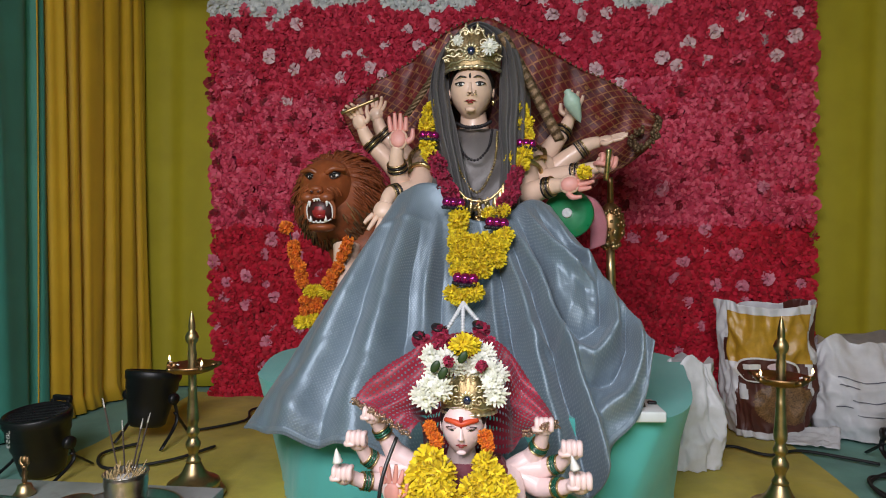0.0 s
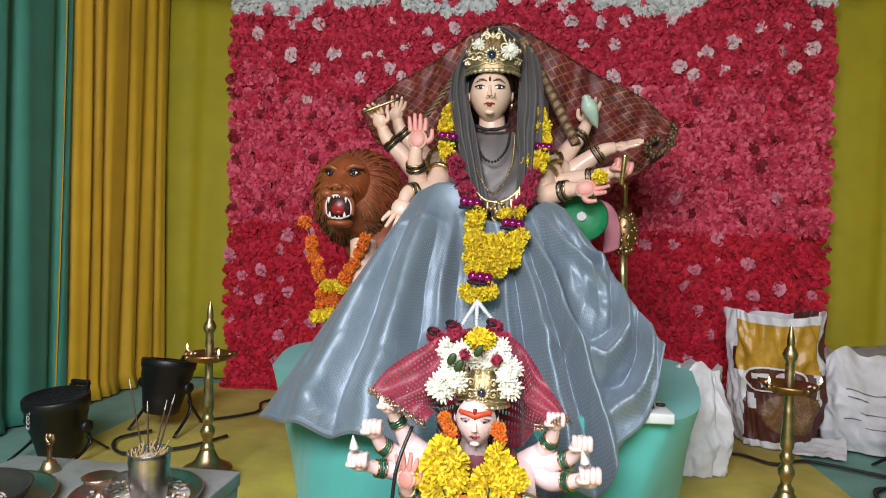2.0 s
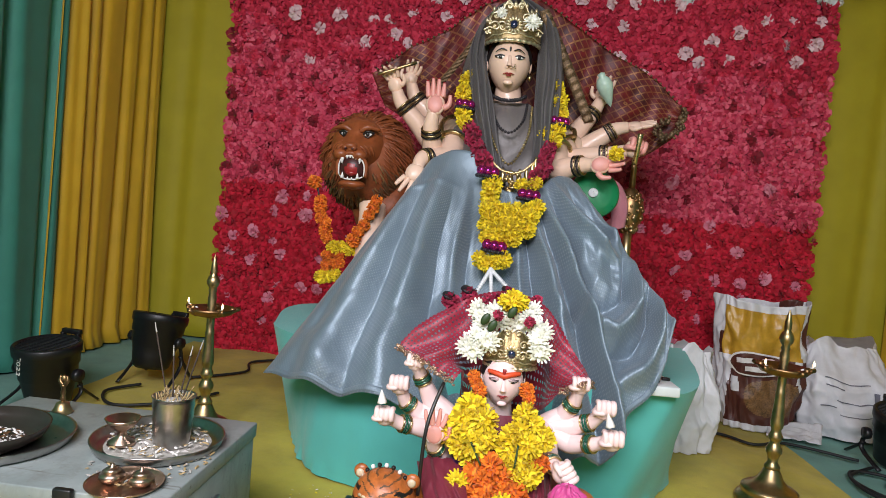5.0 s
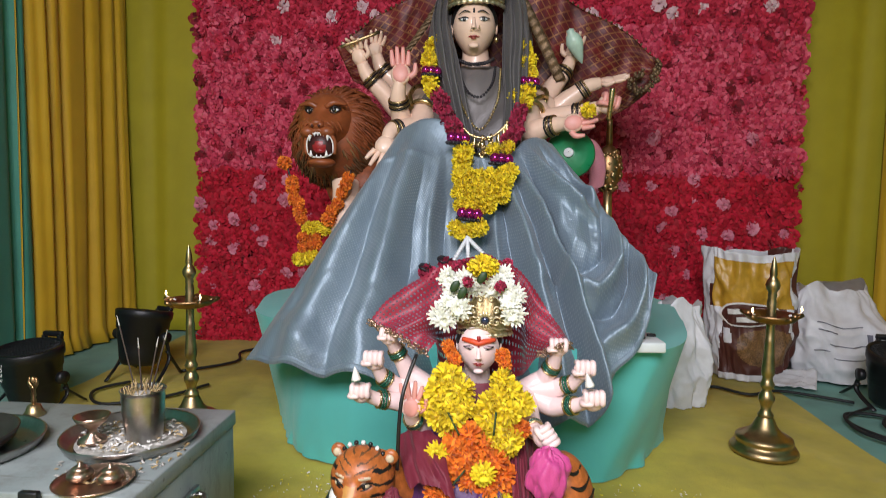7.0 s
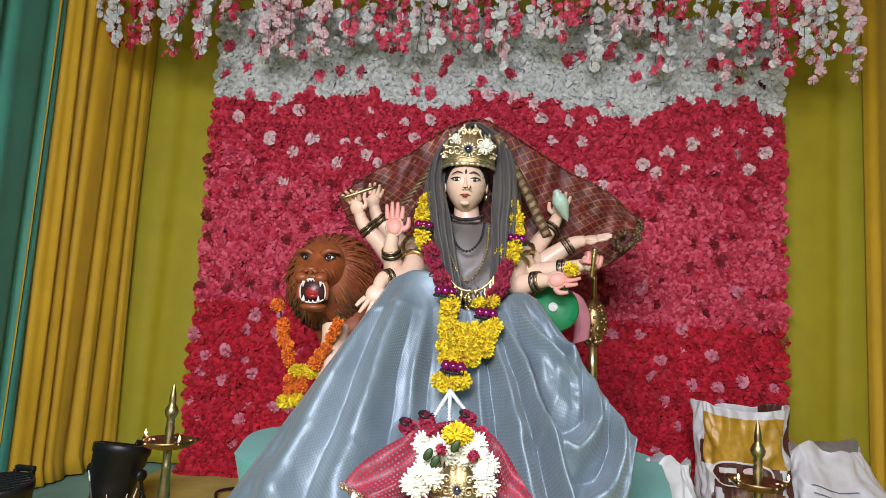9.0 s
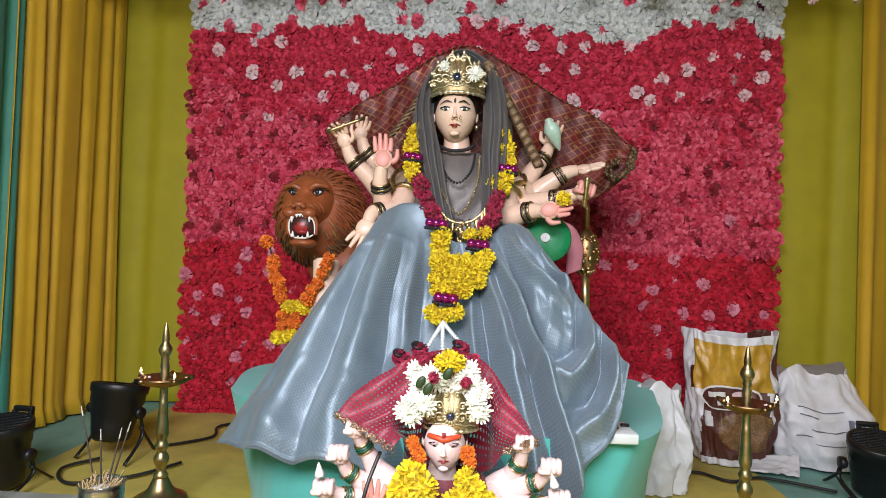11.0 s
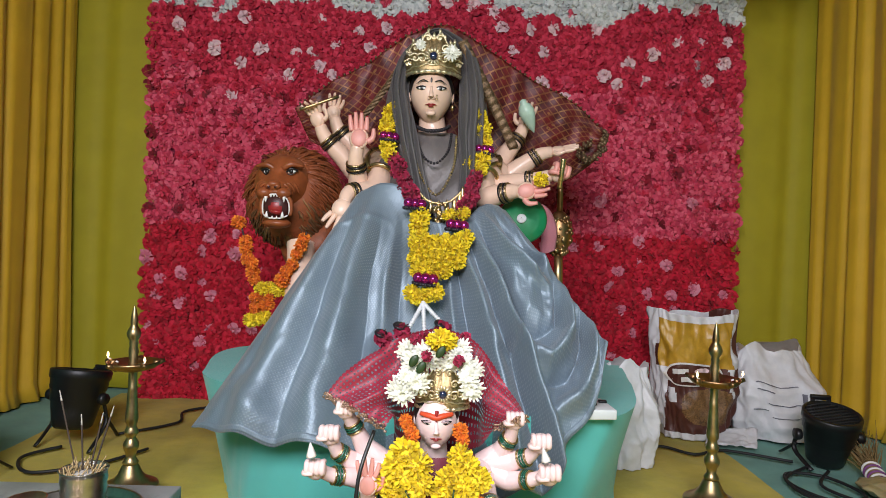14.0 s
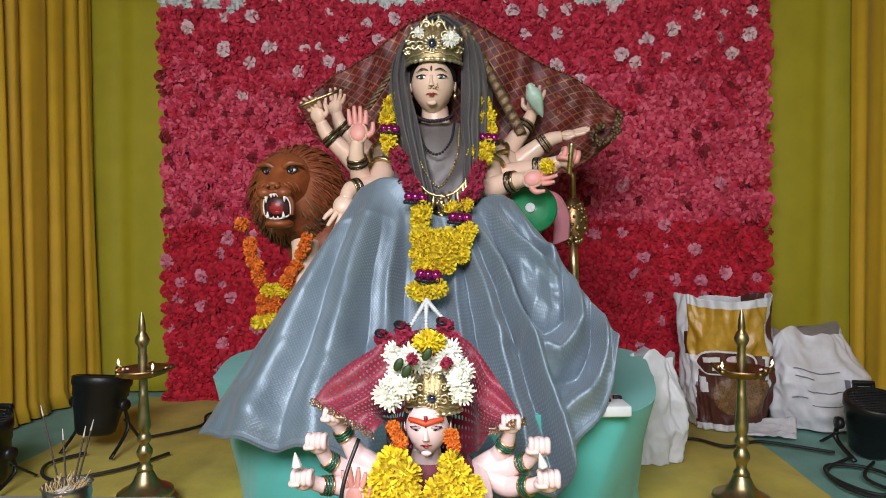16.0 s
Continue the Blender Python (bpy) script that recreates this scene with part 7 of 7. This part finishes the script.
plain_sack((1.56, 3.42, 0.016), 0.20, 0.15, 0.40, 11, "slumped white woven sack with faint grey print", ((0.95, 0.55, 0.03, 0.006), (0.97, 0.62, 0.05, 0.005), (0.0, 0.42, 0.04, 0.005), (0.03, 0.5, 0.006, 0.05), (0.93, 0.34, 0.03, 0.005), (0.02, 0.28, 0.05, 0.004)), (-0.02, 0.02))
plain_sack((0.735, 2.96, 0.016), 0.105, 0.085, 0.37, 15, "plain white sack leaning beside the turquoise table", (), (-0.01, 0.0))


# ---- the switch box on the table ----
def switch_box():
    t = thing("switch_box", "white wooden switchboard with a black socket on the table edge", "switchboard", (0.385, 2.19, 0.40))
    g = Geo()
    g.box((0.352, 2.215, 0.4145), (0.20, 0.13, 0.027), bevel=0.004, rot=(0, 0, 4))
    g.obj("board", M["white_plastic"], t)
    g = Geo()
    g.lathe([(0.001, 0.012), (0.016, 0.012), (0.019, 0.008), (0.022, 0.0)], (0.395, 2.215, 0.428), 0, 24)
    g.obj("socket", M["black_plastic"], t, "black round socket")
    g = Geo()
    g.box((0.437, 2.235, 0.431), (0.022, 0.014, 0.008), bevel=0.002)
    g.obj("switch", M["black_plastic"], t)


switch_box()


# ---- clutter on the floor beyond the spotlight and under the printed sack ----
def straw_broom():
    t = thing("straw_broom", "short straw hand broom bound with white and purple cord", "broom", (1.66, 2.92, 0))
    rng = random.Random(31)
    a, d = Vector((1.64, 2.86, 0.045)), Vector((0.25, 0.85, 0.22)).normalized()
    side = d.cross(Vector((0, 0, 1))).normalized()
    g = Geo()
    for _ in range(90):
        p = a + side * rng.uniform(-0.022, 0.022) + Vector((0, 0, rng.uniform(-0.018, 0.02)))
        q = p + d * rng.uniform(0.14, 0.26) + side * rng.uniform(-0.09, 0.09) + Vector((0, 0, rng.uniform(-0.03, 0.06)))
        g.tube([p, p.lerp(q, 0.5) + side * rng.uniform(-0.01, 0.01), q], [0.0022, 0.0016, 0.0006], 0, 4, 3)
    g.obj("bristle_bundle", M["straw"], t)["kind"] = "stuff"
    g = Geo()
    g.tube([a - d * 0.10, a - d * 0.04, a + d * 0.03], [0.026, 0.029, 0.027], 0, 14, 4)
    g.obj("grip", M["straw"], t)
    for k in range(6):
        g = Geo()
        ring_band(g, a - d * (0.09 - 0.02 * k), d, 0.030, 0.0045, 0)
        g.obj("cord", M["paint_white"] if k % 2 else M["purple_cord"], t)


M["straw"] = plain("straw", (0.30, 0.20, 0.08), 0.8, scale=90, spread=0.4)
M["purple_cord"] = plain("purple_cord", (0.20, 0.06, 0.20), 0.6)
straw_broom()


def packet(name, c, sx, sy, hgt, mat, label, seed, bars):
    """A soft packet lying on the floor, with bars of print that cannot be read."""
    t = thing(name, label, "packet", (c[0], c[1], 0))

    def at(u, v):
        a, p = 2 * math.pi * u, math.pi * (v - 0.5)
        cx, cy = math.cos(p) * math.sin(a), -math.cos(p) * math.cos(a)
        k = 1 + 0.25 * n2(cx * 2, cy * 2, seed + v * 2) + 0.10 * n2(cx * 6, cy * 6, seed + v * 5)
        return c[0] + sx * k * cx, c[1] + sy * k * cy, c[2] + hgt * (0.5 + 0.5 * math.sin(p)) * (0.8 + 0.3 * n2(cx * 2.5, cy * 2.5, seed))

    g = Geo()
    g.grid(at, 64, 30, 0, loop=True)
    g.obj("wrapping", mat, t)
    for u0, v0, ru, rv in bars:
        q = Geo()
        q.grid(lambda a, b: Vector(at((u0 + ru * (2 * a - 1)) % 1, v0 + rv * (2 * b - 1))) + Vector((0, -0.003, 0.003)), 10, 3)
        q.obj("printed_bar", M["sack_ink"], t, "dark printed bar")


M["packet_tan"] = plain("packet_tan", (0.36, 0.30, 0.15), 0.3, scale=25, spread=0.25, bump=0.4, dist=0.006)
M["packet_dark"] = plain("packet_dark", (0.035, 0.028, 0.026), 0.25, scale=50, spread=0.5, bump=0.5, dist=0.006)
packet("paper_packet", (1.60, 2.68, 0.014), 0.12, 0.10, 0.07, M["packet_tan"], "crumpled tan packet with dark print on the teal floor cloth", 4, ((0.93, 0.55, 0.03, 0.02), (0.0, 0.60, 0.03, 0.02), (0.06, 0.52, 0.025, 0.02), (0.97, 0.70, 0.04, 0.015)))
packet("dark_packet", (1.80, 2.76, 0.014), 0.10, 0.10, 0.11, M["packet_dark"], "dark glossy packet beside the tan one", 9, ())


def paper_cup():
    c = (1.90, 2.99, 0.014)
    t = thing("paper_cup", "small white paper cup lying among the packets", "cup", c)
    g = Geo()
    g.lathe([(0.001, 0.0), (0.022, 0.0), (0.024, 0.003), (0.034, 0.075), (0.036, 0.077), (0.036, 0.074), (0.032, 0.074), (0.022, 0.005), (0.001, 0.004)], (c[0], c[1] - 0.02, c[2] + 0.034), 0, 28, (70, 0, -20))
    g.obj("wall", M["paint_white"], t)


paper_cup()


def torn_sheet():
    g = Geo()
    g.grid(lambda u, v: (1.16 + 0.20 * u + 0.05 * v, 3.21 + 0.10 * v - 0.05 * u, 0.022 + 0.035 * v * v + 0.02 * abs(n2(u * 5, v * 5, 2)) + 0.02 * u * v), 24, 16)
    tagged(g.obj("torn_sack_piece", M["sack_white"], thick=0.002), "torn white woven sack piece on the floor", "sack piece")


torn_sheet()
